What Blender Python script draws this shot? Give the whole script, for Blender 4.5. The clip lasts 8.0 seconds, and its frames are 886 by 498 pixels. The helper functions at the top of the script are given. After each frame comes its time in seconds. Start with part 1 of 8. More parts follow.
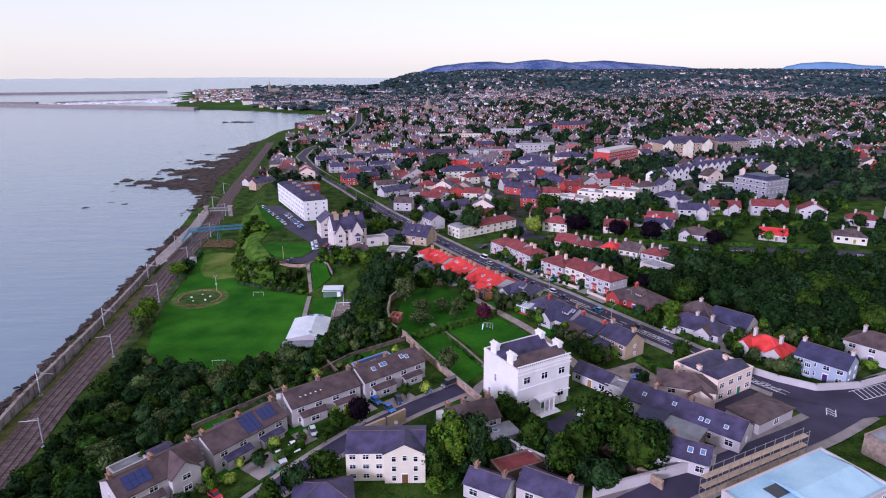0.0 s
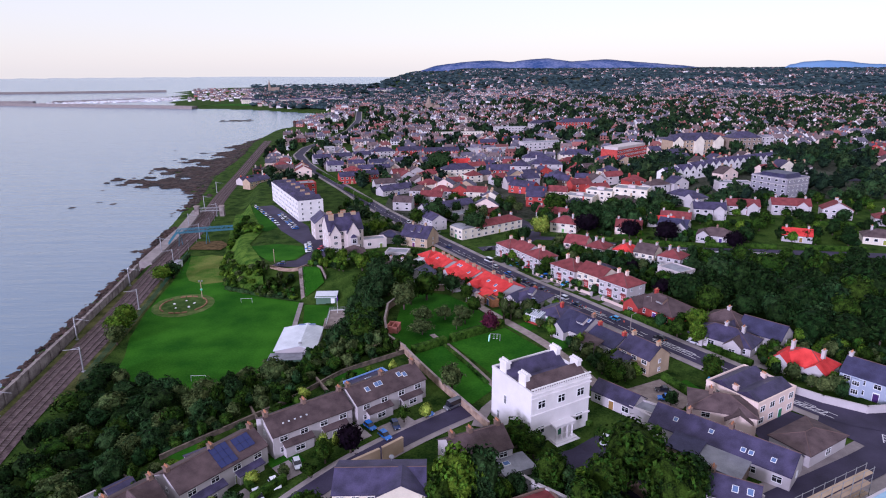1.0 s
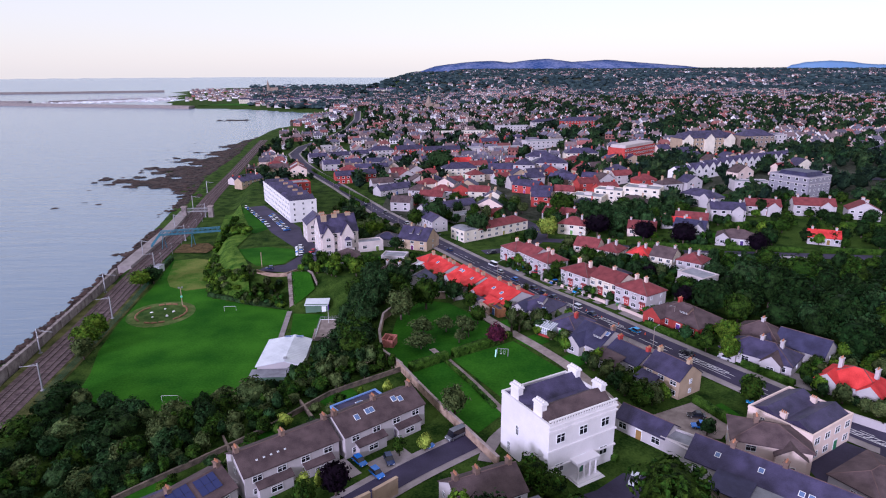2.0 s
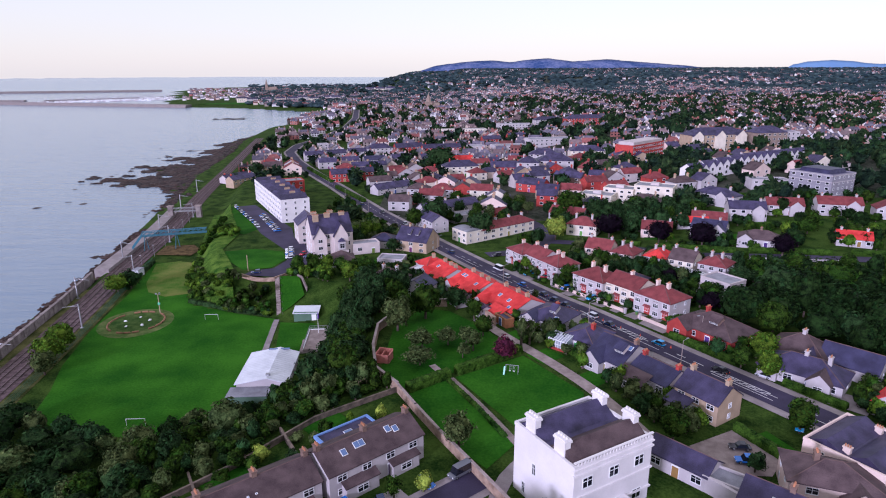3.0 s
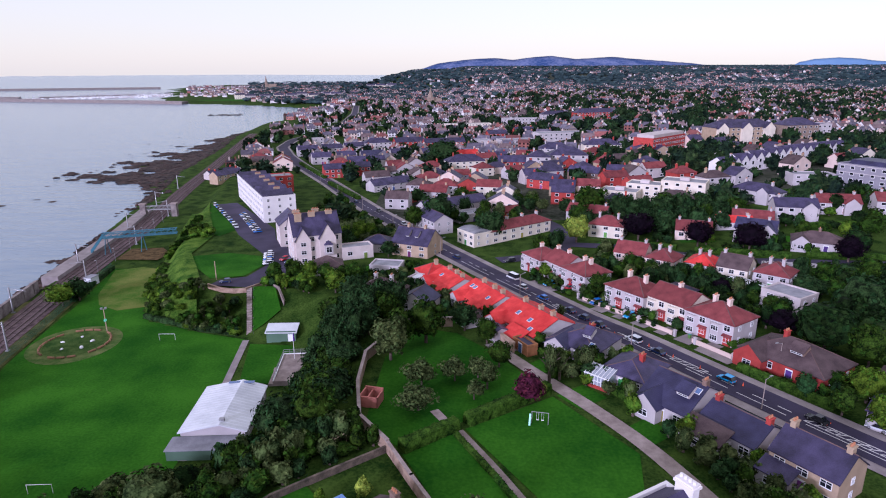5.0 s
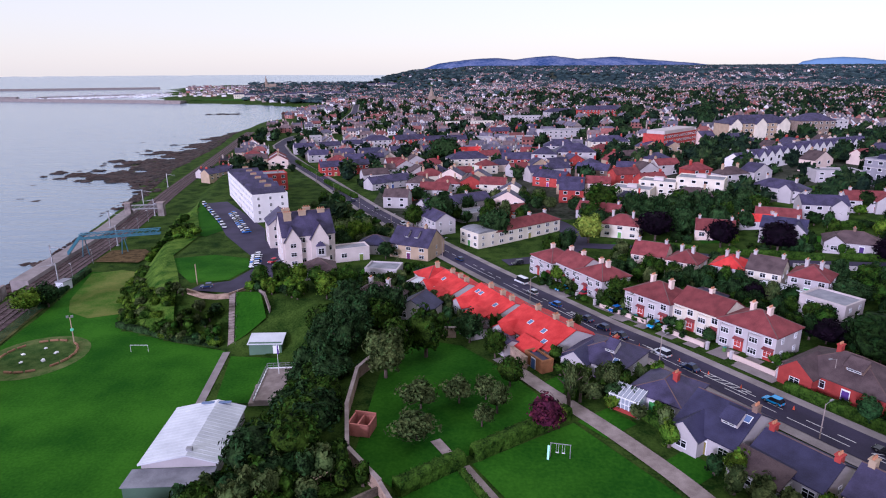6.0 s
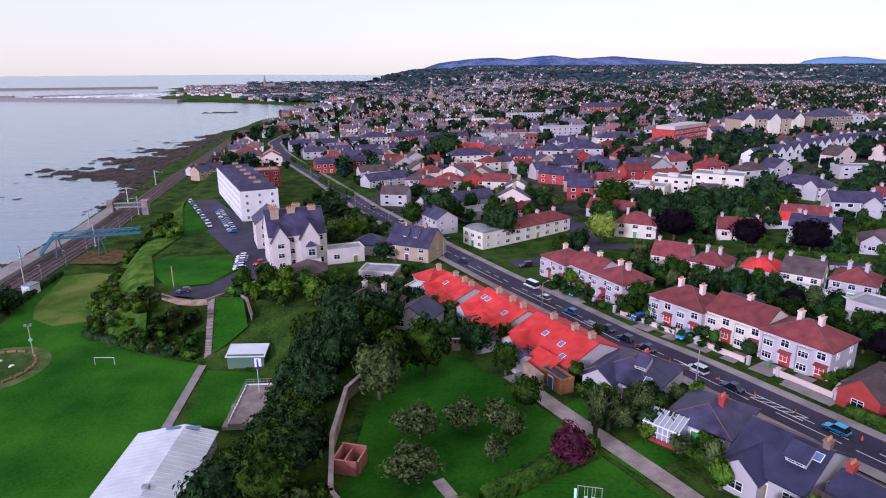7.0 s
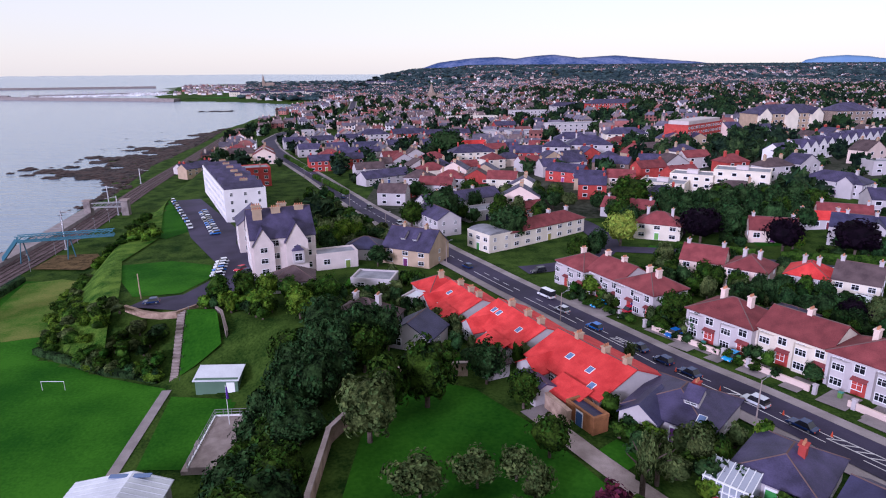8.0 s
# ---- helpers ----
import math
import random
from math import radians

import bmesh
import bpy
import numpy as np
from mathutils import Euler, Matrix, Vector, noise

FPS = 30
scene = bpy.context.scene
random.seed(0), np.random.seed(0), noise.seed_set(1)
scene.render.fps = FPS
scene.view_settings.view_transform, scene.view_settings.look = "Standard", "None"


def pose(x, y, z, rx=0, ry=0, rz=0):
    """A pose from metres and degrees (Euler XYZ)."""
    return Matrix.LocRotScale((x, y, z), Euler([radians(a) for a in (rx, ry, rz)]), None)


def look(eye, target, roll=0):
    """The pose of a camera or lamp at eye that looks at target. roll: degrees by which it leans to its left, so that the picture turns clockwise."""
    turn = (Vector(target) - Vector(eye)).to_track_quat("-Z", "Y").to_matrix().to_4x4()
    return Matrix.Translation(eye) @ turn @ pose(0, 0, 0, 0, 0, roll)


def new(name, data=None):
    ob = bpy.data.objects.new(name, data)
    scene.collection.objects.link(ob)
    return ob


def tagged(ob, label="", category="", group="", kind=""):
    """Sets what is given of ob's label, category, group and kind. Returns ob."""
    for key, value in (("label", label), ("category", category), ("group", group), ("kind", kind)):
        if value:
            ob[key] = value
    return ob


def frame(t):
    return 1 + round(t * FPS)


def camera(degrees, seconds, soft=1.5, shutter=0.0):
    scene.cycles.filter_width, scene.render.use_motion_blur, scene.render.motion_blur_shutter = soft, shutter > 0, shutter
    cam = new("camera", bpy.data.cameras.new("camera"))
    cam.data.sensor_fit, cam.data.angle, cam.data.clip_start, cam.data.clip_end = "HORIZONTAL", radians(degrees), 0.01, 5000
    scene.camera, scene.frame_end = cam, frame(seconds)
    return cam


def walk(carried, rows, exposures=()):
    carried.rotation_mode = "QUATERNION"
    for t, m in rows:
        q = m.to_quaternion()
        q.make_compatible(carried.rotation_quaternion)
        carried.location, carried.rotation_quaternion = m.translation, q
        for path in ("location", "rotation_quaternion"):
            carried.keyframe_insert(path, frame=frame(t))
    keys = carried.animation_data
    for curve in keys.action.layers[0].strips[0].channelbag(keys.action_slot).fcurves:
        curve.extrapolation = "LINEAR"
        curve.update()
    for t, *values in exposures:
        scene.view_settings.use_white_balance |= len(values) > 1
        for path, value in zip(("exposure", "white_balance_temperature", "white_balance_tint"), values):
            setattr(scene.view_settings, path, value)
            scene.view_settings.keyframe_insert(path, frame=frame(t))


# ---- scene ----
cam = camera(71.6, 8.0, soft=1.1)
PATH = [
    (0, (0.232, -1.052, 114.095), (0.235, 1.540, 113.341), -0.1),
    (0.5, (-0.062, 8.525, 111.792), (-0.059, 11.119, 111.038), -0.1),
    (1, (-0.105, 18.815, 109.638), (-0.107, 21.407, 108.883), -0.2),
    (1.5, (-0.246, 29.342, 107.209), (-0.248, 31.936, 106.456), -0.2),
    (3, (-0.956, 59.501, 99.750), (-0.957, 62.096, 99.001), -0.2),
    (3.5, (-1.149, 69.545, 97.508), (-1.152, 72.139, 96.756), -0.2),
    (4, (-1.338, 79.075, 95.093), (-1.343, 81.668, 94.343), -0.2),
    (4.5, (-1.559, 88.393, 93.066), (-1.566, 90.986, 92.313), -0.2),
    (6, (-2.006, 115.066, 86.011), (-2.021, 117.661, 85.262), -0.3),
    (6.5, (-2.336, 123.472, 83.743), (-2.349, 126.066, 82.994), -0.4),
    (7, (-2.695, 132.312, 81.115), (-2.709, 134.907, 80.368), -0.3),
    (7.5, (-3.062, 142.268, 78.481), (-3.075, 144.863, 77.737), -0.4),
    (8, (-3.463, 152.542, 76.442), (-3.478, 155.137, 75.696), -0.4),
]
walk(cam, [(t, look(eye, target, roll)) for t, eye, target, roll in PATH], [(0, 0.40, 5110, 34)])

# ---- sky and light: a pale evening with the sun low and veiled ----
world = bpy.data.worlds.new("evening_sky")
scene.world = world
world.use_nodes = True
SUN_UP, SUN_ROUND = 16.0, 215.0
wn = world.node_tree.nodes
sky = wn.new("ShaderNodeTexSky")
sky.sky_type = "NISHITA"
sky.sun_disc = False
sky.sun_elevation, sky.sun_rotation = radians(SUN_UP), radians(SUN_ROUND)
sky.altitude, sky.air_density, sky.dust_density, sky.ozone_density = 50, 1.3, 0.7, 2.5
# thin high cloud whitens the whole dome
veil = wn.new("ShaderNodeMix")
veil.data_type = "RGBA"
veil.inputs["Factor"].default_value = 0.66
veil.inputs["B"].default_value = (8.0, 7.25, 5.05, 1)
world.node_tree.links.new(sky.outputs["Color"], veil.inputs["A"])
world.node_tree.links.new(veil.outputs["Result"], wn["Background"].inputs["Color"])
wn["Background"].inputs["Strength"].default_value = 0.110

sun = new("sun", bpy.data.lights.new("sun", "SUN"))
sun.data.energy, sun.data.angle, sun.data.color = 2.2, radians(10), (1.0, 0.92, 0.87)
sun.matrix_world = look((0, 0, 400), (400 * math.cos(radians(SUN_UP)) * -math.sin(radians(SUN_ROUND)),
                                      400 * math.cos(radians(SUN_UP)) * -math.cos(radians(SUN_ROUND)), 400 - 400 * math.sin(radians(SUN_UP))))
# ---- lie of the land: heights in metres above the sea ----
def run(y, *pairs):
    """A line in plan: x for each y."""
    return np.interp(y, [p[0] for p in pairs], [p[1] for p in pairs])


def step(v):
    v = np.clip(v, 0.0, 1.0)
    return v * v * (3 - 2 * v)


def rail_x(y):
    y = np.asarray(y, float)
    return run(y, (-200, -66), (40, -79), (103, -88), (131, -93.5), (156, -97), (189, -101.5), (214, -105.5), (250, -112), (307, -119.5),
               (344, -127), (393, -137), (478, -152), (609, -176), (736, -200), (856, -210), (1000, -190), (1240, -225)) - 2.8 * step((900 - y) / 300)


def shore_x(y):
    return run(y, (-200, -92), (80, -112), (146, -118), (200, -127), (235, -132), (284, -140), (345, -152), (393, -163), (478, -185), (609, -203),
               (736, -228), (856, -236), (988, -212), (1100, -218), (1200, -240), (1247, -252), (1300, -320), (1380, -420), (1457, -619),
               (2650, -1070), (4600, -1190))


def bank_foot(y):
    return run(y, (-200, -74), (100, -78), (125, -72), (143, -60), (150, -45), (160, -30), (185, -28), (200, -30), (205, -36), (207.5, -42), (209, -49), (213.5, -62),
               (221, -79), (245, -90), (270, -95), (300, -101), (350, -114), (420, -130), (500, -146), (609, -168), (800, -200), (1240, -215))


def bank_top(y):
    return run(y, (-200, -48), (95, -52), (118, -40), (135, -26), (145, -16), (170, -14), (190, -19), (204, -26), (210, -33), (213.5, -46), (215, -52),
               (216, -60), (224, -67), (240, -75), (262, -84), (300, -92), (350, -104), (420, -120), (500, -138), (609, -158), (800, -190), (1240, -205))


def shelf_reach(y):
    return run(y, (418, 0), (440, 16), (458, 62), (475, 78), (520, 62), (590, 48), (660, 28), (736, 10), (800, 0))


def height(x, y):
    """The ground's height at x, y (numbers or arrays)."""
    x, y = np.asarray(x, float), np.asarray(y, float)
    upper = 18.3 - 3.4 * step((y - 165) / 90) * (1 - step((x - 15) / 90)) - 3.0 * step((y - 280) / 200) * (1 - step((x + 60) / 200))
    upper = upper + 7.0 * step((x - 55) / 110) * step((y - 200) / 110) - 2.2 * step((-15 - x) / 35) * step((150 - y) / 40)
    upper = upper + 10 * step((y - 600) / 1200) + 40 * step((y - 1200) / 3600) * step((x + 1300) / 1500)
    upper = upper + 15 * step((y - 1500) / 700) * step((x - shore_x(y) - 40) / 220)
    upper = upper + 26 * step((y - 1700) / 900) * step((-250 - x) / 300) * step((x - shore_x(y) - 40) / 220)
    foot, top = bank_foot(y), bank_top(y)
    low = 6.0 - 0.2 * step((x - rail_x(y) - 8) / 10)
    z = low + (upper - low) * step((x - foot) / np.maximum(top - foot, 4))
    d = x - shore_x(y)
    beach = -2.5 + 3.0 * step((d + 6) / 8) + 2.5 * step(d / 12)
    z = np.where(d < 14, beach + (z - beach) * step((d - 11) / 3), z)
    # the rocky foreshore that runs out to sea
    reach = shelf_reach(y) + 7 * np.sin(y * 0.21) * np.sin(y * 0.083 + 1) + 4 * np.sin(y * 0.57)
    shelf = 0.85 * step(1 + d / np.maximum(reach, 1)) - 0.35 + 0.42 * np.sin(x * 0.23 + y * 0.13) * np.sin(y * 0.19 - x * 0.07) + 0.3 * np.sin(y * 0.11 + x * 0.03)
    z = np.where((d < 4) & (d > -reach) & (y < 800) & (y > 418), np.maximum(z, shelf), z)
    return z


def lift(x, y):
    return float(height(x, y))

# ---- materials ----
def surface(name, dark, light, scale=0.5, fine=6.0, rough=0.85, bump=0.15, spread=0.12, metal=0.0, courses=0.0, depth=0.35, hue=0.0, islands=False):
    """A painted, mineral or leafy surface: two scales of variation, relief, and a change of tone from object to object."""
    m = bpy.data.materials.new(name)
    m.use_nodes = True
    nt = m.node_tree
    n, link = nt.nodes, nt.links.new
    bsdf = n["Principled BSDF"]
    bsdf.inputs["Roughness"].default_value = rough
    bsdf.inputs["Metallic"].default_value = metal
    bsdf.inputs["Specular IOR Level"].default_value = 0.3 if rough < 0.94 else 0.04
    where = n.new("ShaderNodeNewGeometry")
    broad, grain = n.new("ShaderNodeTexNoise"), n.new("ShaderNodeTexNoise")
    for tex, s, d in ((broad, scale, 4), (grain, fine, 3)):
        link(where.outputs["Position"], tex.inputs["Vector"])
        tex.inputs["Scale"].default_value, tex.inputs["Detail"].default_value = s, d
    ramp = n.new("ShaderNodeValToRGB")
    ramp.color_ramp.elements[0].position, ramp.color_ramp.elements[1].position = 0.3, 0.7
    ramp.color_ramp.elements[0].color, ramp.color_ramp.elements[1].color = (*dark, 1), (*light, 1)
    add = n.new("ShaderNodeMath")
    add.operation = "MULTIPLY_ADD"
    link(grain.outputs["Fac"], add.inputs[0])
    add.inputs[1].default_value = depth
    half = n.new("ShaderNodeMath")
    half.operation = "MULTIPLY_ADD"
    link(broad.outputs["Fac"], half.inputs[0])
    half.inputs[1].default_value, half.inputs[2].default_value = 1.0, -depth / 2
    link(half.outputs[0], add.inputs[2])
    link(add.outputs[0], ramp.inputs["Fac"])
    chance = where.outputs["Random Per Island"] if islands else n.new("ShaderNodeObjectInfo").outputs["Random"]
    shift = n.new("ShaderNodeHueSaturation")
    value = n.new("ShaderNodeMapRange")
    value.inputs["To Min"].default_value, value.inputs["To Max"].default_value = 1 - spread, 1 + spread
    link(chance, value.inputs["Value"])
    link(value.outputs["Result"], shift.inputs["Value"])
    if hue:
        turn = n.new("ShaderNodeMapRange")
        turn.inputs["To Min"].default_value, turn.inputs["To Max"].default_value = 0.5 - hue, 0.5 + hue
        more = n.new("ShaderNodeMath")
        more.operation = "FRACT"
        times = n.new("ShaderNodeMath")
        times.operation = "MULTIPLY"
        times.inputs[1].default_value = 7.31
        link(chance, times.inputs[0])
        link(times.outputs[0], more.inputs[0])
        link(more.outputs[0], turn.inputs["Value"])
        link(turn.outputs["Result"], shift.inputs["Hue"])
    link(ramp.outputs["Color"], shift.inputs["Color"])
    link(shift.outputs["Color"], bsdf.inputs["Base Color"])
    relief = grain.outputs["Fac"]
    if courses:
        wave = n.new("ShaderNodeTexWave")
        wave.bands_direction, wave.wave_profile = "Z", "SAW"
        link(where.outputs["Position"], wave.inputs["Vector"])
        wave.inputs["Scale"].default_value, wave.inputs["Distortion"].default_value = courses, 0.4
        mix = n.new("ShaderNodeMath")
        mix.operation = "MULTIPLY_ADD"
        link(wave.outputs["Fac"], mix.inputs[0])
        mix.inputs[1].default_value = 1.2
        link(grain.outputs["Fac"], mix.inputs[2])
        relief = mix.outputs[0]
    if bump:
        b = n.new("ShaderNodeBump")
        b.inputs["Strength"].default_value, b.inputs["Distance"].default_value = min(1, bump * 3), 0.1
        link(relief, b.inputs["Height"])
        link(b.outputs["Normal"], bsdf.inputs["Normal"])
    return m


def scaled(c, k):
    return tuple(v * k for v in c)


def tone(name, c, rough=0.85, k=0.7, **more):
    return surface(name, scaled(c, k), c, rough=rough, **more)


WALL = {
    "stucco": tone("bright_stucco", (0.76, 0.72, 0.74), k=0.88, scale=0.25, fine=3, bump=0.03, spread=0.03),
    "white": tone("white_render", (0.50, 0.455, 0.475), k=0.84, scale=0.25, fine=3, bump=0.03, spread=0.05),
    "cream": tone("cream_render", (0.74, 0.66, 0.56), k=0.82, scale=0.25, fine=3, bump=0.03, spread=0.06),
    "pink": tone("pink_render", (0.74, 0.58, 0.52), k=0.84, scale=0.25, fine=3, bump=0.03, spread=0.05),
    "tan": tone("tan_dash", (0.46, 0.34, 0.24), k=0.75, scale=0.4, fine=9, bump=0.1, spread=0.08),
    "grey": tone("grey_render", (0.56, 0.49, 0.49), k=0.8, scale=0.3, fine=4, bump=0.04, spread=0.06),
    "blue": tone("blue_grey_render", (0.36, 0.40, 0.52), k=0.85, scale=0.3, fine=4, bump=0.04, spread=0.04),
    "brick": tone("red_brick", (0.46, 0.062, 0.052), k=0.7, scale=0.6, fine=10, bump=0.12, courses=2.2, spread=0.12),
    "brown": tone("brown_brick", (0.25, 0.165, 0.135), k=0.65, scale=0.6, fine=10, bump=0.12, courses=2.2, spread=0.15),
    "stone": tone("rubble_stone", (0.36, 0.27, 0.22), k=0.5, scale=1.2, fine=5, bump=0.3, spread=0.12),
    "green": tone("green_cladding", (0.10, 0.17, 0.12), k=0.8, scale=0.3, fine=4, bump=0.04),
    "ashlar": tone("pinkish_stucco", (0.66, 0.57, 0.555), k=0.82, scale=0.3, fine=4, bump=0.05, spread=0.04),
    "skyblue": tone("sky_blue_paint", (0.16, 0.27, 0.55), k=0.9, scale=0.3, fine=4, bump=0.02),
    "blockgrey": tone("mid_grey_render", (0.27, 0.255, 0.30), k=0.85, scale=0.3, fine=4, bump=0.04, spread=0.04),
    "timber": tone("timber_boards", (0.36, 0.15, 0.06), k=0.6, scale=0.8, fine=8, bump=0.1),
}
ROOF = {
    "slate": surface("blue_slate", (0.024, 0.020, 0.048), (0.066, 0.054, 0.122), 0.35, 5, 0.55, 0.14, 0.2, courses=1.6),
    "navy": surface("dark_blue_slate", (0.020, 0.018, 0.048), (0.045, 0.042, 0.10), 0.35, 5, 0.5, 0.12, 0.12, courses=1.6),
    "brown": surface("brown_tile", (0.052, 0.033, 0.038), (0.112, 0.076, 0.080), 0.4, 5, 0.8, 0.2, 0.14, courses=1.4),
    "maroon": surface("old_red_tile", (0.13, 0.026, 0.030), (0.235, 0.052, 0.056), 0.4, 5, 0.8, 0.2, 0.16, courses=1.4),
    "red": surface("bright_red_tile", (0.46, 0.022, 0.020), (0.68, 0.055, 0.048), 0.4, 5, 0.75, 0.2, 0.08, courses=1.4),
    "lead": surface("grey_felt", (0.16, 0.16, 0.19), (0.28, 0.28, 0.32), 0.4, 5, 0.6, 0.06, 0.1),
    "zinc": surface("pale_sheet_metal", (0.50, 0.52, 0.57), (0.68, 0.70, 0.75), 0.2, 4, 0.45, 0.03, 0.05),
    "bluefilm": surface("pale_blue_membrane", (0.26, 0.42, 0.56), (0.40, 0.58, 0.70), 0.12, 2, 0.5, 0.03, 0.03),
}
frame_white = tone("white_window_frame", (0.8, 0.8, 0.82), rough=0.45, k=0.92, bump=0, spread=0.03)
door_paint = tone("door_paint", (0.25, 0.05, 0.05), rough=0.4, k=0.8, bump=0, spread=0.5, hue=0.4)
pot_clay = tone("clay_pot", (0.5, 0.22, 0.12), k=0.7, bump=0.05, spread=0.15)
ridge_clay = tone("ridge_tile", (0.15, 0.095, 0.09), k=0.7, bump=0.05)
rubber = tone("tyre_rubber", (0.02, 0.02, 0.022), k=0.8, bump=0.02)
steel = tone("galvanised_steel", (0.34, 0.34, 0.36), rough=0.45, k=0.8, bump=0.02, metal=0.6)
rust_iron = tone("rail_steel", (0.20, 0.15, 0.14), rough=0.4, k=0.6, bump=0.02, metal=0.7)
bark = surface("bark", (0.05, 0.035, 0.028), (0.13, 0.10, 0.085), 1.0, 8, 0.95, 0.4, 0.15)
asphalt = surface("asphalt", (0.024, 0.019, 0.042), (0.052, 0.042, 0.085), 0.12, 3, 0.8, 0.04, 0.05)
paving = surface("concrete_paving", (0.20, 0.17, 0.175), (0.31, 0.27, 0.275), 0.3, 4, 0.85, 0.06, 0.05)
gravel_m = surface("gravel", (0.22, 0.175, 0.165), (0.36, 0.30, 0.285), 0.5, 7, 0.95, 0.2, 0.08)
road_paint = tone("road_paint", (0.72, 0.70, 0.74), k=0.75, rough=0.6, bump=0)
lawn = surface("mown_lawn", (0.010, 0.062, 0.003), (0.034, 0.130, 0.006), 0.07, 1.6, 0.95, 0.25, 0.1, depth=0.5)
meadow = surface("dry_mown_grass", (0.034, 0.112, 0.007), (0.165, 0.18, 0.045), 0.12, 2.5, 0.95, 0.25, 0.05, depth=0.5)
rough_grass = surface("rough_grass", (0.007, 0.024, 0.003), (0.052, 0.092, 0.014), 0.16, 2.0, 0.95, 0.4, 0.05, depth=0.6)
ballast = surface("brown_ballast", (0.055, 0.038, 0.042), (0.165, 0.12, 0.125), 0.5, 6, 0.95, 0.3, 0.05)
rock = surface("weedy_rock", (0.006, 0.004, 0.006), (0.066, 0.038, 0.032), 0.16, 1.6, 0.8, 0.6, 0.15, depth=0.7)
sea_wall_m = surface("weathered_concrete", (0.13, 0.105, 0.105), (0.30, 0.26, 0.25), 0.4, 3, 0.9, 0.25, 0.05, depth=0.6)
old_wall = surface("garden_wall_stone", (0.19, 0.125, 0.09), (0.42, 0.30, 0.23), 0.6, 5, 0.9, 0.25, 0.15)
dark_stone = surface("mossy_wall_stone", (0.05, 0.042, 0.034), (0.19, 0.145, 0.115), 0.6, 5, 0.92, 0.25, 0.15)
bridge_paint = tone("blue_green_paint", (0.05, 0.17, 0.24), rough=0.5, k=0.8, bump=0)
fence_green = tone("green_mesh_fence", (0.02, 0.09, 0.05), rough=0.6, k=0.8, bump=0)
plastic_white = tone("white_plastic", (0.8, 0.8, 0.82), rough=0.4, k=0.95, bump=0)
plastic_cyan = tone("pale_green_slide", (0.45, 0.85, 0.75), rough=0.4, k=0.95, bump=0)
bin_green = tone("wheelie_bin_plastic", (0.05, 0.22, 0.10), rough=0.5, k=0.9, bump=0, hue=0.2)
cone_red = tone("orange_plastic", (0.8, 0.12, 0.05), rough=0.5, k=0.9, bump=0)


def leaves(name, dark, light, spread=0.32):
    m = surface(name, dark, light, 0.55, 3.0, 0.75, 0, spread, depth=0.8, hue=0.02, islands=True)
    b = m.node_tree.nodes["Principled BSDF"]
    b.inputs["Specular IOR Level"].default_value = 0.04
    b.inputs["Subsurface Weight"].default_value = 0.0
    return m


LEAF = {
    # oak and dark mottle to near black: shade within crowns is put into the colour
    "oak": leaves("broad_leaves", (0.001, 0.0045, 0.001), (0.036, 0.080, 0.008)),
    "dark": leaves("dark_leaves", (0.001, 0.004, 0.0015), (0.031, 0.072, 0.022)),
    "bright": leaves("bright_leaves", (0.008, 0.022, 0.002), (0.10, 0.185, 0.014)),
    # darker copy of the leaves with the black crown shadows of woods painted in
    "deep": leaves("shaded_wood_leaves", (0.0006, 0.0024, 0.001), (0.016, 0.040, 0.009)),
    "lime": leaves("lime_leaves", (0.06, 0.10, 0.012), (0.28, 0.36, 0.05)),
    "copper": leaves("copper_leaves", (0.002, 0.001, 0.003), (0.009, 0.004, 0.010)),
    "plum": leaves("plum_leaves", (0.02, 0.006, 0.012), (0.11, 0.02, 0.045)),
    "olive": leaves("grey_green_leaves", (0.008, 0.016, 0.004), (0.090, 0.122, 0.040)),
    "hedge": leaves("hedge_leaves", (0.004, 0.018, 0.002), (0.044, 0.104, 0.011)),
}


def glass(name, base, rough=0.08):
    m = bpy.data.materials.new(name)
    m.use_nodes = True
    b = m.node_tree.nodes["Principled BSDF"]
    b.inputs["Base Color"].default_value = (*base, 1)
    b.inputs["Roughness"].default_value = rough
    b.inputs["Specular IOR Level"].default_value = 0.6
    return m


pane_dark = glass("window_glass", (0.012, 0.013, 0.02))
sky_pane = glass("skylight_glass", (0.10, 0.16, 0.32), 0.05)
solar = glass("solar_cells", (0.008, 0.016, 0.11), 0.12)
PAINT = {}
for key, c in {"silver": (0.55, 0.57, 0.62), "white": (0.75, 0.76, 0.8), "black": (0.012, 0.012, 0.02), "navy": (0.012, 0.03, 0.11),
               "blue": (0.02, 0.14, 0.5), "red": (0.5, 0.01, 0.03), "grey": (0.12, 0.125, 0.15), "cyan": (0.03, 0.34, 0.72)}.items():
    PAINT[key] = glass("car_paint_" + key, c, 0.22)


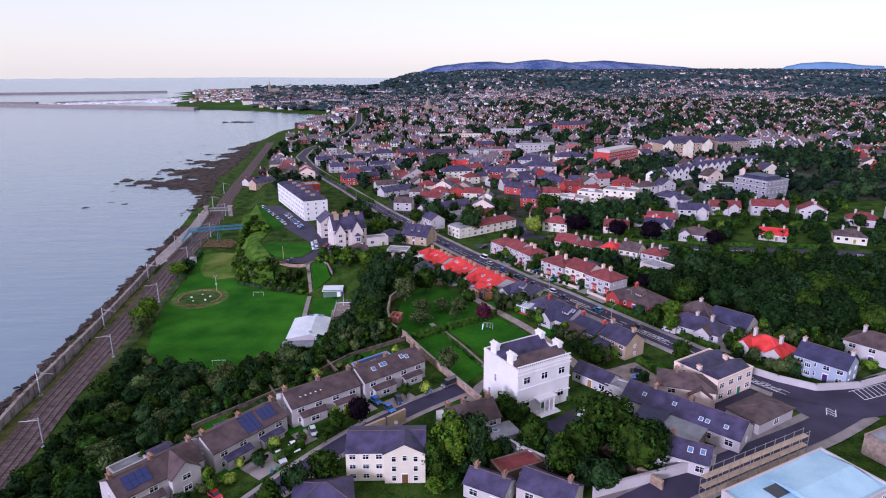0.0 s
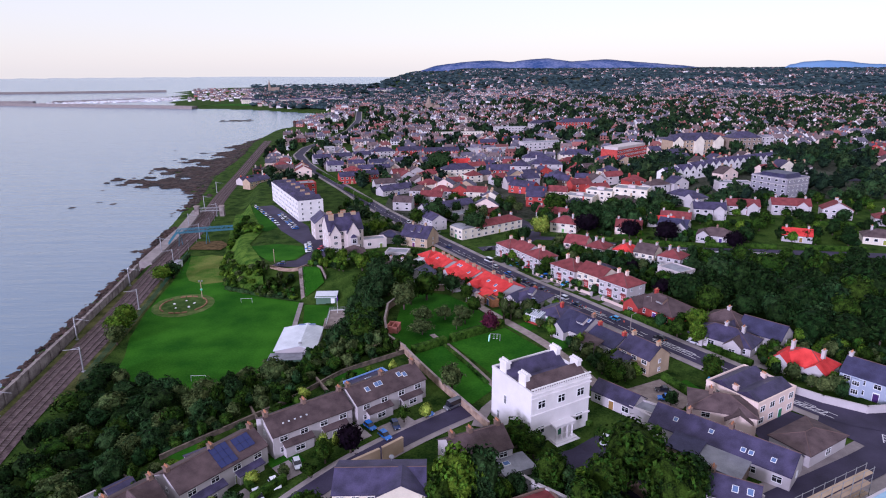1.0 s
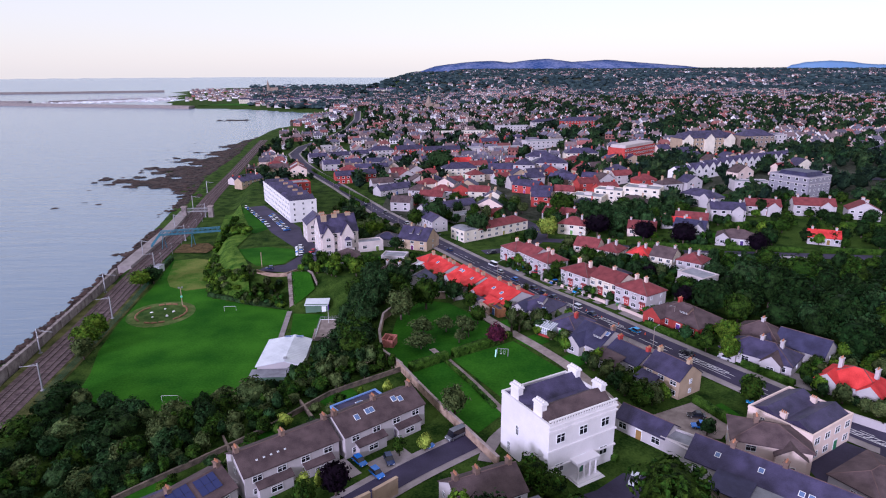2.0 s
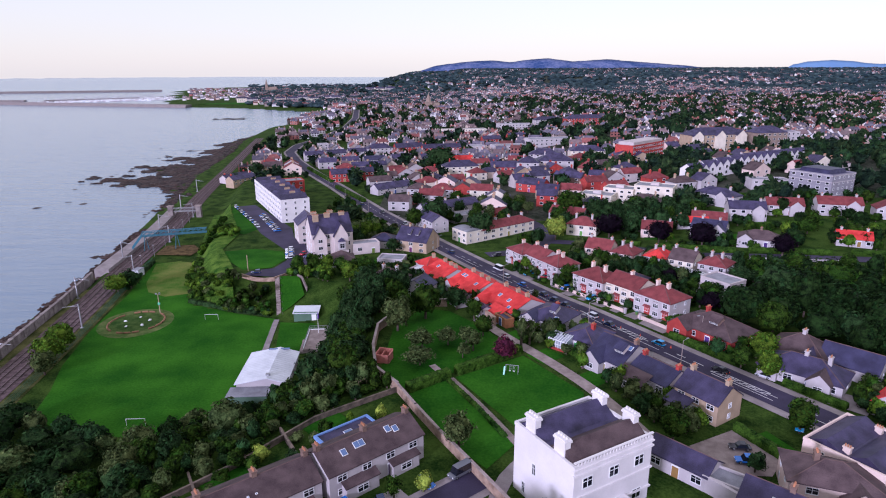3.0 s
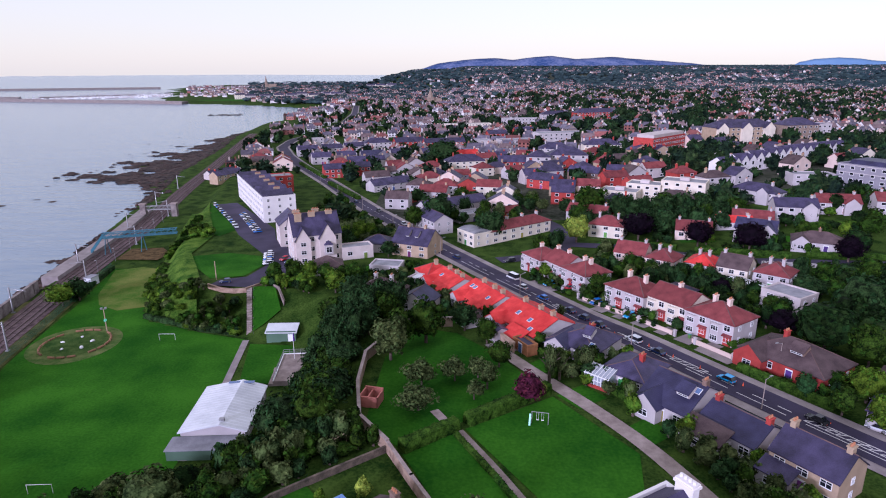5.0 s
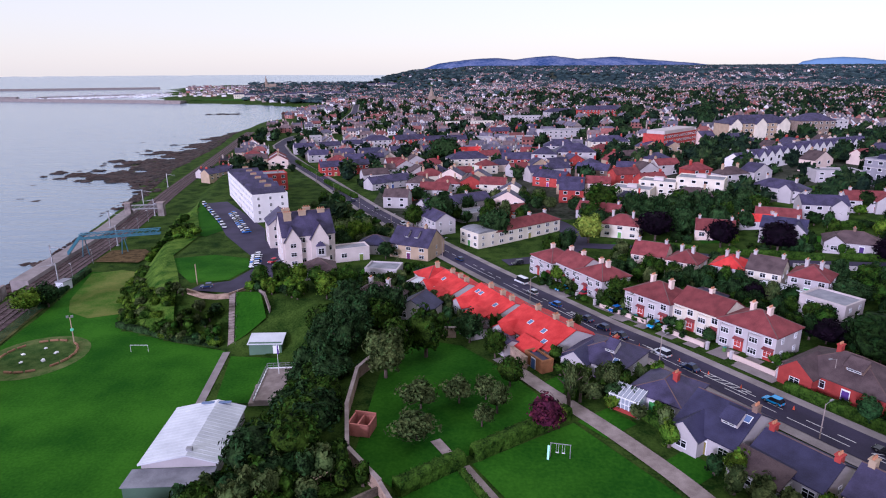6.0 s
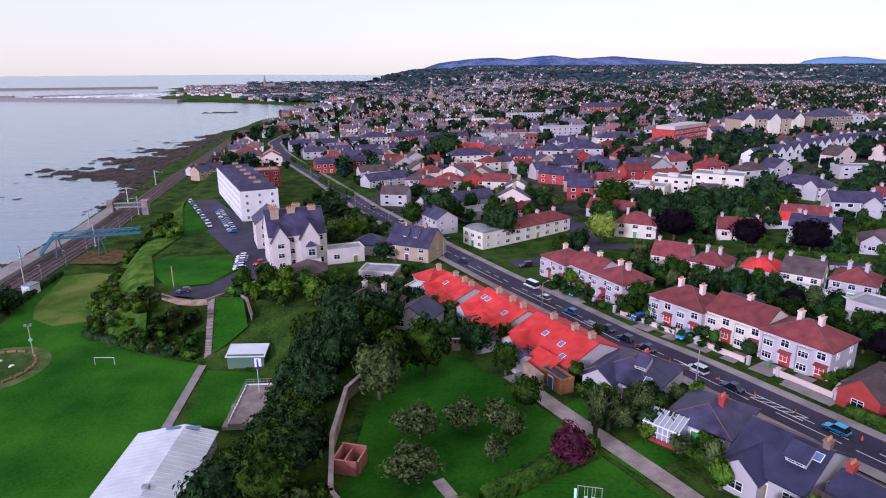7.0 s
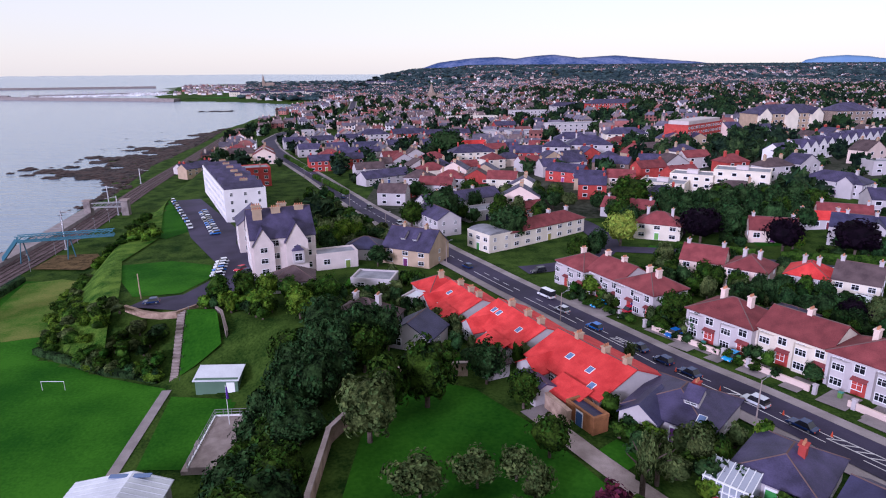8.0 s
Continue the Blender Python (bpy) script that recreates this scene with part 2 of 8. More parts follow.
def sea_material():
    m = bpy.data.materials.new("sea_water")
    m.use_nodes = True
    n, link = m.node_tree.nodes, m.node_tree.links.new
    b = n["Principled BSDF"]
    b.inputs["Base Color"].default_value = (0.17, 0.235, 0.32, 1)
    b.inputs["Roughness"].default_value = 0.16
    b.inputs["IOR"].default_value = 1.33
    where = n.new("ShaderNodeNewGeometry")
    turn = n.new("ShaderNodeMapping")
    turn.inputs["Rotation"].default_value = (0, 0, radians(-28))
    turn.inputs["Scale"].default_value = (0.35, 1.6, 1)
    link(where.outputs["Position"], turn.inputs["Vector"])
    swell, ripple = n.new("ShaderNodeTexNoise"), n.new("ShaderNodeTexNoise")
    for tex, s, d in ((swell, 0.07, 3), (ripple, 0.55, 4)):
        link(turn.outputs["Vector"], tex.inputs["Vector"])
        tex.inputs["Scale"].default_value, tex.inputs["Detail"].default_value = s, d
    both = n.new("ShaderNodeMath")
    both.operation = "MULTIPLY_ADD"
    link(ripple.outputs["Fac"], both.inputs[0])
    both.inputs[1].default_value = 0.22
    link(swell.outputs["Fac"], both.inputs[2])
    bump = n.new("ShaderNodeBump")
    bump.inputs["Strength"].default_value, bump.inputs["Distance"].default_value = 0.75, 1.3
    link(both.outputs[0], bump.inputs["Height"])
    link(bump.outputs["Normal"], b.inputs["Normal"])
    return m


sea_m = sea_material()

FAR_WALL = [tone("town_render", (0.78, 0.75, 0.77), k=0.85, bump=0, spread=0.12, islands=True), tone("town_cream", (0.66, 0.52, 0.46), k=0.8, bump=0, spread=0.2, islands=True),
            tone("town_brick", (0.34, 0.13, 0.11), k=0.7, bump=0, spread=0.3, islands=True), tone("town_stone", (0.33, 0.27, 0.25), k=0.7, bump=0, spread=0.25, islands=True)]
FAR_ROOF = [surface("town_slate", (0.06, 0.054, 0.08), (0.15, 0.13, 0.18), 0.3, 3, 0.6, 0, 0.3, islands=True), surface("town_tile", (0.11, 0.075, 0.08), (0.20, 0.14, 0.15), 0.3, 3, 0.8, 0, 0.25, islands=True),
            surface("town_red", (0.15, 0.055, 0.055), (0.25, 0.085, 0.08), 0.3, 3, 0.8, 0, 0.35, islands=True)]
FAR_LEAF = [surface("town_trees", (0.004, 0.011, 0.008), (0.034, 0.066, 0.022), 0.2, 0.9, 0.96, 0, 0.45, depth=0.8, hue=0.03, islands=True),
            surface("town_trees_dark", (0.003, 0.007, 0.007), (0.020, 0.040, 0.020), 0.2, 0.9, 0.96, 0, 0.4, depth=0.8, hue=0.02, islands=True)]

# ---- ways of making meshes ----
def mesh_of(name, verts, faces, mats, idx=None, smooth=False):
    me = bpy.data.meshes.new(name)
    me.from_pydata([tuple(map(float, v)) for v in verts], [], [tuple(map(int, f)) for f in faces])
    for m in mats if isinstance(mats, (list, tuple)) else [mats]:
        me.materials.append(m)
    if idx is not None:
        me.polygons.foreach_set("material_index", np.asarray(idx, np.int32))
    if smooth:
        me.polygons.foreach_set("use_smooth", np.ones(len(me.polygons), bool))
    me.update()
    return me


class Build:
    """Collects boxes, prisms and the like into one mesh."""

    def __init__(self):
        self.v, self.f, self.m = [], [], []

    def add(self, verts, faces, mat=0):
        k = len(self.v)
        self.v += [tuple(p) for p in verts]
        self.f += [tuple(k + i for i in f) for f in faces]
        self.m += [mat] * len(faces)
        return self

    def box(self, x0, y0, z0, x1, y1, z1, mat=0, taper=0.0):
        t = taper
        v = [(x0, y0, z0), (x1, y0, z0), (x1, y1, z0), (x0, y1, z0),
             (x0 + t, y0 + t, z1), (x1 - t, y0 + t, z1), (x1 - t, y1 - t, z1), (x0 + t, y1 - t, z1)]
        return self.add(v, [(3, 2, 1, 0), (4, 5, 6, 7), (0, 1, 5, 4), (1, 2, 6, 5), (2, 3, 7, 6), (3, 0, 4, 7)], mat)

    def extrude_x(self, profile, x0, x1, mat=0):
        """A profile of (y, z), anticlockwise seen from +x, drawn along x."""
        n = len(profile)
        v = [(x0, y, z) for y, z in profile] + [(x1, y, z) for y, z in profile]
        f = [(i, (i + 1) % n, n + (i + 1) % n, n + i)[::-1] for i in range(n)]
        return self.add(v, f + [tuple(range(n))[::-1], tuple(range(n, 2 * n))], mat)

    def tube(self, a, b, r0, r1=None, n=6, mat=0):
        a, b = Vector(a), Vector(b)
        r1 = r0 if r1 is None else r1
        q = (b - a).to_track_quat("Z", "Y")
        ring = [q @ Vector((math.cos(i * math.tau / n), math.sin(i * math.tau / n), 0)) for i in range(n)]
        v = [a + r0 * p for p in ring] + [b + r1 * p for p in ring]
        f = [(i, (i + 1) % n, n + (i + 1) % n, n + i) for i in range(n)]
        return self.add(v, f + [tuple(range(n))[::-1], tuple(range(n, 2 * n))], mat)

    def mesh(self, name, mats, smooth=False):
        return mesh_of(name, self.v, self.f, mats, self.m, smooth)


def part(name, me, parent, m=None, label=""):
    ob = new(name, me)
    ob.parent = parent
    if m is not None:
        ob.matrix_basis = m
    return tagged(ob, label) if label else ob


PLAN = 1.35  # the plan is drawn at 1 : 1.35 and brought to full size at the end of the file


def thing(name, x, y, z, rot, label, category, group="", size=(1, 1, 1)):
    e = new(name)
    e.empty_display_size = 0.5
    e.matrix_basis = pose(x, y, z, 0, 0, rot) @ Matrix.Diagonal((*size, 1))
    return tagged(e, label, category, group)


def ribbon(name, points, width, mat, rise, label, every=2.5, across=3, thick=0.0):
    """A strip of constant width that lies on the ground along a line."""
    pts = [Vector(p) for p in points]
    line = []
    for a, b in zip(pts, pts[1:]):
        n = max(1, int((b - a).length / every))
        line += [a.lerp(b, i / n) for i in range(n)]
    line.append(pts[-1])
    for _ in range(3):
        line = [line[0]] + [(line[i - 1] + 2 * line[i] + line[i + 1]) / 4 for i in range(1, len(line) - 1)] + [line[-1]]
    v, f = [], []
    for i, p in enumerate(line):
        d = (line[min(i + 1, len(line) - 1)] - line[max(i - 1, 0)]).normalized()
        n = Vector((-d.y, d.x))
        for k in range(across + 1):
            q = p + n * width * (0.5 - k / across)
            v.append((q.x, q.y, lift(q.x, q.y) + rise))
        if thick:
            for s in (0.5, -0.5):
                q = p + n * width * s
                v.append((q.x, q.y, lift(q.x, q.y) + rise - thick))
    w = across + 1 + (2 if thick else 0)
    for i in range(len(line) - 1):
        a, b = i * w, (i + 1) * w
        f += [(a + k, a + k + 1, b + k + 1, b + k) for k in range(across)]
        if thick:
            f += [(a + across + 1, a, b, b + across + 1), (a + across, a + across + 2, b + across + 2, b + across)]
    return tagged(new(name, mesh_of(name, v, f, mat)), label, kind="structure")


def sheet(name, corners, mat, rise, label, kind="structure", cell=4.0):
    """A patch of ground cover within a polygon, laid on the land."""
    bm = bmesh.new()
    bm.faces.new([bm.verts.new((x, y, 0)) for x, y in corners])
    xs, ys = [c[0] for c in corners], [c[1] for c in corners]
    for axis, lo, hi in ((0, min(xs), max(xs)), (1, min(ys), max(ys))):
        p = lo + cell
        while p < hi - 0.5:
            co, no = [0, 0, 0], [0, 0, 0]
            co[axis], no[axis] = p, 1
            bmesh.ops.bisect_plane(bm, geom=bm.verts[:] + bm.edges[:] + bm.faces[:], plane_co=co, plane_no=no)
            p += cell
    bm.normal_update()
    for fc in bm.faces:
        if fc.normal.z < 0:
            fc.normal_flip()
    for vt in bm.verts:
        vt.co.z = lift(vt.co.x, vt.co.y) + rise
    me = bpy.data.meshes.new(name)
    bm.to_mesh(me)
    bm.free()
    me.materials.append(mat)
    return tagged(new(name, me), label, kind=kind)


def wall_run(name, points, tall, thick, mat, label, category="wall", cap=None, level=None, every=3.0):
    """A free-standing wall along a line, with a coping, that follows the ground."""
    top = thing(name, points[0][0], points[0][1], 0, 0, label, category)
    o = Vector((points[0][0], points[0][1], 0))
    body, coping = Build(), Build()
    for a, b in zip(points, points[1:]):
        a, b = Vector((*a, 0)), Vector((*b, 0))
        n = max(1, round((b - a).length / every))
        d = (b - a).normalized() * thick / 2
        s = Vector((-d.y, d.x, 0))
        for i in range(n):
            p, q = a.lerp(b, i / n), a.lerp(b, (i + 1) / n)
            zp, zq = (lift(p.x, p.y), lift(q.x, q.y)) if level is None else (level, level)
            for bld, k, lo, hi in ((body, 1.0, -0.6, tall), (coping, 1.35, tall, tall + 0.12)):
                e = d if i == n - 1 else Vector((0, 0, 0))
                c = [p - s * k - (d if i == 0 else e * 0), q - s * k + e, q + s * k + e, p + s * k - (d if i == 0 else e * 0)]
                zs = [zp, zq, zq, zp]
                v = [(w.x - o.x, w.y - o.y, z + lo) for w, z in zip(c, zs)] + [(w.x - o.x, w.y - o.y, z + hi) for w, z in zip(c, zs)]
                bld.add(v, [(3, 2, 1, 0), (4, 5, 6, 7), (0, 1, 5, 4), (1, 2, 6, 5), (2, 3, 7, 6), (3, 0, 4, 7)])
    top["drape"] = True
    part("wall_body", body.mesh("wall_body", mat), top)
    part("coping", coping.mesh("coping", cap or mat), top)
    return top

# ---- the land and the sea ----
def axis(*spans):
    out = []
    for a, b, s in spans:
        out += list(np.arange(a, b, s))
    return np.array(out + [spans[-1][1]])


gx = axis((-1900, -700, 80), (-700, -300, 25), (-300, -170, 8), (-170, 130, 2.5), (130, 300, 8), (300, 900, 40), (900, 4200, 220))
gy = axis((-180, 40, 12), (40, 300, 2.5), (300, 640, 6), (640, 1100, 20), (1100, 1700, 30), (1700, 4700, 150))
mx, my = np.meshgrid(gx, gy)
mz = height(mx, my)
n_x, n_y = len(gx), len(gy)
ids = np.arange(n_x * n_y).reshape(n_y, n_x)
quads = np.stack([ids[:-1, :-1], ids[:-1, 1:], ids[1:, 1:], ids[1:, :-1]], -1).reshape(-1, 4)
keep = mz.reshape(-1)[quads].max(1) > -2.45
centre_x, centre_y = (a.reshape(-1)[quads[keep]].mean(1) for a in (mx, my))
town_plots = surface("yards_and_gardens", (0.010, 0.016, 0.008), (0.075, 0.078, 0.060), 0.05, 0.5, 0.95, 0.3, 0.05, depth=0.7)
land = new("ground", mesh_of("ground", np.stack([mx, my, mz], -1).reshape(-1, 3), quads[keep], [rough_grass, town_plots], (centre_y > 287) & (centre_x > -30), smooth=True))
tagged(land, "rough green ground under gardens and fields, reaching the hills", kind="structure")

sx = axis((-4600, -400, 150), (-400, 100, 50))
sy = axis((-600, 800, 70), (800, 2600, 90), (2600, 4600, 100))
ox, oy = np.meshgrid(sx, sy)
dist = np.hypot(ox, oy)
oz = 44 * np.clip((dist - 2900) / 1900, 0, 1) ** 1.5
ids = np.arange(ox.size).reshape(ox.shape)
quads = np.stack([ids[:-1, :-1], ids[:-1, 1:], ids[1:, 1:], ids[1:, :-1]], -1).reshape(-1, 4)
quads = quads[(dist.reshape(-1)[quads].max(1) < 4880)]
tagged(new("water", mesh_of("water", np.stack([ox, oy, oz], -1).reshape(-1, 3), quads, sea_m, smooth=True)),
             "calm pale blue-grey sea with low ripples", kind="structure")

# ---- roads, paths and lawns ----
MAIN = [(150, 140), (118, 128), (98, 119), (84, 112.5), (74, 116), (66, 128), (58, 140.5), (50, 153), (45, 161), (39, 171), (33.5, 181), (27.5, 190.5), (20, 207), (11.5, 225),
        (3, 243), (-5, 258), (-17, 282), (-30, 308), (-45, 343), (-59, 377), (-84, 434), (-108, 492), (-124, 540), (-128, 590), (-118, 660), (-112, 760), (-120, 900), (-140, 1060)]
ribbon("pavement_main", MAIN, 10.0, paving, 0.16, "pale concrete pavements along the main road", across=6)
ribbon("road_main", MAIN[:21], 6.3, asphalt, 0.22, "dark blue-grey asphalt main road with white lines", across=4)
ribbon("road_main_far", MAIN[20:], 7.0, asphalt, 0.3, "grey asphalt coast road", across=3)
CUL = [(-46, 62), (-36, 75), (-29.6, 83.7), (-22.5, 93), (-15.2, 101.6), (-5.4, 111), (4.6, 118.8)]
ribbon("pavement_lane", CUL, 6.6, paving, 0.14, "concrete footpaths along a cul-de-sac", across=4)
ribbon("road_lane", CUL, 4.2, asphalt, 0.2, "narrow asphalt cul-de-sac", across=3)
SIDE = [(20, 75), (36, 84), (52, 92.5), (72, 102.5), (84, 110)]
ribbon("pavement_side", SIDE, 9.5, paving, 0.14, "pavements along a side street", across=4)
ribbon("road_side", SIDE, 5.8, asphalt, 0.21, "dark asphalt side street", across=4)
FORK = [(14, 240), (24, 243), (33, 250), (38, 262), (36, 280), (30, 296)]
ribbon("road_forked", FORK, 6.0, asphalt, 0.16, "asphalt side road between gardens")
UPPER = [(38, 255), (52, 250), (66, 238), (78, 230), (96, 226), (122, 222), (150, 218), (176, 214)]
ribbon("road_upper", UPPER, 5.0, asphalt, 0.16, "asphalt residential road")
ribbon("road_terrace", [(122, 312), (150, 322), (190, 330), (230, 334)], 6.0, asphalt, 0.16, "asphalt road before a white terrace")
sheet("car_park", [(-60, 216.4), (-50, 214.4), (-45, 219), (-42, 228), (-42, 238), (-47, 250), (-56, 264), (-60, 278), (-88, 324), (-95, 321), (-70, 270), (-55, 247), (-51, 236), (-53, 224), (-59, 221)],
      asphalt, 0.12, "asphalt car park above the playing field")

FIELD = [(-86, 156), (-80, 152), (-64, 148), (-52, 149), (-45, 157), (-46, 185), (-49, 207.5), (-61, 211.5), (-78, 219.5), (-88, 238), (-93, 262), (-108, 262),
         (-101.5, 228), (-97.5, 198), (-93, 178), (-88.5, 166)]
sheet("playing_field", FIELD, lawn, 0.06, "broad mown green playing field")
sheet("dry_grass_patch", [(-82, 229), (-87, 241), (-94, 262), (-100, 264), (-107, 260), (-104, 250), (-100.5, 238), (-96, 230), (-89, 226)], meadow, 0.1, "dry yellowing mown grass at the end of a field")
ribbon("path_field", [(-44.5, 160), (-45.3, 178), (-48.6, 207)], 1.5, paving, 0.1, "narrow concrete path beside a playing field", across=2)
sheet("lawn_court", [(-43.5, 186), (-35, 186), (-36, 204), (-47, 205)], lawn, 0.07, "small mown lawn beside a path")
sheet("lawn_stairs", [(-47.6, 209.6), (-40.6, 209.6), (-43.4, 213.9), (-48.3, 213.9)], lawn, 0.45, "steep mown lawn below a car park", cell=1.5)
sheet("lawn_upper", [(-62, 222.5), (-54, 225), (-52, 236), (-55.5, 245.5), (-66, 249), (-76, 245.5), (-71, 235)], lawn, 0.08, "mown upper lawn by a car park")
bank_green = surface("long_bank_grass", (0.012, 0.052, 0.004), (0.10, 0.17, 0.022), 0.25, 2.5, 0.95, 0.5, 0.05, depth=0.7)
sheet("brown_scrub", [(-112.5, 271), (-98.5, 271), (-97.5, 279), (-103, 286), (-113.5, 284)], surface("dead_scrub", (0.045, 0.032, 0.016), (0.17, 0.115, 0.055), 0.35, 2.0, .95, .5, .05, depth=.7), .35, "dead brown scrub beside the railway", cell=2.0)
sheet("bank_grass", [(-63, 214), (-80, 222.5), (-90, 245), (-95, 268), (-104, 300), (-114, 340), (-106, 342), (-93, 306), (-78, 270), (-77, 248), (-70, 234), (-64, 221)], bank_green, 0.3, "long rough grass on the bank above the railway", cell=2.0)
sheet("lawn_far", [(-76, 269), (-73, 277), (-97.5, 321), (-104, 333), (-111, 333), (-100, 300), (-87, 275)], lawn, 0.08, "mown lawn between a car park and a railway")
sheet("gravel_drive", [(15, 103), (22, 106), (27, 110), (33, 109), (34, 100), (30, 92), (26, 88), (22, 92), (23, 99)], asphalt, 0.1, "grey gravel drive before a white villa")
sheet("garden_lawn_east", [(1.5, 149), (15.5, 158), (24.5, 143), (22, 132), (13.5, 127.5)], lawn, 0.08, "mown garden lawn behind a villa")
sheet("garden_lawn_west", [(-7, 143), (-0.5, 148), (11, 128), (5.5, 121), (0.5, 127)], lawn, 0.08, "mown garden lawn with a clipped hedge")
sheet("orchard_lawn", [(-13, 150), (-7.6, 144.5), (0, 150), (14.5, 160), (8, 173), (1, 183), (-6, 186), (-12, 172)], lawn, 0.07, "grass of a walled orchard garden")
ribbon("garden_path", [(0.6, 148.5), (5, 140), (10.4, 128), (12, 124)], 1.3, gravel_m, 0.13, "narrow gravel garden path", across=2)
ribbon("villa_path", [(12, 124), (7.5, 119), (6.5, 117), (6, 113)], 2.2, paving, 0.14, "paved path round a villa", across=2)
ribbon("orchard_path", [(-3, 154), (-0.5, 149.5)], 1.4, gravel_m, 0.13, "short gravel path in an orchard", across=2)
LANE = [(8.2, 176), (13, 167), (20, 156), (26, 145), (30, 134), (32, 127)]
ribbon("lane_gravel", LANE, 2.6, gravel_m, 0.13, "pale gravel lane behind gardens", across=3)
sheet("forecourt_tan", [(37, 126.5), (41, 128.5), (46, 131), (49.5, 122.8), (46, 119), (41, 119.5)], gravel_m, 0.1, "pale gravel forecourt with parked cars")
sheet("forecourt_lawn", [(48, 129), (50.8, 122.4), (53.5, 123.6), (51, 130.5)], lawn, 0.11, "small lawn with a clipped hedge")
sheet("yard_corner", [(55, 96), (66, 102), (72, 112), (62, 122), (56, 112)], asphalt, 0.08, "asphalt yard between buildings")
sheet("junction", [(74, 104), (92, 108), (104, 116), (98, 124), (84, 119), (74, 121), (69, 114)], asphalt, 0.17, "asphalt street junction with white lines")

# white lines: each painted dash lies a hair above the asphalt
dash = Build()
for (ax_, ay_), (bx_, by_), off in [(p, q, 0.0) for p, q in zip(MAIN[4:20], MAIN[5:21])] + [(p, q, 1.5) for p, q in zip(MAIN[4:14], MAIN[5:15])]:
    a, b = Vector((ax_, ay_)), Vector((bx_, by_))
    d = (b - a).normalized()
    s = Vector((-d.y, d.x))
    count = int((b - a).length / 4)
    for i in range(count if off == 0 else count * 2):
        p = a + d * (i * (4 if off == 0 else 2)) + s * off
        q = p + d * (2.2 if off == 0 else 2.0)
        dash.add([(v.x, v.y, lift(v.x, v.y) + 0.25) for v in (p - s * 0.07, q - s * 0.07, q + s * 0.07, p + s * 0.07)], [(3, 2, 1, 0)])
tagged(new("road_lines", dash.mesh("road_lines", road_paint)), "white painted lines on the road", kind="structure")


def hatch(name, x, y, rot, count, length, gap):
    """Painted hatching: two edge lines and slanted bars."""
    b = Build()
    m = pose(x, y, 0, 0, 0, rot)
    bars = [((0, 0), (count * gap, 0)), ((0, length), (count * gap, length))] + [((i * gap, 0), ((i + 1) * gap, length)) for i in range(count)]
    for p, q in bars:
        p, q = (m @ Vector((*p, 0))).to_2d(), (m @ Vector((*q, 0))).to_2d()
        d = (q - p).normalized() * 0.09
        s = Vector((-d.y, d.x))
        b.add([(v.x, v.y, lift(v.x, v.y) + 0.26) for v in (p - s, q - s, q + s, p + s)], [(3, 2, 1, 0)])
    tagged(new(name, b.mesh(name, road_paint)), "white hatched road marking", kind="structure")


hatch("road_hatching", 38.2, 171.0, -58, 5, 1.2, 1.4)
hatch("road_hatching", 50.5, 150.8, -57, 8, 1.2, 1.4)
hatch("road_hatching", 31.8, 181.2, -58, 3, 1.2, 1.4)
hatch("road_hatching", 22.4, 199.6, -62, 3, 1.2, 1.4)
hatch("road_hatching", 88, 113, 20, 8, 3.6, 1.3)
hatch("road_hatching", 78, 106.5, 60, 3, 1.6, 1.0)
hatch("road_hatching", 68, 121, -52, 5, 1.4, 1.2)

# ---- the railway by the sea ----
track = [(float(rail_x(y)), y) for y in range(-60, 720, 12)]
ribbon("ballast_bed", track, 8.6, ballast, 0.16, "brown ballast of a double railway track", across=6)
sleeper_me = Build().box(-1.3, -.13, -.1, 1.3, .13, .05).mesh("sleeper", tone("sleeper_concrete", (0.15, 0.11, 0.115), bump=0.1))
for s in (-1, 1):
    rails = thing("railway_track", *track[0], 0, 0, "steel railway track on brown ballast", "railway", "tracks by the sea")
    rails["ground"] = 6.0
    for g in (-0.8, 0.8):
        V, F = [], []
        for x, y in track:
            o, z = s * 1.9 + g, lift(x, y) + .16
            V += [(x + o - track[0][0] + dx, y - track[0][1], z + dz) for dx, dz in ((-.06, 0), (-.05, .2), (.05, .2), (.06, 0))]
        for i in range(len(track) - 1):
            F += [(4 * i + k, 4 * i + 4 + k, 4 * i + 5 + k, 4 * i + 1 + k) for k in range(3)]
        part("rail", mesh_of("rail", V, F, rust_iron), rails)
    for y in np.arange(96, 330, 1.0):
        x = float(rail_x(y)) + s * 1.9
        part("sleeper", sleeper_me, rails, Matrix.Translation((x - track[0][0], y - track[0][1], lift(x, y) + 0.16)))

# sea wall: a long parapet in bays, the rocks below it
bay_me = Build().box(-0.35, -2.9, -2.6, 0.35, 2.9, 2.2).box(-0.6, -0.35, -2.6, 0.6, 0.35, 2.45).box(-0.45, -2.9, 2.2, 0.45, 2.9, 2.35).mesh("wall_bay", sea_wall_m)
sw = thing("sea_wall", -100, 60, 6, 0, "weathered concrete sea wall with buttressed bays", "sea wall")
sw["ground"] = 6.0
verge_grass = surface("dry_verge_grass", (0.030, 0.040, 0.010), (0.125, 0.125, 0.045), 0.2, 2.5, 0.95, 0.4, 0.05, depth=0.7)
ribbon("verge_sea", [(float(rail_x(y)) - 5.9, y) for y in range(70, 236, 6)], 3.2, verge_grass, 0.12, "dry rough grass between the track and the sea wall", across=2)
ribbon("verge_land", [(float(rail_x(y)) + 6.2, y) for y in range(140, 262, 6)], 3.6, verge_grass, 0.1, "dry rough grass beside the railway fence", across=2)
y = -20.0
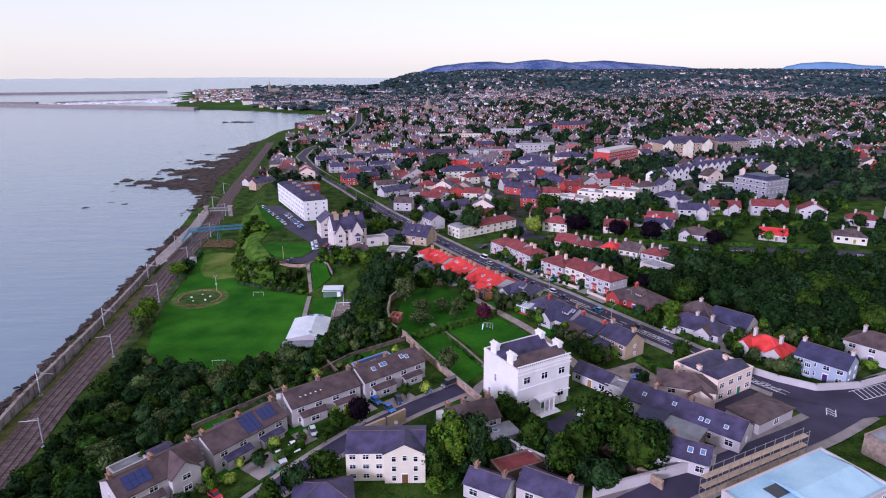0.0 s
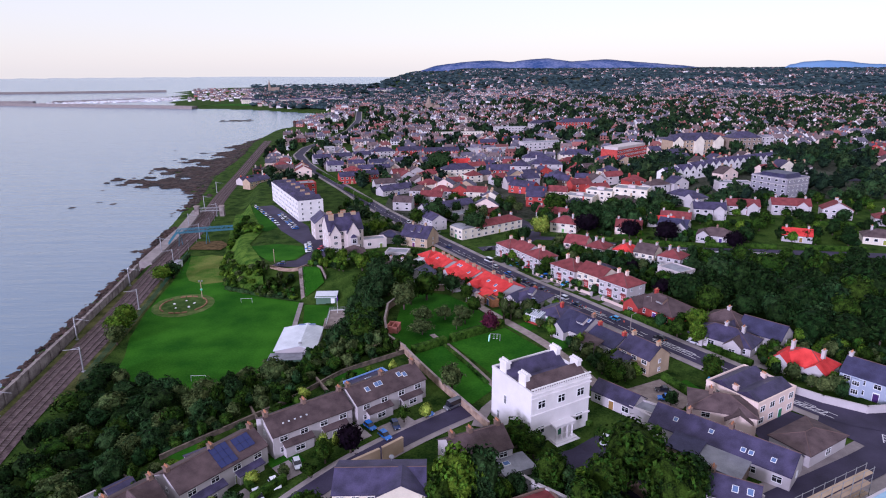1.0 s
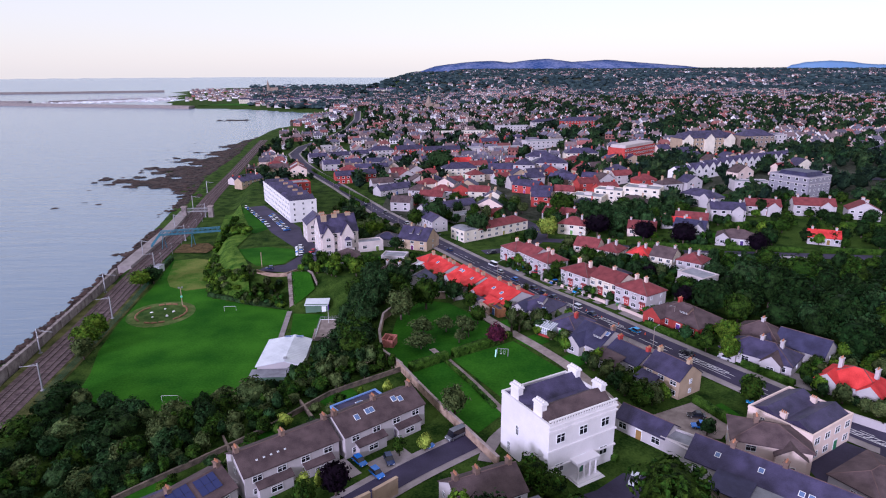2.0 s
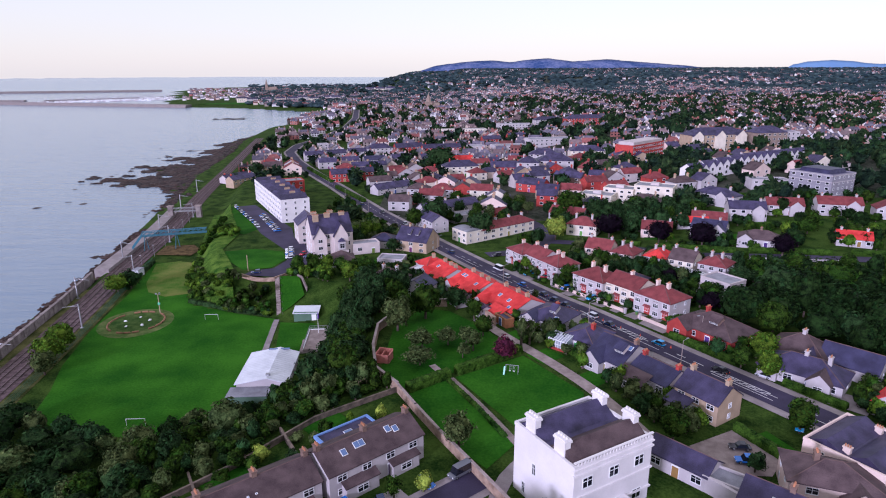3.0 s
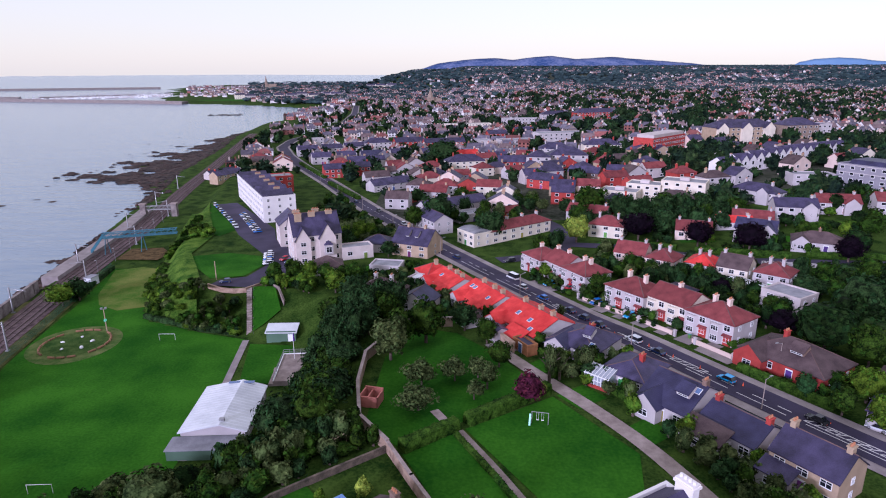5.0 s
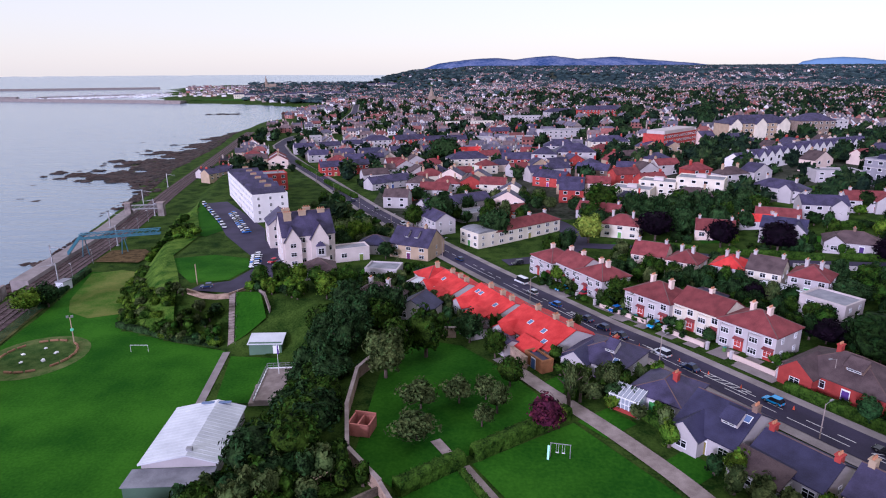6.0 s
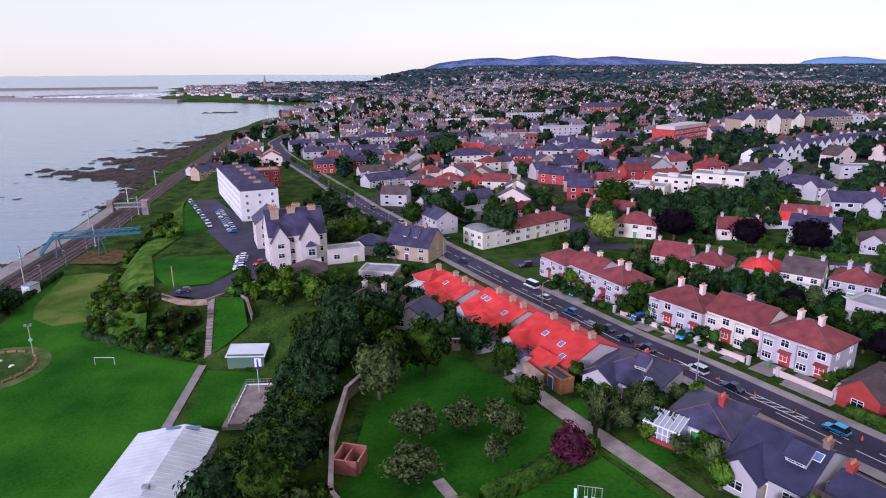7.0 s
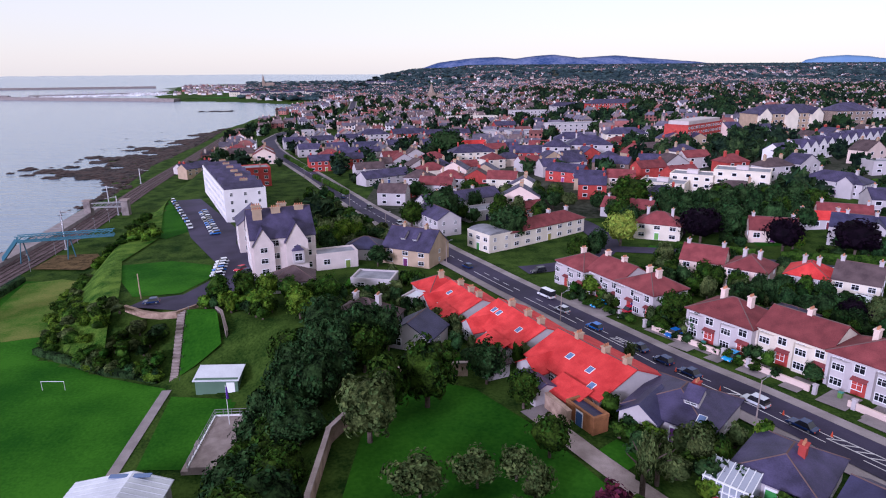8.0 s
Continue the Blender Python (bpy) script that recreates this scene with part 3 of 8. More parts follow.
while y < 246:
    x = float(rail_x(y)) - 7.9
    slope = (float(rail_x(y + 3)) - float(rail_x(y - 3))) / 6
    part("wall_bay", bay_me, sw, pose(x + 100, y - 60, 0, 0, 0, math.degrees(math.atan2(-slope, 1))))
    y += 5.8


def boulder(seed, size):
    rng = random.Random(seed)
    bm = bmesh.new()
    bmesh.ops.create_icosphere(bm, subdivisions=2, radius=size)
    k = [rng.uniform(0.7, 1.4) for _ in range(3)]
    for v in bm.verts:
        n = noise.noise(v.co * (1.3 / size) + Vector((seed, 0, 0)))
        v.co = Vector((v.co.x * k[0], v.co.y * k[1], v.co.z * 0.6 * k[2])) * (1 + 0.5 * n)
    me = bpy.data.meshes.new("boulder")
    bm.to_mesh(me)
    bm.free()
    return me


# foreshore: weed-covered rock shelves and boulders
rng = random.Random(4)
shapes = [boulder(i, 1.0) for i in range(5)]
co = [np.array([v.co[:] for v in s.vertices]) for s in shapes]
fa = [np.array([p.vertices[:] for p in s.polygons]) for s in shapes]


def scatter_rocks(name, count, place, low, high, label, flat=1.0):
    V, F, base = [], [], 0
    for _ in range(count):
        x, y = place()
        k, a = rng.randrange(5), rng.uniform(0, 6.28)
        r = rng.uniform(low, high)
        p = co[k] * r
        p = np.stack([p[:, 0] * math.cos(a) - p[:, 1] * math.sin(a), p[:, 0] * math.sin(a) + p[:, 1] * math.cos(a), p[:, 2] * flat], -1)
        V.append(p + (x, y, max(lift(x, y), -0.4) + 0.02))
        F.append(fa[k] + base)
        base += len(p)
    tagged(new(name, mesh_of(name, np.concatenate(V), np.concatenate(F), rock)), label, "rocks", kind="stuff")


def along_wall():
    y = rng.uniform(20, 330)
    return float(shore_x(y)) + rng.triangular(-2, 13, 3), y


def shelf():
    while True:
        y, d = rng.uniform(385, 760), rng.uniform(-75, 8)
        x = float(shore_x(y)) + d
        if lift(x, y) > 0.01 or rng.random() < 0.02:
            return x, y


strip = []
for y in range(420, 800, 5):
    strip.append((float(shore_x(y)) - max(float(shelf_reach(y)) + 6, 2), y))
back = [(float(shore_x(y)) + 7, y) for y in range(795, 415, -15)]
sheet("rock_bed", strip + back, rock, .07, "bed of dark weedy rock between tide pools", cell=5)
scatter_rocks("shore_rocks", 1500, along_wall, 0.4, 1.3, "brown rocks and rubble along the foot of a sea wall")
scatter_rocks("rock_shelf", 2300, shelf, 0.7, 2.6, "dark weed-covered rock shelf at low tide", 0.4)
scatter_rocks("offshore_rocks", 40, lambda: (rng.gauss(-160, 5), rng.gauss(385, 14)), 0.6, 2.0, "low dark rocks standing in shallow water", 0.6)
scatter_rocks("offshore_rocks", 60, lambda: (rng.gauss(-144, 4), rng.gauss(289, 1.6)), 0.8, 2.0, "dark rocks beside a sea wall", 0.5)
scatter_rocks("islet_rocks", 30, lambda: (rng.gauss(-350, 14), rng.gauss(1080, 10)), 3.0, 6.0, "low dark islet in the bay", 0.35)

# ---- buildings ----
made = {}


def lattice(xs, zs, holes, y0, y1):
    """A plate cut by openings, in one piece: cells between the xs and zs are solid but for the holes (i, j)."""
    b = Build()
    nx, nz = len(xs), len(zs)
    b.v = [(x, y, z) for y in (y0, y1) for z in zs for x in xs]
    at = lambda i, j, k: k * nx * nz + j * nx + i
    solid = lambda i, j: 0 <= i < nx - 1 and 0 <= j < nz - 1 and (i, j) not in holes
    for i in range(nx - 1):
        for j in range(nz - 1):
            if solid(i, j):
                b.f.append((at(i, j, 0), at(i + 1, j, 0), at(i + 1, j + 1, 0), at(i, j + 1, 0)))
                for di, dj, p, q in ((-1, 0, (i, j + 1), (i, j)), (1, 0, (i + 1, j), (i + 1, j + 1)), (0, -1, (i, j), (i + 1, j)), (0, 1, (i + 1, j + 1), (i, j + 1))):
                    if not solid(i + di, j + dj):
                        b.f.append((at(*p, 0), at(*p, 1), at(*q, 1), at(*q, 0)))
    b.m = [0] * len(b.f)
    return b


def window_meshes(w, h, bars=1):
    key = ("window", round(w, 2), round(h, 2), bars)
    if key not in made:
        x, z, t = w / 2, h / 2, 0.07
        xs = [-x, -x + t]
        for i in range(bars):
            c = -x + w * (i + 1) / (bars + 1)
            xs += [c - 0.025, c + 0.025]
        xs += [x - t, x]
        zs = [-z - 0.06, -z + t, 0.12 * h, 0.12 * h + 0.04, z - t, z]
        holes = {(i, j) for i in range(1, len(xs) - 1, 2) for j in (1, 3)}
        made[key] = lattice(xs, zs, holes, -0.08, 0.02).mesh("window", frame_white), Build().box(-x + .04, -0.02, -z + .04, x - .04, 0.02, z - .04).mesh("pane", pane_dark)
    return made[key]


def add_window(parent, m, w=1.15, h=1.35, bars=1):
    f, p = window_meshes(w, h, bars)
    return part("pane", p, part("window", f, parent, m))


def far_window(parent, m, w, h):
    key = ("far", round(w, 1), round(h, 1))
    if key not in made:
        b = lattice([-w / 2, -w / 2 + .12, w / 2 - .12, w / 2], [-h / 2, -h / 2 + .14, h / 2 - .12, h / 2], {(1, 1)}, -.08, .02)
        b.add([(-w / 2 + .1, -.03, -h / 2 + .1), (w / 2 - .1, -.03, -h / 2 + .1), (w / 2 - .1, -.03, h / 2 - .1), (-w / 2 + .1, -.03, h / 2 - .1)], [(0, 1, 2, 3)], 1)
        made[key] = b.mesh("window", [frame_white, pane_dark])
    return part("window", made[key], parent, m)


def add_door(parent, m, w=1.0, h=2.1):
    if "door" not in made:
        made["door"] = Build().box(-w / 2 - .1, -.06, 0, w / 2 + .1, .02, h + .3, 1).box(-w / 2, -.1, 0, w / 2, .02, h, 0).mesh("door", [door_paint, frame_white])
    return part("door", made["door"], parent, m)


def chimney_mesh(w, d, h, pots, mat):
    key = ("chimney", w, d, h, pots, mat.name)
    if key not in made:
        b = Build()
        b.box(-w / 2, -d / 2, -2.4, w / 2, d / 2, h).box(-w / 2 - .1, -d / 2 - .1, h, w / 2 + .1, d / 2 + .1, h + .18)
        for i in range(pots):
            x = (i - (pots - 1) / 2) * w / max(pots, 1)
            b.tube((x, 0, h + .18), (x, 0, h + .62), .14, .11, 6, 1)
        made[key] = b.mesh("chimney", [mat, pot_clay])
    return made[key]


def house(x, y, rot, w, d, h, wall="white", roof="slate", style="gable", pitch=36, floors=2, bays=3, chimneys=(0.0,), door=True, label="", name="house",
          group="", side=1, back=0, stack=None, pots=3, sunk=0.0, base=None, category="house", far=False, k=(1, .82, .8)):
    """A house whose front, w wide, faces its local -y; chimneys at fractions of the ridge."""
    z = lift(x, y) - sunk if base is None else base
    top = thing(name, x, y, z, rot, label, category, group, k)
    top["floors"] = floors
    X, Y = w / 2, d / 2
    b = Build().box(-X, -Y, -2.0, X, Y, h)
    rise = math.tan(radians(pitch)) * (Y if style in ("gable", "hip") else X)
    o, t = 0.3, 0.2
    kp = math.tan(radians(pitch))
    r = Build()
    if style == "gable":
        b.add([(-X, -Y, h), (-X, Y, h), (-X, 0, h + rise), (X, -Y, h), (X, Y, h), (X, 0, h + rise)], [(0, 2, 1), (3, 4, 5), (0, 3, 5, 2), (1, 2, 5, 4)])
        r.extrude_x([(-Y - o, h - o * kp + .02), (0, h + rise + .02), (Y + o, h - o * kp + .02), (Y + o, h - o * kp + .02 + t), (0, h + rise + t + .02), (-Y - o, h - o * kp + .02 + t)],
                    -X - .15, X + .15)
    elif style == "cross":
        b.add([(-X, -Y, h), (X, -Y, h), (0, -Y, h + rise), (-X, Y, h), (X, Y, h), (0, Y, h + rise)], [(0, 1, 2), (3, 5, 4), (1, 4, 5, 2), (0, 2, 5, 3)])
        prof = [(-X - o, h - o * kp + .02), (0, h + rise + .02), (X + o, h - o * kp + .02), (X + o, h - o * kp + .02 + t), (0, h + rise + t + .02), (-X - o, h - o * kp + .02 + t)]
        n = len(prof)
        v = [(p, -Y - .15, q) for p, q in prof] + [(p, Y + .15, q) for p, q in prof]
        r.add(v, [(i, (i + 1) % n, n + (i + 1) % n, n + i) for i in range(n)] + [tuple(range(n))[::-1], tuple(range(n, 2 * n))])
    elif style == "hip":
        rx = max(X - Y, 0.15)
        if X < Y:
            rise = kp * X
        ry = max(Y - X, 0.0)
        e, ez = o, h - o * kp
        v = [(-X - e, -Y - e, ez), (X + e, -Y - e, ez), (X + e, Y + e, ez), (-X - e, Y + e, ez),
             (-X - e, -Y - e, ez + t), (X + e, -Y - e, ez + t), (X + e, Y + e, ez + t), (-X - e, Y + e, ez + t)]
        if ry:
            v += [(0, -ry, h + rise + t), (0, ry, h + rise + t)]
            f = [(4, 5, 8), (5, 6, 9, 8), (6, 7, 9), (7, 4, 8, 9)]
        else:
            v += [(-rx, 0, h + rise + t), (rx, 0, h + rise + t)]
            f = [(4, 5, 9, 8), (5, 6, 9), (6, 7, 8, 9), (7, 4, 8)]
        r.add(v, f + [(3, 2, 1, 0), (0, 1, 5, 4), (1, 2, 6, 5), (2, 3, 7, 6), (3, 0, 4, 7)])
        if not far:
            q = Build()
            apex = v[8:10]
            q.tube(apex[0], apex[1], 0.1, n=4)
            for c, a in ((4, 0), (5, 1 if not ry else 0), (6, 1), (7, 0 if not ry else 1)):
                q.tube(v[c], apex[a], 0.09, n=4)
            part("ridge_tiles", q.mesh("ridge_tiles", ridge_clay), top)
    else:
        r.box(-X + .3, -Y + .3, h + .004, X - .3, Y - .3, h + .12)
        q = Build()
        for c in ((-X - .05, -Y - .05, X + .05, -Y + .3), (-X - .05, Y - .3, X + .05, Y + .05), (-X - .05, -Y + .3, -X + .3, Y - .3), (X - .3, -Y + .3, X + .05, Y - .3)):
            q.box(c[0], c[1], h, c[2], c[3], h + .5)
        part("parapet", q.mesh("parapet", WALL[wall]), top)
        rise = 0.2
    if style in ("gable", "cross") and not far:
        q = Build()
        a_, b_ = ((-X - .16, 0, h + rise + t + .02), (X + .16, 0, h + rise + t + .02)) if style == "gable" else ((0, -Y - .16, h + rise + t + .02), (0, Y + .16, h + rise + t + .02))
        q.tube(a_, b_, 0.1, n=4)
        part("ridge_tiles", q.mesh("ridge_tiles", ridge_clay), top)
    part("wall", b.mesh("wall", WALL[wall]), top)
    part("roof", r.mesh("roof", ROOF[roof]), top)
    cm = chimney_mesh(1.15, 0.65, 1.0, pots, WALL[stack or "brown"])
    for c in chimneys:
        cx = c * (X - .45) if style != "hip" else c * max(X - Y * .5, .2)
        m = pose(cx, 0.3, h + rise, 0, 0, 90) if style != "cross" else pose(0.3, c * (Y - .45), h + rise, 0, 0, 0)
        part("chimney", cm, top, m)
    storey = h / floors
    for fl in range(floors):
        zc = fl * storey + storey * 0.55
        for i in range(bays):
            wx = -X + w * (i + 0.5) / bays
            if fl == 0 and door and i == bays // 2:
                add_door(top, pose(wx, -Y, 0.05))
            else:
                (far_window if far else add_window)(top, pose(wx, -Y, zc), min(1.5, w / bays * 0.5), min(1.5, storey * 0.5))
        for j in range(side):
            wy = -Y + d * (j + 0.5) / side
            (far_window if far else add_window)(top, pose(X, wy, zc, 0, 0, 90), 0.95, min(1.3, storey * 0.48))
            if side > 0 and not far:
                add_window(top, pose(-X, wy, zc, 0, 0, -90), 0.95, min(1.3, storey * 0.48))
        for i in range(back):
            add_window(top, pose(-X + w * (i + .5) / back, Y, zc, 0, 0, 180), 1.0, min(1.3, storey * 0.48))
    top["rise"] = rise
    return top


def front_slope(h, d, pitch, x, along):
    """The pose of a thing lying on a roof's front slope, along: 0 at the eaves, 1 at the ridge."""
    y = -d / 2 * (1 - along)
    return pose(x, y, h + math.tan(radians(pitch)) * d / 2 * along + 0.26, pitch, 0, 0)


def skylight(top, m, w=0.9, h=1.3):
    key = ("skylight", w, h)
    if key not in made:
        made[key] = Build().box(-w / 2, -h / 2, -.1, w / 2, h / 2, .06).mesh("skylight", frame_white), Build().box(-w / 2 + .08, -h / 2 + .08, .06, w / 2 - .08, h / 2 - .08, .08).mesh("pane", sky_pane)
    part("pane", made[key][1], part("skylight", made[key][0], top, m))


def solar_array(top, h, d, pitch, x, along, cols, rows):
    if "solar" not in made:
        made["solar"] = Build().box(-.5, -.8, -.04, .5, .8, .05).mesh("solar_panel", solar)
    for i in range(cols):
        for j in range(rows):
            part("solar_panel", made["solar"], top, front_slope(h, d, pitch, x + (i - (cols - 1) / 2) * 1.05, along) @ pose(0, (j - (rows - 1) / 2) * 1.66, 0.03))


def porch(top, x, y, w, d, h, wall, roof, m=None):
    """A lean-to porch or extension against the front at y, with its roof falling outwards."""
    b = Build().box(x - w / 2, y - d, -1, x + w / 2, y + .1, h)
    r = Build().extrude_x([(y - d - .25, h - .02), (y + .05, h + d * .45), (y + .05, h + d * .45 + .16), (y - d - .25, h + .14)], x - w / 2 - .2, x + w / 2 + .2)
    e = part("porch", b.mesh("porch", WALL[wall]), top, m)
    part("porch_roof", r.mesh("porch_roof", ROOF[roof]), e)
    add_window(top, (m or Matrix()) @ pose(x, y - d, h * .55), min(w * .6, 1.8), h * .5)
    return e


def bay_window(top, x, y, w, h, wall="white"):
    b = Build().add([(x - w / 2, y + .05, 0), (x - w / 2 + .5, y - .7, 0), (x + w / 2 - .5, y - .7, 0), (x + w / 2, y + .05, 0),
                     (x - w / 2, y + .05, h), (x - w / 2 + .5, y - .7, h), (x + w / 2 - .5, y - .7, h), (x + w / 2, y + .05, h)],
                    [(3, 2, 1, 0), (4, 5, 6, 7), (0, 1, 5, 4), (1, 2, 6, 5), (2, 3, 7, 6)])
    part("bay", b.mesh("bay", WALL[wall]), top)
    add_window(top, pose(x, y - .7, h * .28), w - 1.1, 1.3, 2)
    add_window(top, pose(x, y - .7, h * .78), w - 1.1, 1.2, 2)


def dormer(top, m, w, h, wall="white", roof="slate", depth=2.5):
    b = Build().box(-w / 2, -.1, -.3, w / 2, depth, h)
    r = Build().box(-w / 2 - .15, -.3, h, w / 2 + .15, depth, h + .14)
    e = part("dormer", b.mesh("dormer", WALL[wall]), top, m)
    part("dormer_roof", r.mesh("dormer_roof", ROOF[roof]), e)
    f, p = window_meshes(w * .8, h * .7, 1)
    part("window", f, e, pose(0, -.1, h * .5))
    part("pane", p, e, pose(0, -.1, h * .5))


def gable_front(top, x, y, w, d, h, rise, wall="white", roof="slate", win=True):
    """A cross wing with a gable facing forward; its front lies at y."""
    X = w / 2
    b = Build().box(x - X, y, -1, x + X, y + d, h)
    b.add([(x - X, y, h), (x + X, y, h), (x, y, h + rise), (x - X, y + d, h), (x + X, y + d, h), (x, y + d, h + rise)], [(0, 1, 2), (3, 5, 4), (1, 4, 5, 2), (0, 2, 5, 3)])
    k = rise / X
    prof = [(-X - .25, h - .25 * k + .02), (0, h + rise + .02), (X + .25, h - .25 * k + .02), (X + .25, h - .25 * k + .2), (0, h + rise + .2), (-X - .25, h - .25 * k + .2)]
    v = [(x + p, y - .2, q) for p, q in prof] + [(x + p, y + d, q) for p, q in prof]
    r = Build().add(v, [(i, (i + 1) % 6, 6 + (i + 1) % 6, 6 + i) for i in range(6)] + [tuple(range(6))[::-1], tuple(range(6, 12))])
    e = part("wing", b.mesh("wing", WALL[wall]), top)
    part("wing_roof", r.mesh("wing_roof", ROOF[roof]), e)
    if win:
        for i in range(max(1, round(h / 2.8))):
            add_window(top, pose(x, y, 1.5 + 2.7 * i), min(1.5, w * .45), 1.3)
    return e

# ---- trees, bushes and hedges ----
def foliage(seed, clumps, per, leaf, shape=(1, 1, 1), core=0.78, ragged=0.35, low=-0.75):
    """A crown of unit radius: a broken core under many leaf sprays, gathered in clumps."""
    r = np.random.RandomState(seed)
    V, F, base = [], [], 0
    bm = bmesh.new()
    bmesh.ops.create_icosphere(bm, subdivisions=2, radius=core)
    for v in bm.verts:
        v.co *= 1 + ragged * noise.noise(v.co * 2.6 + Vector((seed * 3.1, 0, 0)))
    V.append(np.array([v.co[:] for v in bm.verts]))
    bm.verts.index_update()
    tri = [tuple(v.index for v in f.verts) for f in bm.faces]
    bm.free()
    faces = list(tri)
    base = len(V[0])
    for c in range(clumps):
        n = r.normal(size=3)
        n /= np.linalg.norm(n)
        if n[2] < low:
            n[2] = abs(n[2])
        centre = n * (core * 0.74 + 0.34 * r.rand())
        size = 0.18 + 0.20 * r.rand()
        dirs = r.normal(size=(per, 3))
        dirs /= np.linalg.norm(dirs, axis=1)[:, None]
        pos = centre + dirs * size * (0.7 + 0.4 * r.rand(per, 1))
        nor = dirs * 0.95 + n * 0.35 + r.normal(size=(per, 3)) * 0.25
        nor /= np.linalg.norm(nor, axis=1)[:, None]
        up = r.normal(size=(per, 3))
        a = np.cross(nor, up)
        a /= np.linalg.norm(a, axis=1)[:, None]
        b = np.cross(nor, a)
        s = leaf * (0.6 + 0.8 * r.rand(per, 1))
        quad = np.stack([pos - a * s, pos - b * s * 0.6 + nor * s * .2, pos + a * s, pos + b * s * 0.6 + nor * s * .2], 1).reshape(-1, 3)
        V.append(quad)
        k = base + np.arange(per)[:, None] * 4 + np.arange(4)
        faces += [tuple(q) for q in k]
        base += per * 4
    return np.concatenate(V) * np.array(shape), faces


CROWNS = {}
for key, args in {"round_a": (1, 40, 25, 0.10), "round_b": (2, 36, 27, 0.105), "round_c": (3, 44, 23, 0.095), "ragged": (4, 30, 32, 0.115, (1, 1, 1), 0.68, 0.6),
                  "airy": (5, 34, 32, 0.085, (1, 1, 1), 0.45, 0.8, -0.4), "small": (6, 24, 20, 0.145), "tall": (7, 40, 25, 0.10, (1, 1, 1), 0.8, 0.25)}.items():
    CROWNS[key] = foliage(*args)
crown_made, trunk_made = {}, {}


def crown_mesh(kind, leaf):
    if (kind, leaf) not in crown_made:
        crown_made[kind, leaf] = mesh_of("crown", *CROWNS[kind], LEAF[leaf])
    return crown_made[kind, leaf]


def trunk_mesh(seed):
    if seed not in trunk_made:
        r = random.Random(seed)
        b = Build()
        b.tube((0, 0, -.6), (0.02, 0, .35), .045, .032, 7).tube((0.02, 0, .35), (0, .03, .62), .032, .02, 6)
        for i in range(5):
            a = i * 1.26 + r.uniform(-.3, .3)
            z = r.uniform(.28, .5)
            b.tube((0, 0, z), (.22 * math.cos(a), .22 * math.sin(a), z + r.uniform(.15, .3)), .018, .006, 5)
        trunk_made[seed] = b.mesh("trunk", bark)
    return trunk_made[seed]


tree_rng = random.Random(11)
TREE_WORDS = {"oak": "broadleaf tree with a dense mid-green crown", "dark": "dense tree with dark green leaves", "bright": "tree with fresh bright green leaves",
              "lime": "tree with pale lime-green leaves", "copper": "copper beech with near-black purple leaves", "plum": "small plum-coloured ornamental tree",
              "olive": "grey-green fruit tree with loose branches", "hedge": "clipped green garden shrub"}


def tree(x, y, tall, wide, leaf="oak", kind=None, clear=0.1, name="tree", group="", label="", z=None):
    """A tree of that height and crown width; clear: the share of the height below the crown."""
    kind = kind or tree_rng.choice(("round_a", "round_b", "round_c", "ragged"))
    z = lift(x, y) if z is None else z
    e = thing(name, x, y, z, tree_rng.uniform(0, 360), label or TREE_WORDS[leaf], "tree" if name == "tree" else "bush", group)
    if name == "tree":
        part("trunk", trunk_mesh(tree_rng.randrange(3)), e, Matrix.Diagonal((tall, tall, tall, 1)))
    clear = -0.02 if kind == "airy" else clear
    hz = tall * (1 - clear) / 2
    part("crown", crown_mesh(kind, leaf), e, Matrix.Translation((0, 0, tall - hz * 0.98)) @ Matrix.Diagonal((wide / 2, wide / 2 * tree_rng.uniform(.88, 1.1), hz, 1)))
    return e


LESSER = {False: [foliage(30 + k, 30, 19, 0.125) for k in range(4)], True: [foliage(40 + k, 18, 12, 0.19) for k in range(4)]}


def woodland(name, spots, label, small=False):
    """Many trees joined into one: spots of x, y, height, width and leaf."""
    mats = sorted({q[4] for q in spots})
    V, F, M, base = [], [], [], 0
    for i, (x, y, t, w, leaf) in enumerate(spots):
        v, f = LESSER[small][i % 4]
        a = i * 2.4
        hz = t * 0.48
        p = v * (w / 2, w / 2, hz)
        p = np.stack([p[:, 0] * math.cos(a) - p[:, 1] * math.sin(a), p[:, 0] * math.sin(a) + p[:, 1] * math.cos(a), p[:, 2]], -1)
        V.append(p + (x, y, lift(x, y) + t - hz))
        F += [tuple(base + k for k in q) for q in f]
        M += [mats.index(leaf)] * len(f)
        base += len(p)
        V.append(np.array([(x - .25, y, lift(x, y) - .5), (x + .25, y - .15, lift(x, y) - .5), (x, y + .25, lift(x, y) - .5), (x, y, lift(x, y) + t * .6)]))
        F += [(base, base + 1, base + 3), (base + 1, base + 2, base + 3), (base + 2, base, base + 3)]
        M += [len(mats)] * 3
        base += 4
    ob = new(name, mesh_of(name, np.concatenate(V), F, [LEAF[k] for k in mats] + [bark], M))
    return tagged(ob, label, "trees", kind="stuff")


def bush(x, y, tall, wide, leaf="dark", group="", kind="small", label=""):
    return tree(x, y, tall, wide, leaf, kind, 0.0, "bush", group, label or {"dark": "dense bush with dark green leaves", "oak": "rounded shrub with green leaves", "bright": "shrub with bright green leaves",
                "olive": "loose shrub with grey-green leaves", "hedge": "clipped shrub with rounded top", "plum": "shrub with plum-coloured leaves", "lime": "shrub with pale yellow-green leaves", "copper": "shrub with dark purple leaves"}[leaf])


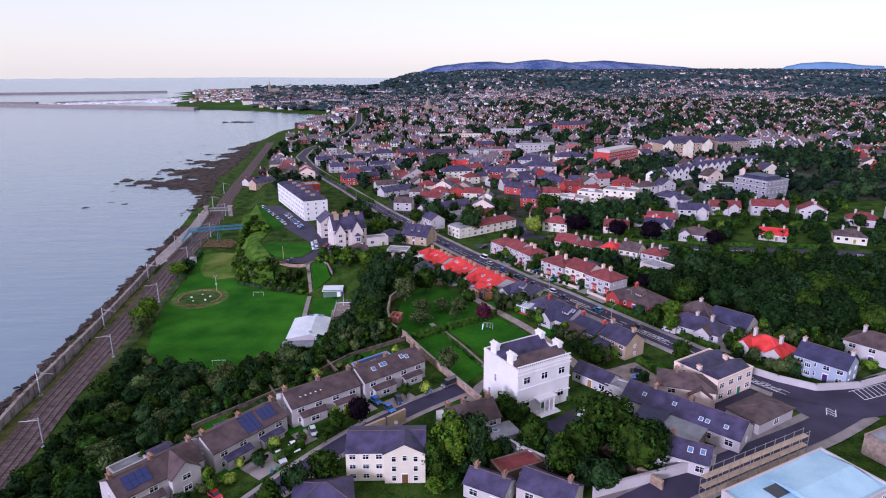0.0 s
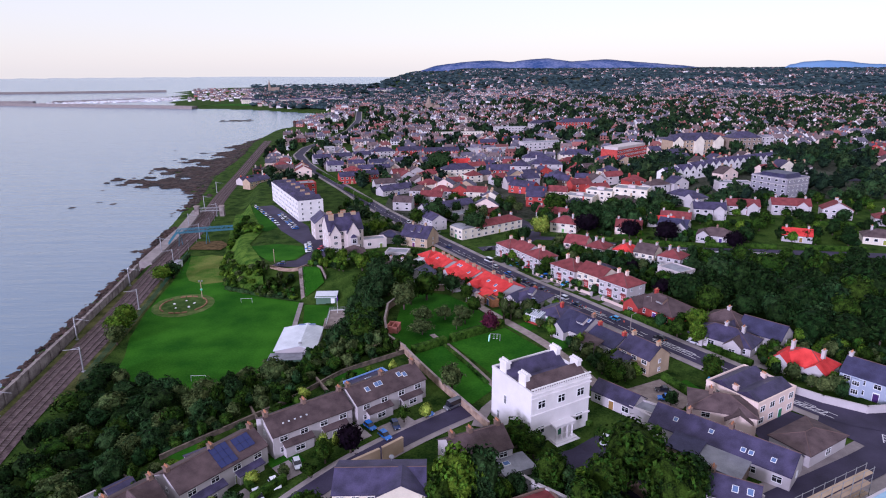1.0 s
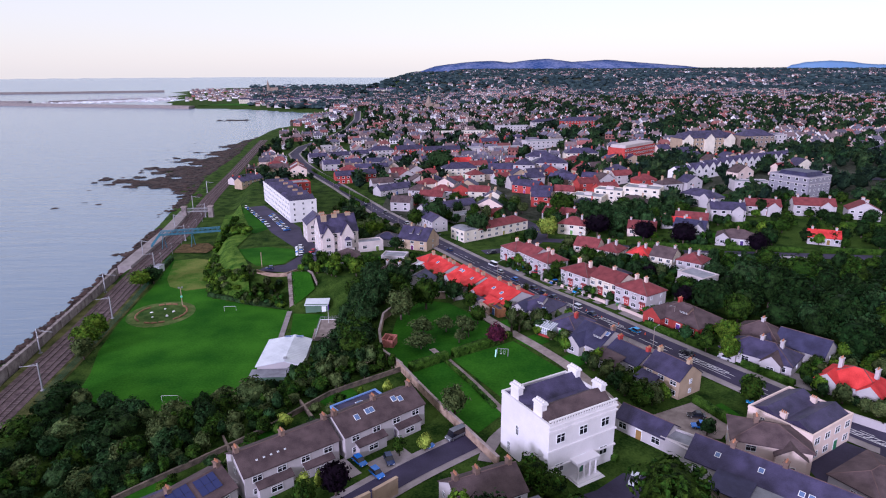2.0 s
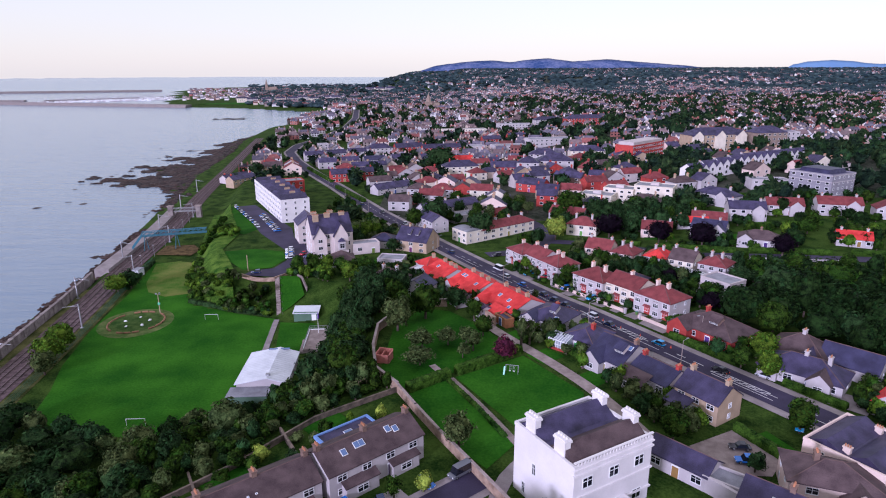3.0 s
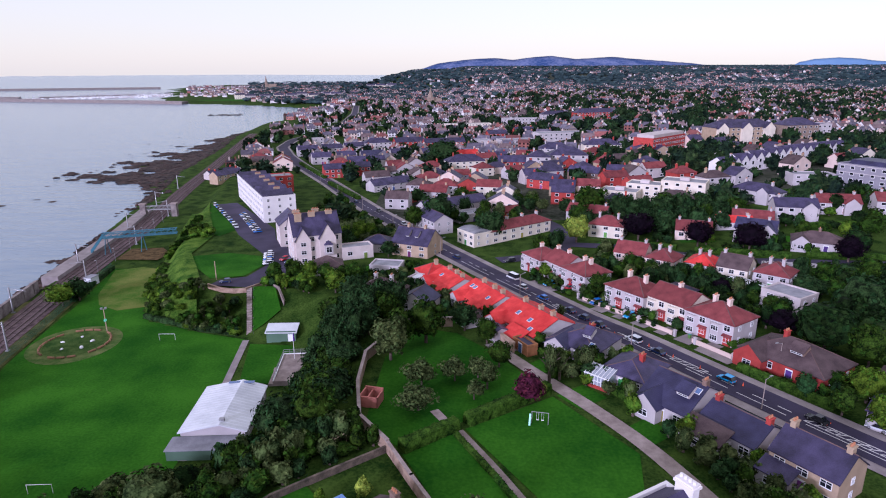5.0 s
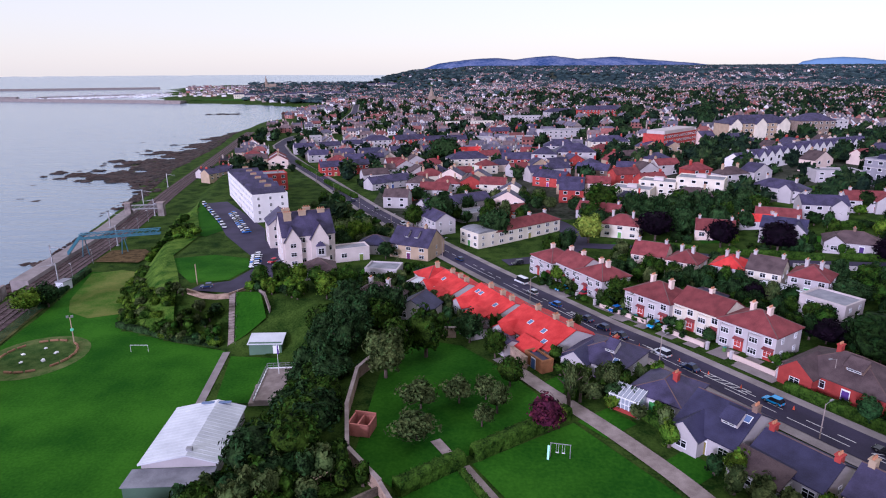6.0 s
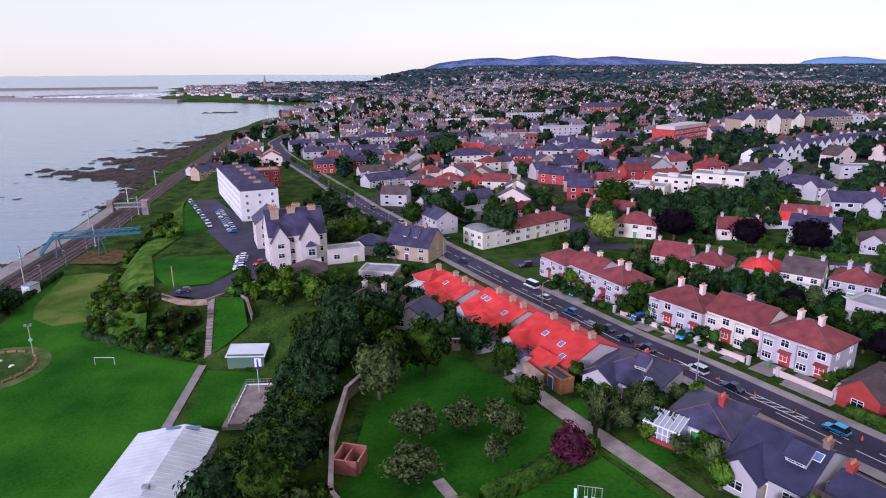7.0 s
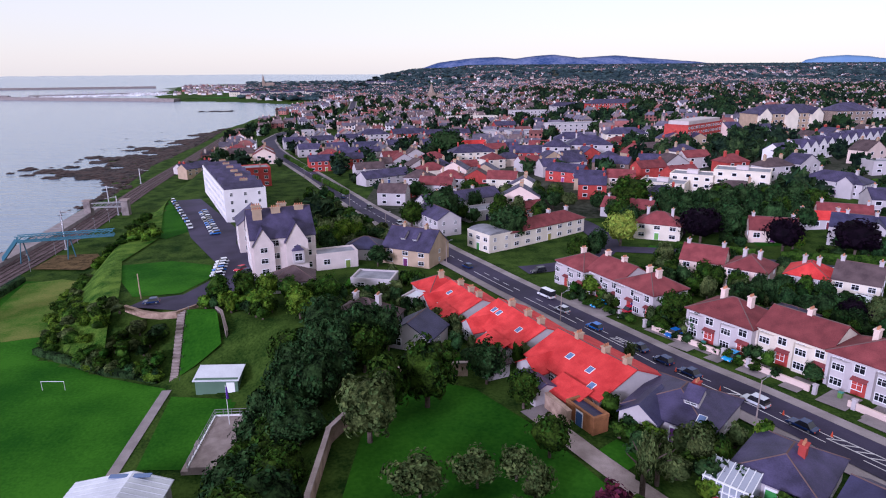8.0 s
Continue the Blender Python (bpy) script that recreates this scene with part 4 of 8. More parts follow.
def hedge(points, wide, tall, leaf="hedge", label="long clipped green hedge"):
    """A clipped hedge along a line: an uneven box bristling with leaves."""
    r = np.random.RandomState(int(abs(points[0][0] * 7 + points[0][1])))
    V, F = [], []
    for a, b in zip(points, points[1:]):
        a, b = Vector(a), Vector(b)
        n = max(2, int((b - a).length / 0.7))
        d = (b - a).normalized()
        s = Vector((-d.y, d.x))
        ring = [(-.5, -0.3), (-.52, .5), (-.42, .95), (0, 1.02), (.42, .95), (.52, .5), (.5, -0.3)]
        k = len(V)
        for i in range(n + 1):
            p = a.lerp(b, i / n)
            z = lift(p.x, p.y)
            for u, w in ring:
                q = p + s * wide * (u + r.uniform(-.06, .06))
                V.append((q.x, q.y, z + tall * (w + r.uniform(-.05, .05))))
        m = len(ring)
        for i in range(n):
            F += [(k + i * m + j, k + i * m + j + 1, k + (i + 1) * m + j + 1, k + (i + 1) * m + j) for j in range(m - 1)]
        F += [tuple(range(k, k + m)), tuple(range(k + n * m, k + n * m + m))[::-1]]
        for _ in range(int((b - a).length * 26)):
            p = a.lerp(b, r.rand())
            u = r.uniform(-.5, .5)
            top = r.rand() < .5
            q = p + s * wide * (u if top else (.5 if u > 0 else -.5))
            z = lift(p.x, p.y) + tall * (1.0 if top else r.uniform(.1, 1))
            v = Vector((r.normal(), r.normal(), r.normal() + .5)).normalized() * .11
            w = v.cross(Vector((r.normal(), r.normal(), r.normal()))).normalized() * .09
            c = Vector((q.x, q.y, z))
            k2 = len(V)
            V += [tuple(c - v), tuple(c - w), tuple(c + v), tuple(c + w)]
            F.append((k2, k2 + 1, k2 + 2, k2 + 3))
    ob = new("hedge", mesh_of("hedge", V, F, LEAF[leaf]))
    return tagged(ob, label, "hedge")

# ---- houses of the cul-de-sac ----
SEMI = "white semi-detached houses with brown tiled roof"
for (hx, hy, hr, hw), extra in (((-37.6, 99.9, 52, 15.7), "solar"), ((-25.2, 112.0, 38, 15.2), ""), ((-12.2, 121.7, 40, 15.9), "sky"), ((-48.6, 87.8, 50, 14.2), "solar2")):
    hs = house(hx, hy, hr, hw, 9.0, 5.0, "white", "brown", "gable", 28, 2, 4, (-1, 0, 1), label=SEMI + (" and solar panels" if "solar" in extra else ""), side=1, back=2,
               group="semi-detached houses")
    porch(hs, -hw * .22, -4.5, 5.2, 1.5, 2.5, "white", "brown" if extra != "solar" else "slate")
    porch(hs, hw * .25, -4.5, 4.6, 1.3, 2.4, "white", "brown" if extra != "solar" else "slate")
    if extra == "solar":
        solar_array(hs, 5.0, 9, 28, 0.9, .52, 3, 3)
        solar_array(hs, 5.0, 9, 28, 4.8, .6, 3, 2)
    elif extra == "solar2":
        gable_front(hs, 3.2, -6.2, 5, 6.2, 5.0, 2.6, "white", "brown")
        solar_array(hs, 5.0, 9, 28, -3.4, .5, 4, 2)
    elif extra == "sky":
        for sx_, sa in ((-4.4, .55), (-2.2, .62), (-1.4, .62), (3.3, .7), (4.4, .6)):
            skylight(hs, front_slope(5.0, 9, 28, sx_, sa))
        part("rear_extension", Build().box(-3.5, 4.5, -1, 5.5, 10.0, 2.9).mesh("rear_extension", WALL["white"]), hs)
        part("extension_roof", Build().box(-3.5, 4.5, 2.9, 5.5, 10.0, 3.05).mesh("extension_roof", ROOF["slate"]), hs)
        part("extension_edge", Build().box(-3.8, 9.8, 2.7, 5.8, 10.2, 3.3).box(-3.8, 4.6, 2.7, -3.4, 9.8, 3.3).box(5.4, 4.6, 2.7, 5.8, 9.8, 3.3).mesh("extension_edge", WALL["skyblue"]), hs)
        skylight(hs, pose(1, 7.2, 3.1), 1.4, 1.8)
    else:
        for k in range(5):
            skylight(hs, front_slope(5.0, 9, 28, -5 + k * 1.1, .42), .3, .3)
cg = house(-9.4, 91.4, 1, 13.2, 9.4, 6.8, "cream", "slate", "gable", 22, 3, 6, (), label="tall cream house with a gabled bay and small windows", side=2)
gable_front(cg, 3.2, -5.6, 6.8, 5.5, 7.0, 2.2, "cream", "slate", False)
for fl_ in range(3):
    for k in (-1.8, 1.8):
        add_window(cg, pose(3.2 + k, -5.6, 1.2 + 2.3 * fl_), .8, 1.3, 0)
add_window(cg, pose(3.2, -5.6, 6.0), .8, 1.3, 0), add_door(cg, pose(3.2, -5.6, 0.05))
part("flue_dish", Build().tube((0, 0, 0), (0, 0, .9), .06).tube((0, 0, .9), (.1, -.2, 1.0), .4, .35, 10).mesh("flue_dish", steel), cg, pose(1.4, 3.6, 7.6))
house(-18.6, 81.1, 10, 9.1, 8, 3.4, "grey", "slate", "hip", 28, 1, 3, (), label="low slate-roofed house among trees")
he = house(5, 101.9, 25, 10.2, 8.5, 5, "white", "brown", "gable", 33, 2, 3, (-.9, -.2, .9), label="white house with brown roof and a flat white extension", side=2)
part("extension", Build().box(1.5, -9.0, -1, 6.8, -3.8, 2.9).mesh("extension", WALL["white"]), he)
part("extension_roof", Build().box(1.2, -9.3, 2.9, 7.1, -3.9, 3.1).mesh("extension_roof", ROOF["lead"]), he)
skylight(he, pose(3, -6.2, 3.2), 1.2, 1.2)

# ---- the white villa ----
VH = 10.0
vl = house(17.6, 115.4, 30, 12.0, 11.4, VH, "stucco", "slate", "flat", 20, 2, 3, (), False, "large white stucco villa with tall white chimneys and slate roof", "villa", side=0, back=3, sunk=0.2, k=(1.1, 1.04, 1))
for wy, wz in ((1.5, 5.6), (3.5, 1.6)):
    add_window(vl, pose(-6, wy, wz, 0, 0, -90), .7, 1.7)
for wy, wz in ((-2.5, 6.6), (2.5, 6.6), (-2.5, 2.4)):
    add_window(vl, pose(6, wy, wz, 0, 0, 90), 1.0, 1.7)
for yy, mm in ((-2.9, "brown"), (2.9, "slate")):
    part("roof_slope", Build().extrude_x([(yy - 2.5, VH + .13), (yy + 2.5, VH + .13), (yy, VH + 1.9)], -5.6, 5.6).mesh("roof_slope", ROOF[mm]), vl)
vs = Build().box(-.95, -.42, -1.2, .95, .42, 2.3).box(-1.1, -.55, 2.3, 1.1, .55, 2.55).box(-1.0, -.47, 2.55, 1.0, .47, 2.75)
for i in range(4):
    vs.tube((-.7 + i * .47, 0, 2.75), (-.7 + i * .47, 0, 3.05), .16, .14, 7)
vs = vs.mesh("chimney", WALL["stucco"])
for cx, cy in ((-5.3, -2.6), (-5.3, 2.9), (5.3, -2.6), (5.3, 2.9)):
    part("chimney", vs, vl, pose(cx, cy, VH, 0, 0, 90))
for zc in (VH - .15, VH - .9, 5.9, 3.0):
    part("cornice", Build().box(-6.2, -5.9, zc, 6.2, -5.6, zc + .22).mesh("cornice", WALL["stucco"]), vl)
bal = Build()
for i in range(24):
    bal.box(-5.5 + i * .47, -5.74, VH + .5, -5.38 + i * .47, -5.62, VH + .95)
bal.box(-6.05, -5.8, VH + .95, 6.05, -5.5, VH + 1.1)
part("balustrade", bal.mesh("balustrade", WALL["stucco"]), vl)
pt = Build().box(-1.9, -8.3, 3.3, 1.9, -5.6, 3.75).box(-2.1, -8.5, 3.75, 2.1, -5.6, 3.95).box(-2.2, -9.2, -.5, 2.2, -5.6, .5).box(-2.4, -10, -.5, 2.4, -5.6, .25)
part("portico", pt.mesh("portico", WALL["stucco"]), vl, Matrix.Translation((0, -2.0, 0)) @ Matrix.Diagonal((1, .62, .88, 1)))
col = Build().tube((0, 0, .5), (0, 0, 3.3), .2, .17, 10).box(-.26, -.26, .5, .26, .26, .65).box(-.26, -.26, 3.1, .26, .26, 3.3).mesh("column", WALL["stucco"])
for cx, cy in ((-1.6, -8), (-.55, -8), (.55, -8), (1.6, -8)):
    part("column", col, vl, Matrix.Translation((cx, cy * .62 - 2.0, 0)) @ Matrix.Diagonal((.8, .8, .88, 1)))
add_door(vl, pose(0, -5.7, .5), 1.2, 2.4)

# outbuildings, the street corner and its yards
house(33.9, 120.7, -48, 9.1, 6, 2.9, "white", "slate", "gable", 33, 1, 3, (), label="low white outbuilding with slate roof", side=1)
house(40.1, 114, -40, 11.1, 4.6, 2.7, "white", "lead", "flat", 10, 1, 3, (), False, label="long flat-roofed white lean-to", side=0)
pk = house(58.8, 119.8, 32, 12.2, 13, 6, "pink", "slate", "flat", 26, 2, 4, (-.8, .8), label="two-storey pink rendered house with slate roof", side=2, stack="pink")
for yy in (-3.2, 3.2):
    part("roof_slope", Build().extrude_x([(yy - 3, 6.13), (yy + 3, 6.13), (yy, 7.7)], -5.6, 5.6).mesh("roof_slope", ROOF["slate"]), pk)
pw = house(51, 114.5, -20, 11.2, 9, 5, "pink", "brown", "hip", 26, 2, 2, (-.6,), label="pink rendered wing with brown hipped roof", side=2, stack="brown")
gable_front(pw, 2.6, -5.9, 4.2, 4, 4.0, 1.8, "pink", "brown")
lb = house(47.2, 105.0, -43, 23.0, 8.6, 3.4, "white", "slate", "gable", 34, 1, 6, (-.55, .1), label="long low white building with a slate roof and skylights", side=1)
for sx_, sa in ((-7.5, .5), (-1.5, .55), (4.0, .3), (5.2, .3), (8.5, .35)):
    skylight(lb, front_slope(3.4, 8.6, 34, sx_, sa), .8, 1.0)
for x0_, x1_, y0_, y1_, h_ in ((-6.5, -1.5, -9.5, -4.3, 2.9), (-1.2, 5.6, -10.2, -4.3, 2.5)):
    part("lean_to", Build().box(x0_, y0_, -1, x1_, y1_, h_).mesh("lean_to", WALL["stone"]), lb)
    part("lean_to_roof", Build().extrude_x([(y0_ - .2, h_), (y1_, h_ + .9), (y1_, h_ + 1.05), (y0_ - .2, h_ + .15)], x0_ - .2, x1_ + .2).mesh("lean_to_roof", ROOF["navy" if x0_ < -3 else "lead"]), lb)
skb = house(42.4, 92.2, -30, 8.7, 7, 3.4, "white", "slate", "gable", 34, 1, 3, (-.6,), label="small white cottage with slate roof and skylights", side=1)
skylight(skb, front_slope(3.4, 7, 34, 1, .5)), skylight(skb, front_slope(3.4, 7, 34, 3, .55))
house(62.5, 106.3, 31, 11.1, 8.5, 3, "white", "brown", "hip", 17, 1, 1, (), False, label="single-storey corner building with low brown roof", side=1)
gh = house(86.3, 124.6, -50, 10.7, 8.5, 5.2, "blue", "navy", "gable", 34, 2, 4, (-1, 1), label="blue-grey rendered house with white sash windows", side=2, stack="white")
bay_window(gh, -2.2, -4.25, 2.4, 4.6, "blue")
rb = house(78.3, 134.8, -52, 10.6, 9, 3.1, "white", "red", "hip", 34, 1, 3, (-1, 1), label="white bungalow with bright red tiled roof", stack="white", side=1)
gable_front(rb, -3.4, -6.3, 3.8, 5, 3.1, 2.0, "white", "red"), gable_front(rb, 3.6, -5.6, 3.8, 5, 3.1, 2.0, "white", "red")
house(103.1, 132.2, -50, 12.2, 9, 5.2, "white", "brown", "hip", 34, 2, 3, (-.8, .6), label="white house with brown hipped roof", side=2, stack="white")
b16 = house(66.5, 147.8, -44, 14.1, 9, 3, "white", "slate", "hip", 34, 1, 4, (0, .8), label="white bungalow with slate hipped roof and gabled bays", side=1, stack="white")
gable_front(b16, 3.5, -6.3, 3.8, 5, 3.0, 2.0, "white", "brown"), gable_front(b16, -5, -5.6, 3.2, 4, 3.0, 1.7, "white", "slate")

# the building under scaffolding with a pale blue membrane on its roof
bb = house(56.4, 79.6, 27, 24.4, 14, 5, "white", "bluefilm", "flat", 10, 2, 6, (), label="building under repair with a pale blue membrane roof", name="building", category="building", side=2)
part("roof_step", Build().extrude_x([(-6, 5.15), (6, 5.15), (0, 6.1)], -3, 11).mesh("roof_step", ROOF["bluefilm"]), bb)
part("shaft", Build().box(-6, 1, 5.14, -3, 4, 5.2).mesh("shaft", pane_dark), bb)
sc = thing("scaffolding", 55.6, 79.6, lift(56, 79.6), 27, "steel scaffolding with timber boards round a building", "scaffold")
for i in range(11):
    for yy in (7.4, 8.5):
        part("pole", Build().tube((-12.5 + i * 2.5, yy, -.5), (-12.5 + i * 2.5, yy, 6.6), .05, n=5).mesh("pole", steel), sc)
for zz in (1.8, 3.6, 5.4):
    part("deck", Build().box(-12.7, 7.45, zz, 12.7, 8.45, zz + .08).mesh("deck", WALL["tan"]), sc)
    part("rail_tube", Build().tube((-12.7, 8.5, zz + 1), (12.7, 8.5, zz + 1), .04, n=5).mesh("rail_tube", steel), sc)
    part("rail_tube", Build().tube((-12.7, 7.4, zz + 1), (12.7, 7.4, zz + 1), .04, n=5).mesh("rail_tube", steel), sc)
house(85.7, 94.3, 25, 18.3, 12, 4.5, "stone", "lead", "flat", 10, 1, 3, (), False, label="low flat-roofed building beside a junction", name="building", category="building", side=1)

# ---- bungalows along the near side of the main road ----
tn = house(43.9, 137, -57, 8.2, 8, 4.8, "tan", "slate", "gable", 36, 2, 3, (-.9, .9), label="tan pebble-dashed two-storey house with slate roof", side=1, stack="tan")
porch(tn, -2.3, -4.0, 4.0, 2.8, 2.4, "white", "slate")
n19 = house(39.0, 146.2, -57, 8.6, 9, 3, "white", "navy", "gable", 29, 1, 3, (-.95, .95), label="white bungalow with dark slate roof and flat extension", side=1, stack="brick")
porch(n19, -1.8, -4.5, 6.0, 3.6, 2.4, "white", "brown")
n21 = house(34.0, 154.4, -53, 8.0, 12.6, 3.2, "white", "navy", "gable", 29, 1, 3, (.95,), label="dormer bungalow with dark slate roof and white bays", side=1, stack="brown")
gable_front(n21, -1.8, -8.4, 4.2, 7, 3.0, 2.2, "white", "navy")
dormer(n21, front_slope(3.2, 12.6, 29, 1.9, .45), 2.0, 1.1, "grey", "navy")
skylight(n21, front_slope(3.2, 12.6, 29, 3.2, .75))
house(29.8, 163.6, -44, 7.6, 10.8, 3, "white", "slate", "hip", 27, 1, 3, (.9,), label="white bungalow with dark slate hipped roof", side=1, stack="brick")
n22 = house(24.1, 175.2, -42, 9.6, 12.0, 3, "white", "slate", "hip", 27, 1, 4, (.7,), label="white bungalow with slate roof and a white dormer", side=1, stack="brick")
gable_front(n22, -2.4, -7.6, 4.4, 7, 2.8, 2.0, "white", "navy")
dormer(n22, front_slope(3.0, 12.0, 27, 1.8, .5), 1.6, 1.0)
skylight(n22, front_slope(3.0, 12.0, 27, 3.4, .25))
# conservatory, all white bars and glass
cv = thing("conservatory", 23.7, 161.6, lift(23.7, 161.6), -44, "white framed glass conservatory against a bungalow", "conservatory")
part("base_wall", Build().box(-2.2, -1.4, -.4, 2.2, 1.4, .6).mesh("base_wall", WALL["brick"]), cv)
part("glazing", Build().box(-2.1, -1.3, .6, 2.1, 1.3, 2.2).extrude_x([(-1.35, 2.2), (1.35, 2.2), (1.35, 3.0)], -2.1, 2.1).mesh("glazing", glass("pale_glazing", (0.30, 0.32, 0.38), .1)), cv)
cb = Build()
for i in range(8):
    cb.box(-2.2 + i * .6, -1.42, .6, -2.1 + i * .6, -1.28, 2.25)
    cb.tube((-2.15 + i * .6, -1.42, 2.25), (-2.15 + i * .6, 1.4, 3.05), .05, n=4)
cb.box(-2.25, -1.45, 2.18, 2.25, -1.28, 2.3).box(-2.25, -1.45, 1.3, 2.25, -1.3, 1.38)
part("glazing_bars", cb.mesh("glazing_bars", frame_white), cv)

RED = "pair of white cottages under one bright red tiled roof"
for (rx_, ry_, rr_, rw_, rd_), sk in (((16.3, 184.8, -60, 14, 13.6), ((-1.5, .5), (2.5, .45), (4.6, .15))), ((8.6, 199.0, -64, 13, 12.6), ((-4.4, .6), (-3.0, .6), (3.4, .5))),
                                      ((0.8, 212.2, -64, 11, 11), ((-2, .5),))):
    rh = house(rx_, ry_, rr_, rw_, rd_, 3.0, "white", "red", "gable", 24, 1, 4, (-.5, .25, .8), label=RED, side=2, stack="tan", group="red-roofed cottages")
    porch(rh, rw_ * .22, -rd_ / 2, 5.0, 3.4, 2.2, "white", "red")
    gable_front(rh, -rw_ * .3, -rd_ / 2 - 2.4, 4.2, 5, 2.6, 1.7, "white", "red")
    for sx_, sa in sk:
        skylight(rh, front_slope(3.0, rd_, 24, sx_, sa))
house(-4, 220.8, -66, 8.1, 9, 3, "white", "red", "hip", 34, 1, 2, (.3,), label="small red-roofed cottage by the road", side=1, stack="tan")
house(8.2, 181.0, -62, 4.5, 3.6, 2.6, "white", "slate", "gable", 24, 1, 1, (), label="small white shed with dark felt roof", name="shed", category="shed", side=0)
house(13.2, 174.6, -62, 4.7, 2.6, 2.3, "timber", "navy", "flat", 10, 1, 1, (), label="timber garden room with dark roof", name="garden_room", category="shed", side=0)
house(3.3, 187.9, -62, 4.3, 4, 2.6, "white", "brown", "cross", 32, 1, 1, (), label="white gabled garden house", name="garden_house", category="shed", side=0)

# ---- two-storey terraces on the far side of the road ----
TERR = "terrace of white two-storey houses with old red tiled roofs"
def terrace_block(s0, s1, start, along, back, roof_style, wall, bays, stacks):
    """One block of a terrace whose fronts stand on the line from start; back: how far it stands behind the line."""
    a = math.degrees(math.atan2(along[1], along[0]))
    mid, deep = (s0 + s1) / 2, 4.0 + back
    x, y = start[0] + along[0] * mid - along[1] * deep, start[1] + along[1] * mid + along[0] * deep
    w = s1 - s0
    th = house(x, y, a, w, 9.6, 5.6, wall, "maroon", roof_style, 30, 2, bays, stacks, label=TERR, side=2, group="roadside terraces", stack="pink")
    for k in range(max(1, round(w / 5.2))):
        c = -w / 2 + (k + .5) * w / max(1, round(w / 5.2))
        bay_window(th, c - .9, -4.8, 2.6, 4.9, wall)
        part("brick_panel", Build().box(c + .7, -4.86, -.6, c + 2.3, -4.72, 2.5).mesh("brick_panel", WALL["brick"]), th)
        porch_hood = Build().extrude_x([(-5.6, 2.5), (-4.8, 2.85), (-4.8, 3.0), (-5.6, 2.65)], c + .6, c + 2.4)
        part("porch_hood", porch_hood.mesh("porch_hood", ROOF["maroon"]), th)
    return th


NEAR_ROW, NEAR_WAY = (34.1, 200.8), (0.562, -0.827)
terrace_block(0, 10.4, NEAR_ROW, NEAR_WAY, 0.0, "hip", "white", 4, (-.7, .8))
terrace_block(10.45, 20.2, NEAR_ROW, NEAR_WAY, 1.0, "gable", "cream", 4, (0.0,))
terrace_block(20.25, 30.4, NEAR_ROW, NEAR_WAY, 0.0, "hip", "white", 4, (-.6, .5))
FAR_ROW, FAR_WAY = (19.5, 231.5), (0.452, -0.892)
terrace_block(0, 8.4, FAR_ROW, FAR_WAY, 0.0, "hip", "white", 3, (-.6,))
terrace_block(8.45, 17.4, FAR_ROW, FAR_WAY, 0.8, "gable", "white", 3, (-.9, .2))
terrace_block(17.45, 26.2, FAR_ROW, FAR_WAY, 0.0, "hip", "white", 3, (-.5, .6))
for s_, wide_ in ((2.6, 3.4), (8.0, 2.2), (13.4, 3.6), (18.6, 2.4), (23.6, 3.4), (28.2, 2.6)):
    m = pose(NEAR_ROW[0] + NEAR_WAY[0] * s_, NEAR_ROW[1] + NEAR_WAY[1] * s_, 0, 0, 0, -55.8)
    sheet("front_drive", [tuple((m @ Vector(q))[:2]) for q in ((-wide_ / 2, -5.4, 0), (wide_ / 2, -5.4, 0), (wide_ / 2, -.8, 0), (-wide_ / 2, -.8, 0))], paving, .13, "paved drive before a terraced house", cell=3)
house(68.7, 206.2, -58, 9.1, 5, 2.8, "white", "zinc", "gable", 12, 1, 2, (), label="low garden studio with pale metal roof", name="studio", category="shed", side=0)
house(52.4, 204.1, -58, 6.1, 5, 2.8, "white", "slate", "hip", 24, 1, 2, (), label="garden extension with slate roof", name="garden_room", category="shed", side=0)
rb34 = house(58.1, 167.4, -58, 14.3, 12, 3.2, "brick", "brown", "hip", 30, 1, 4, (-.5,), label="red brick bungalow with a large brown hipped roof", side=2, stack="brick")
gable_front(rb34, -4.4, -8.4, 5.0, 7, 3.0, 2.6, "brick", "brown")
dormer(rb34, front_slope(3.2, 12, 30, 1.5, .45), 2.4, 1.0, "brown", "brown")
h35 = house(70.7, 156.1, -50, 11.1, 10, 3.2, "white", "brown", "hip", 36, 1, 3, (0,), label="white bungalow with brown hipped roof", side=1, stack="white")
gable_front(h35, 2.5, -6.8, 4.0, 6, 3, 2.2, "white", "slate")
house(77.3, 150.5, -48, 10.1, 9, 3, "white", "navy", "gable", 35, 1, 3, (), label="white bungalow with dark slate roof", side=1)
md = house(72.6, 196.4, -58, 8.5, 8.5, 4.4, "grey", "lead", "flat", 10, 2, 2, (), label="modern grey flat-roofed house with a white deck", side=2)
part("upper_deck", Build().box(-4.0, -7.0, -1, 1.0, -4.3, 2.6).mesh("upper_deck", WALL["white"]), md)

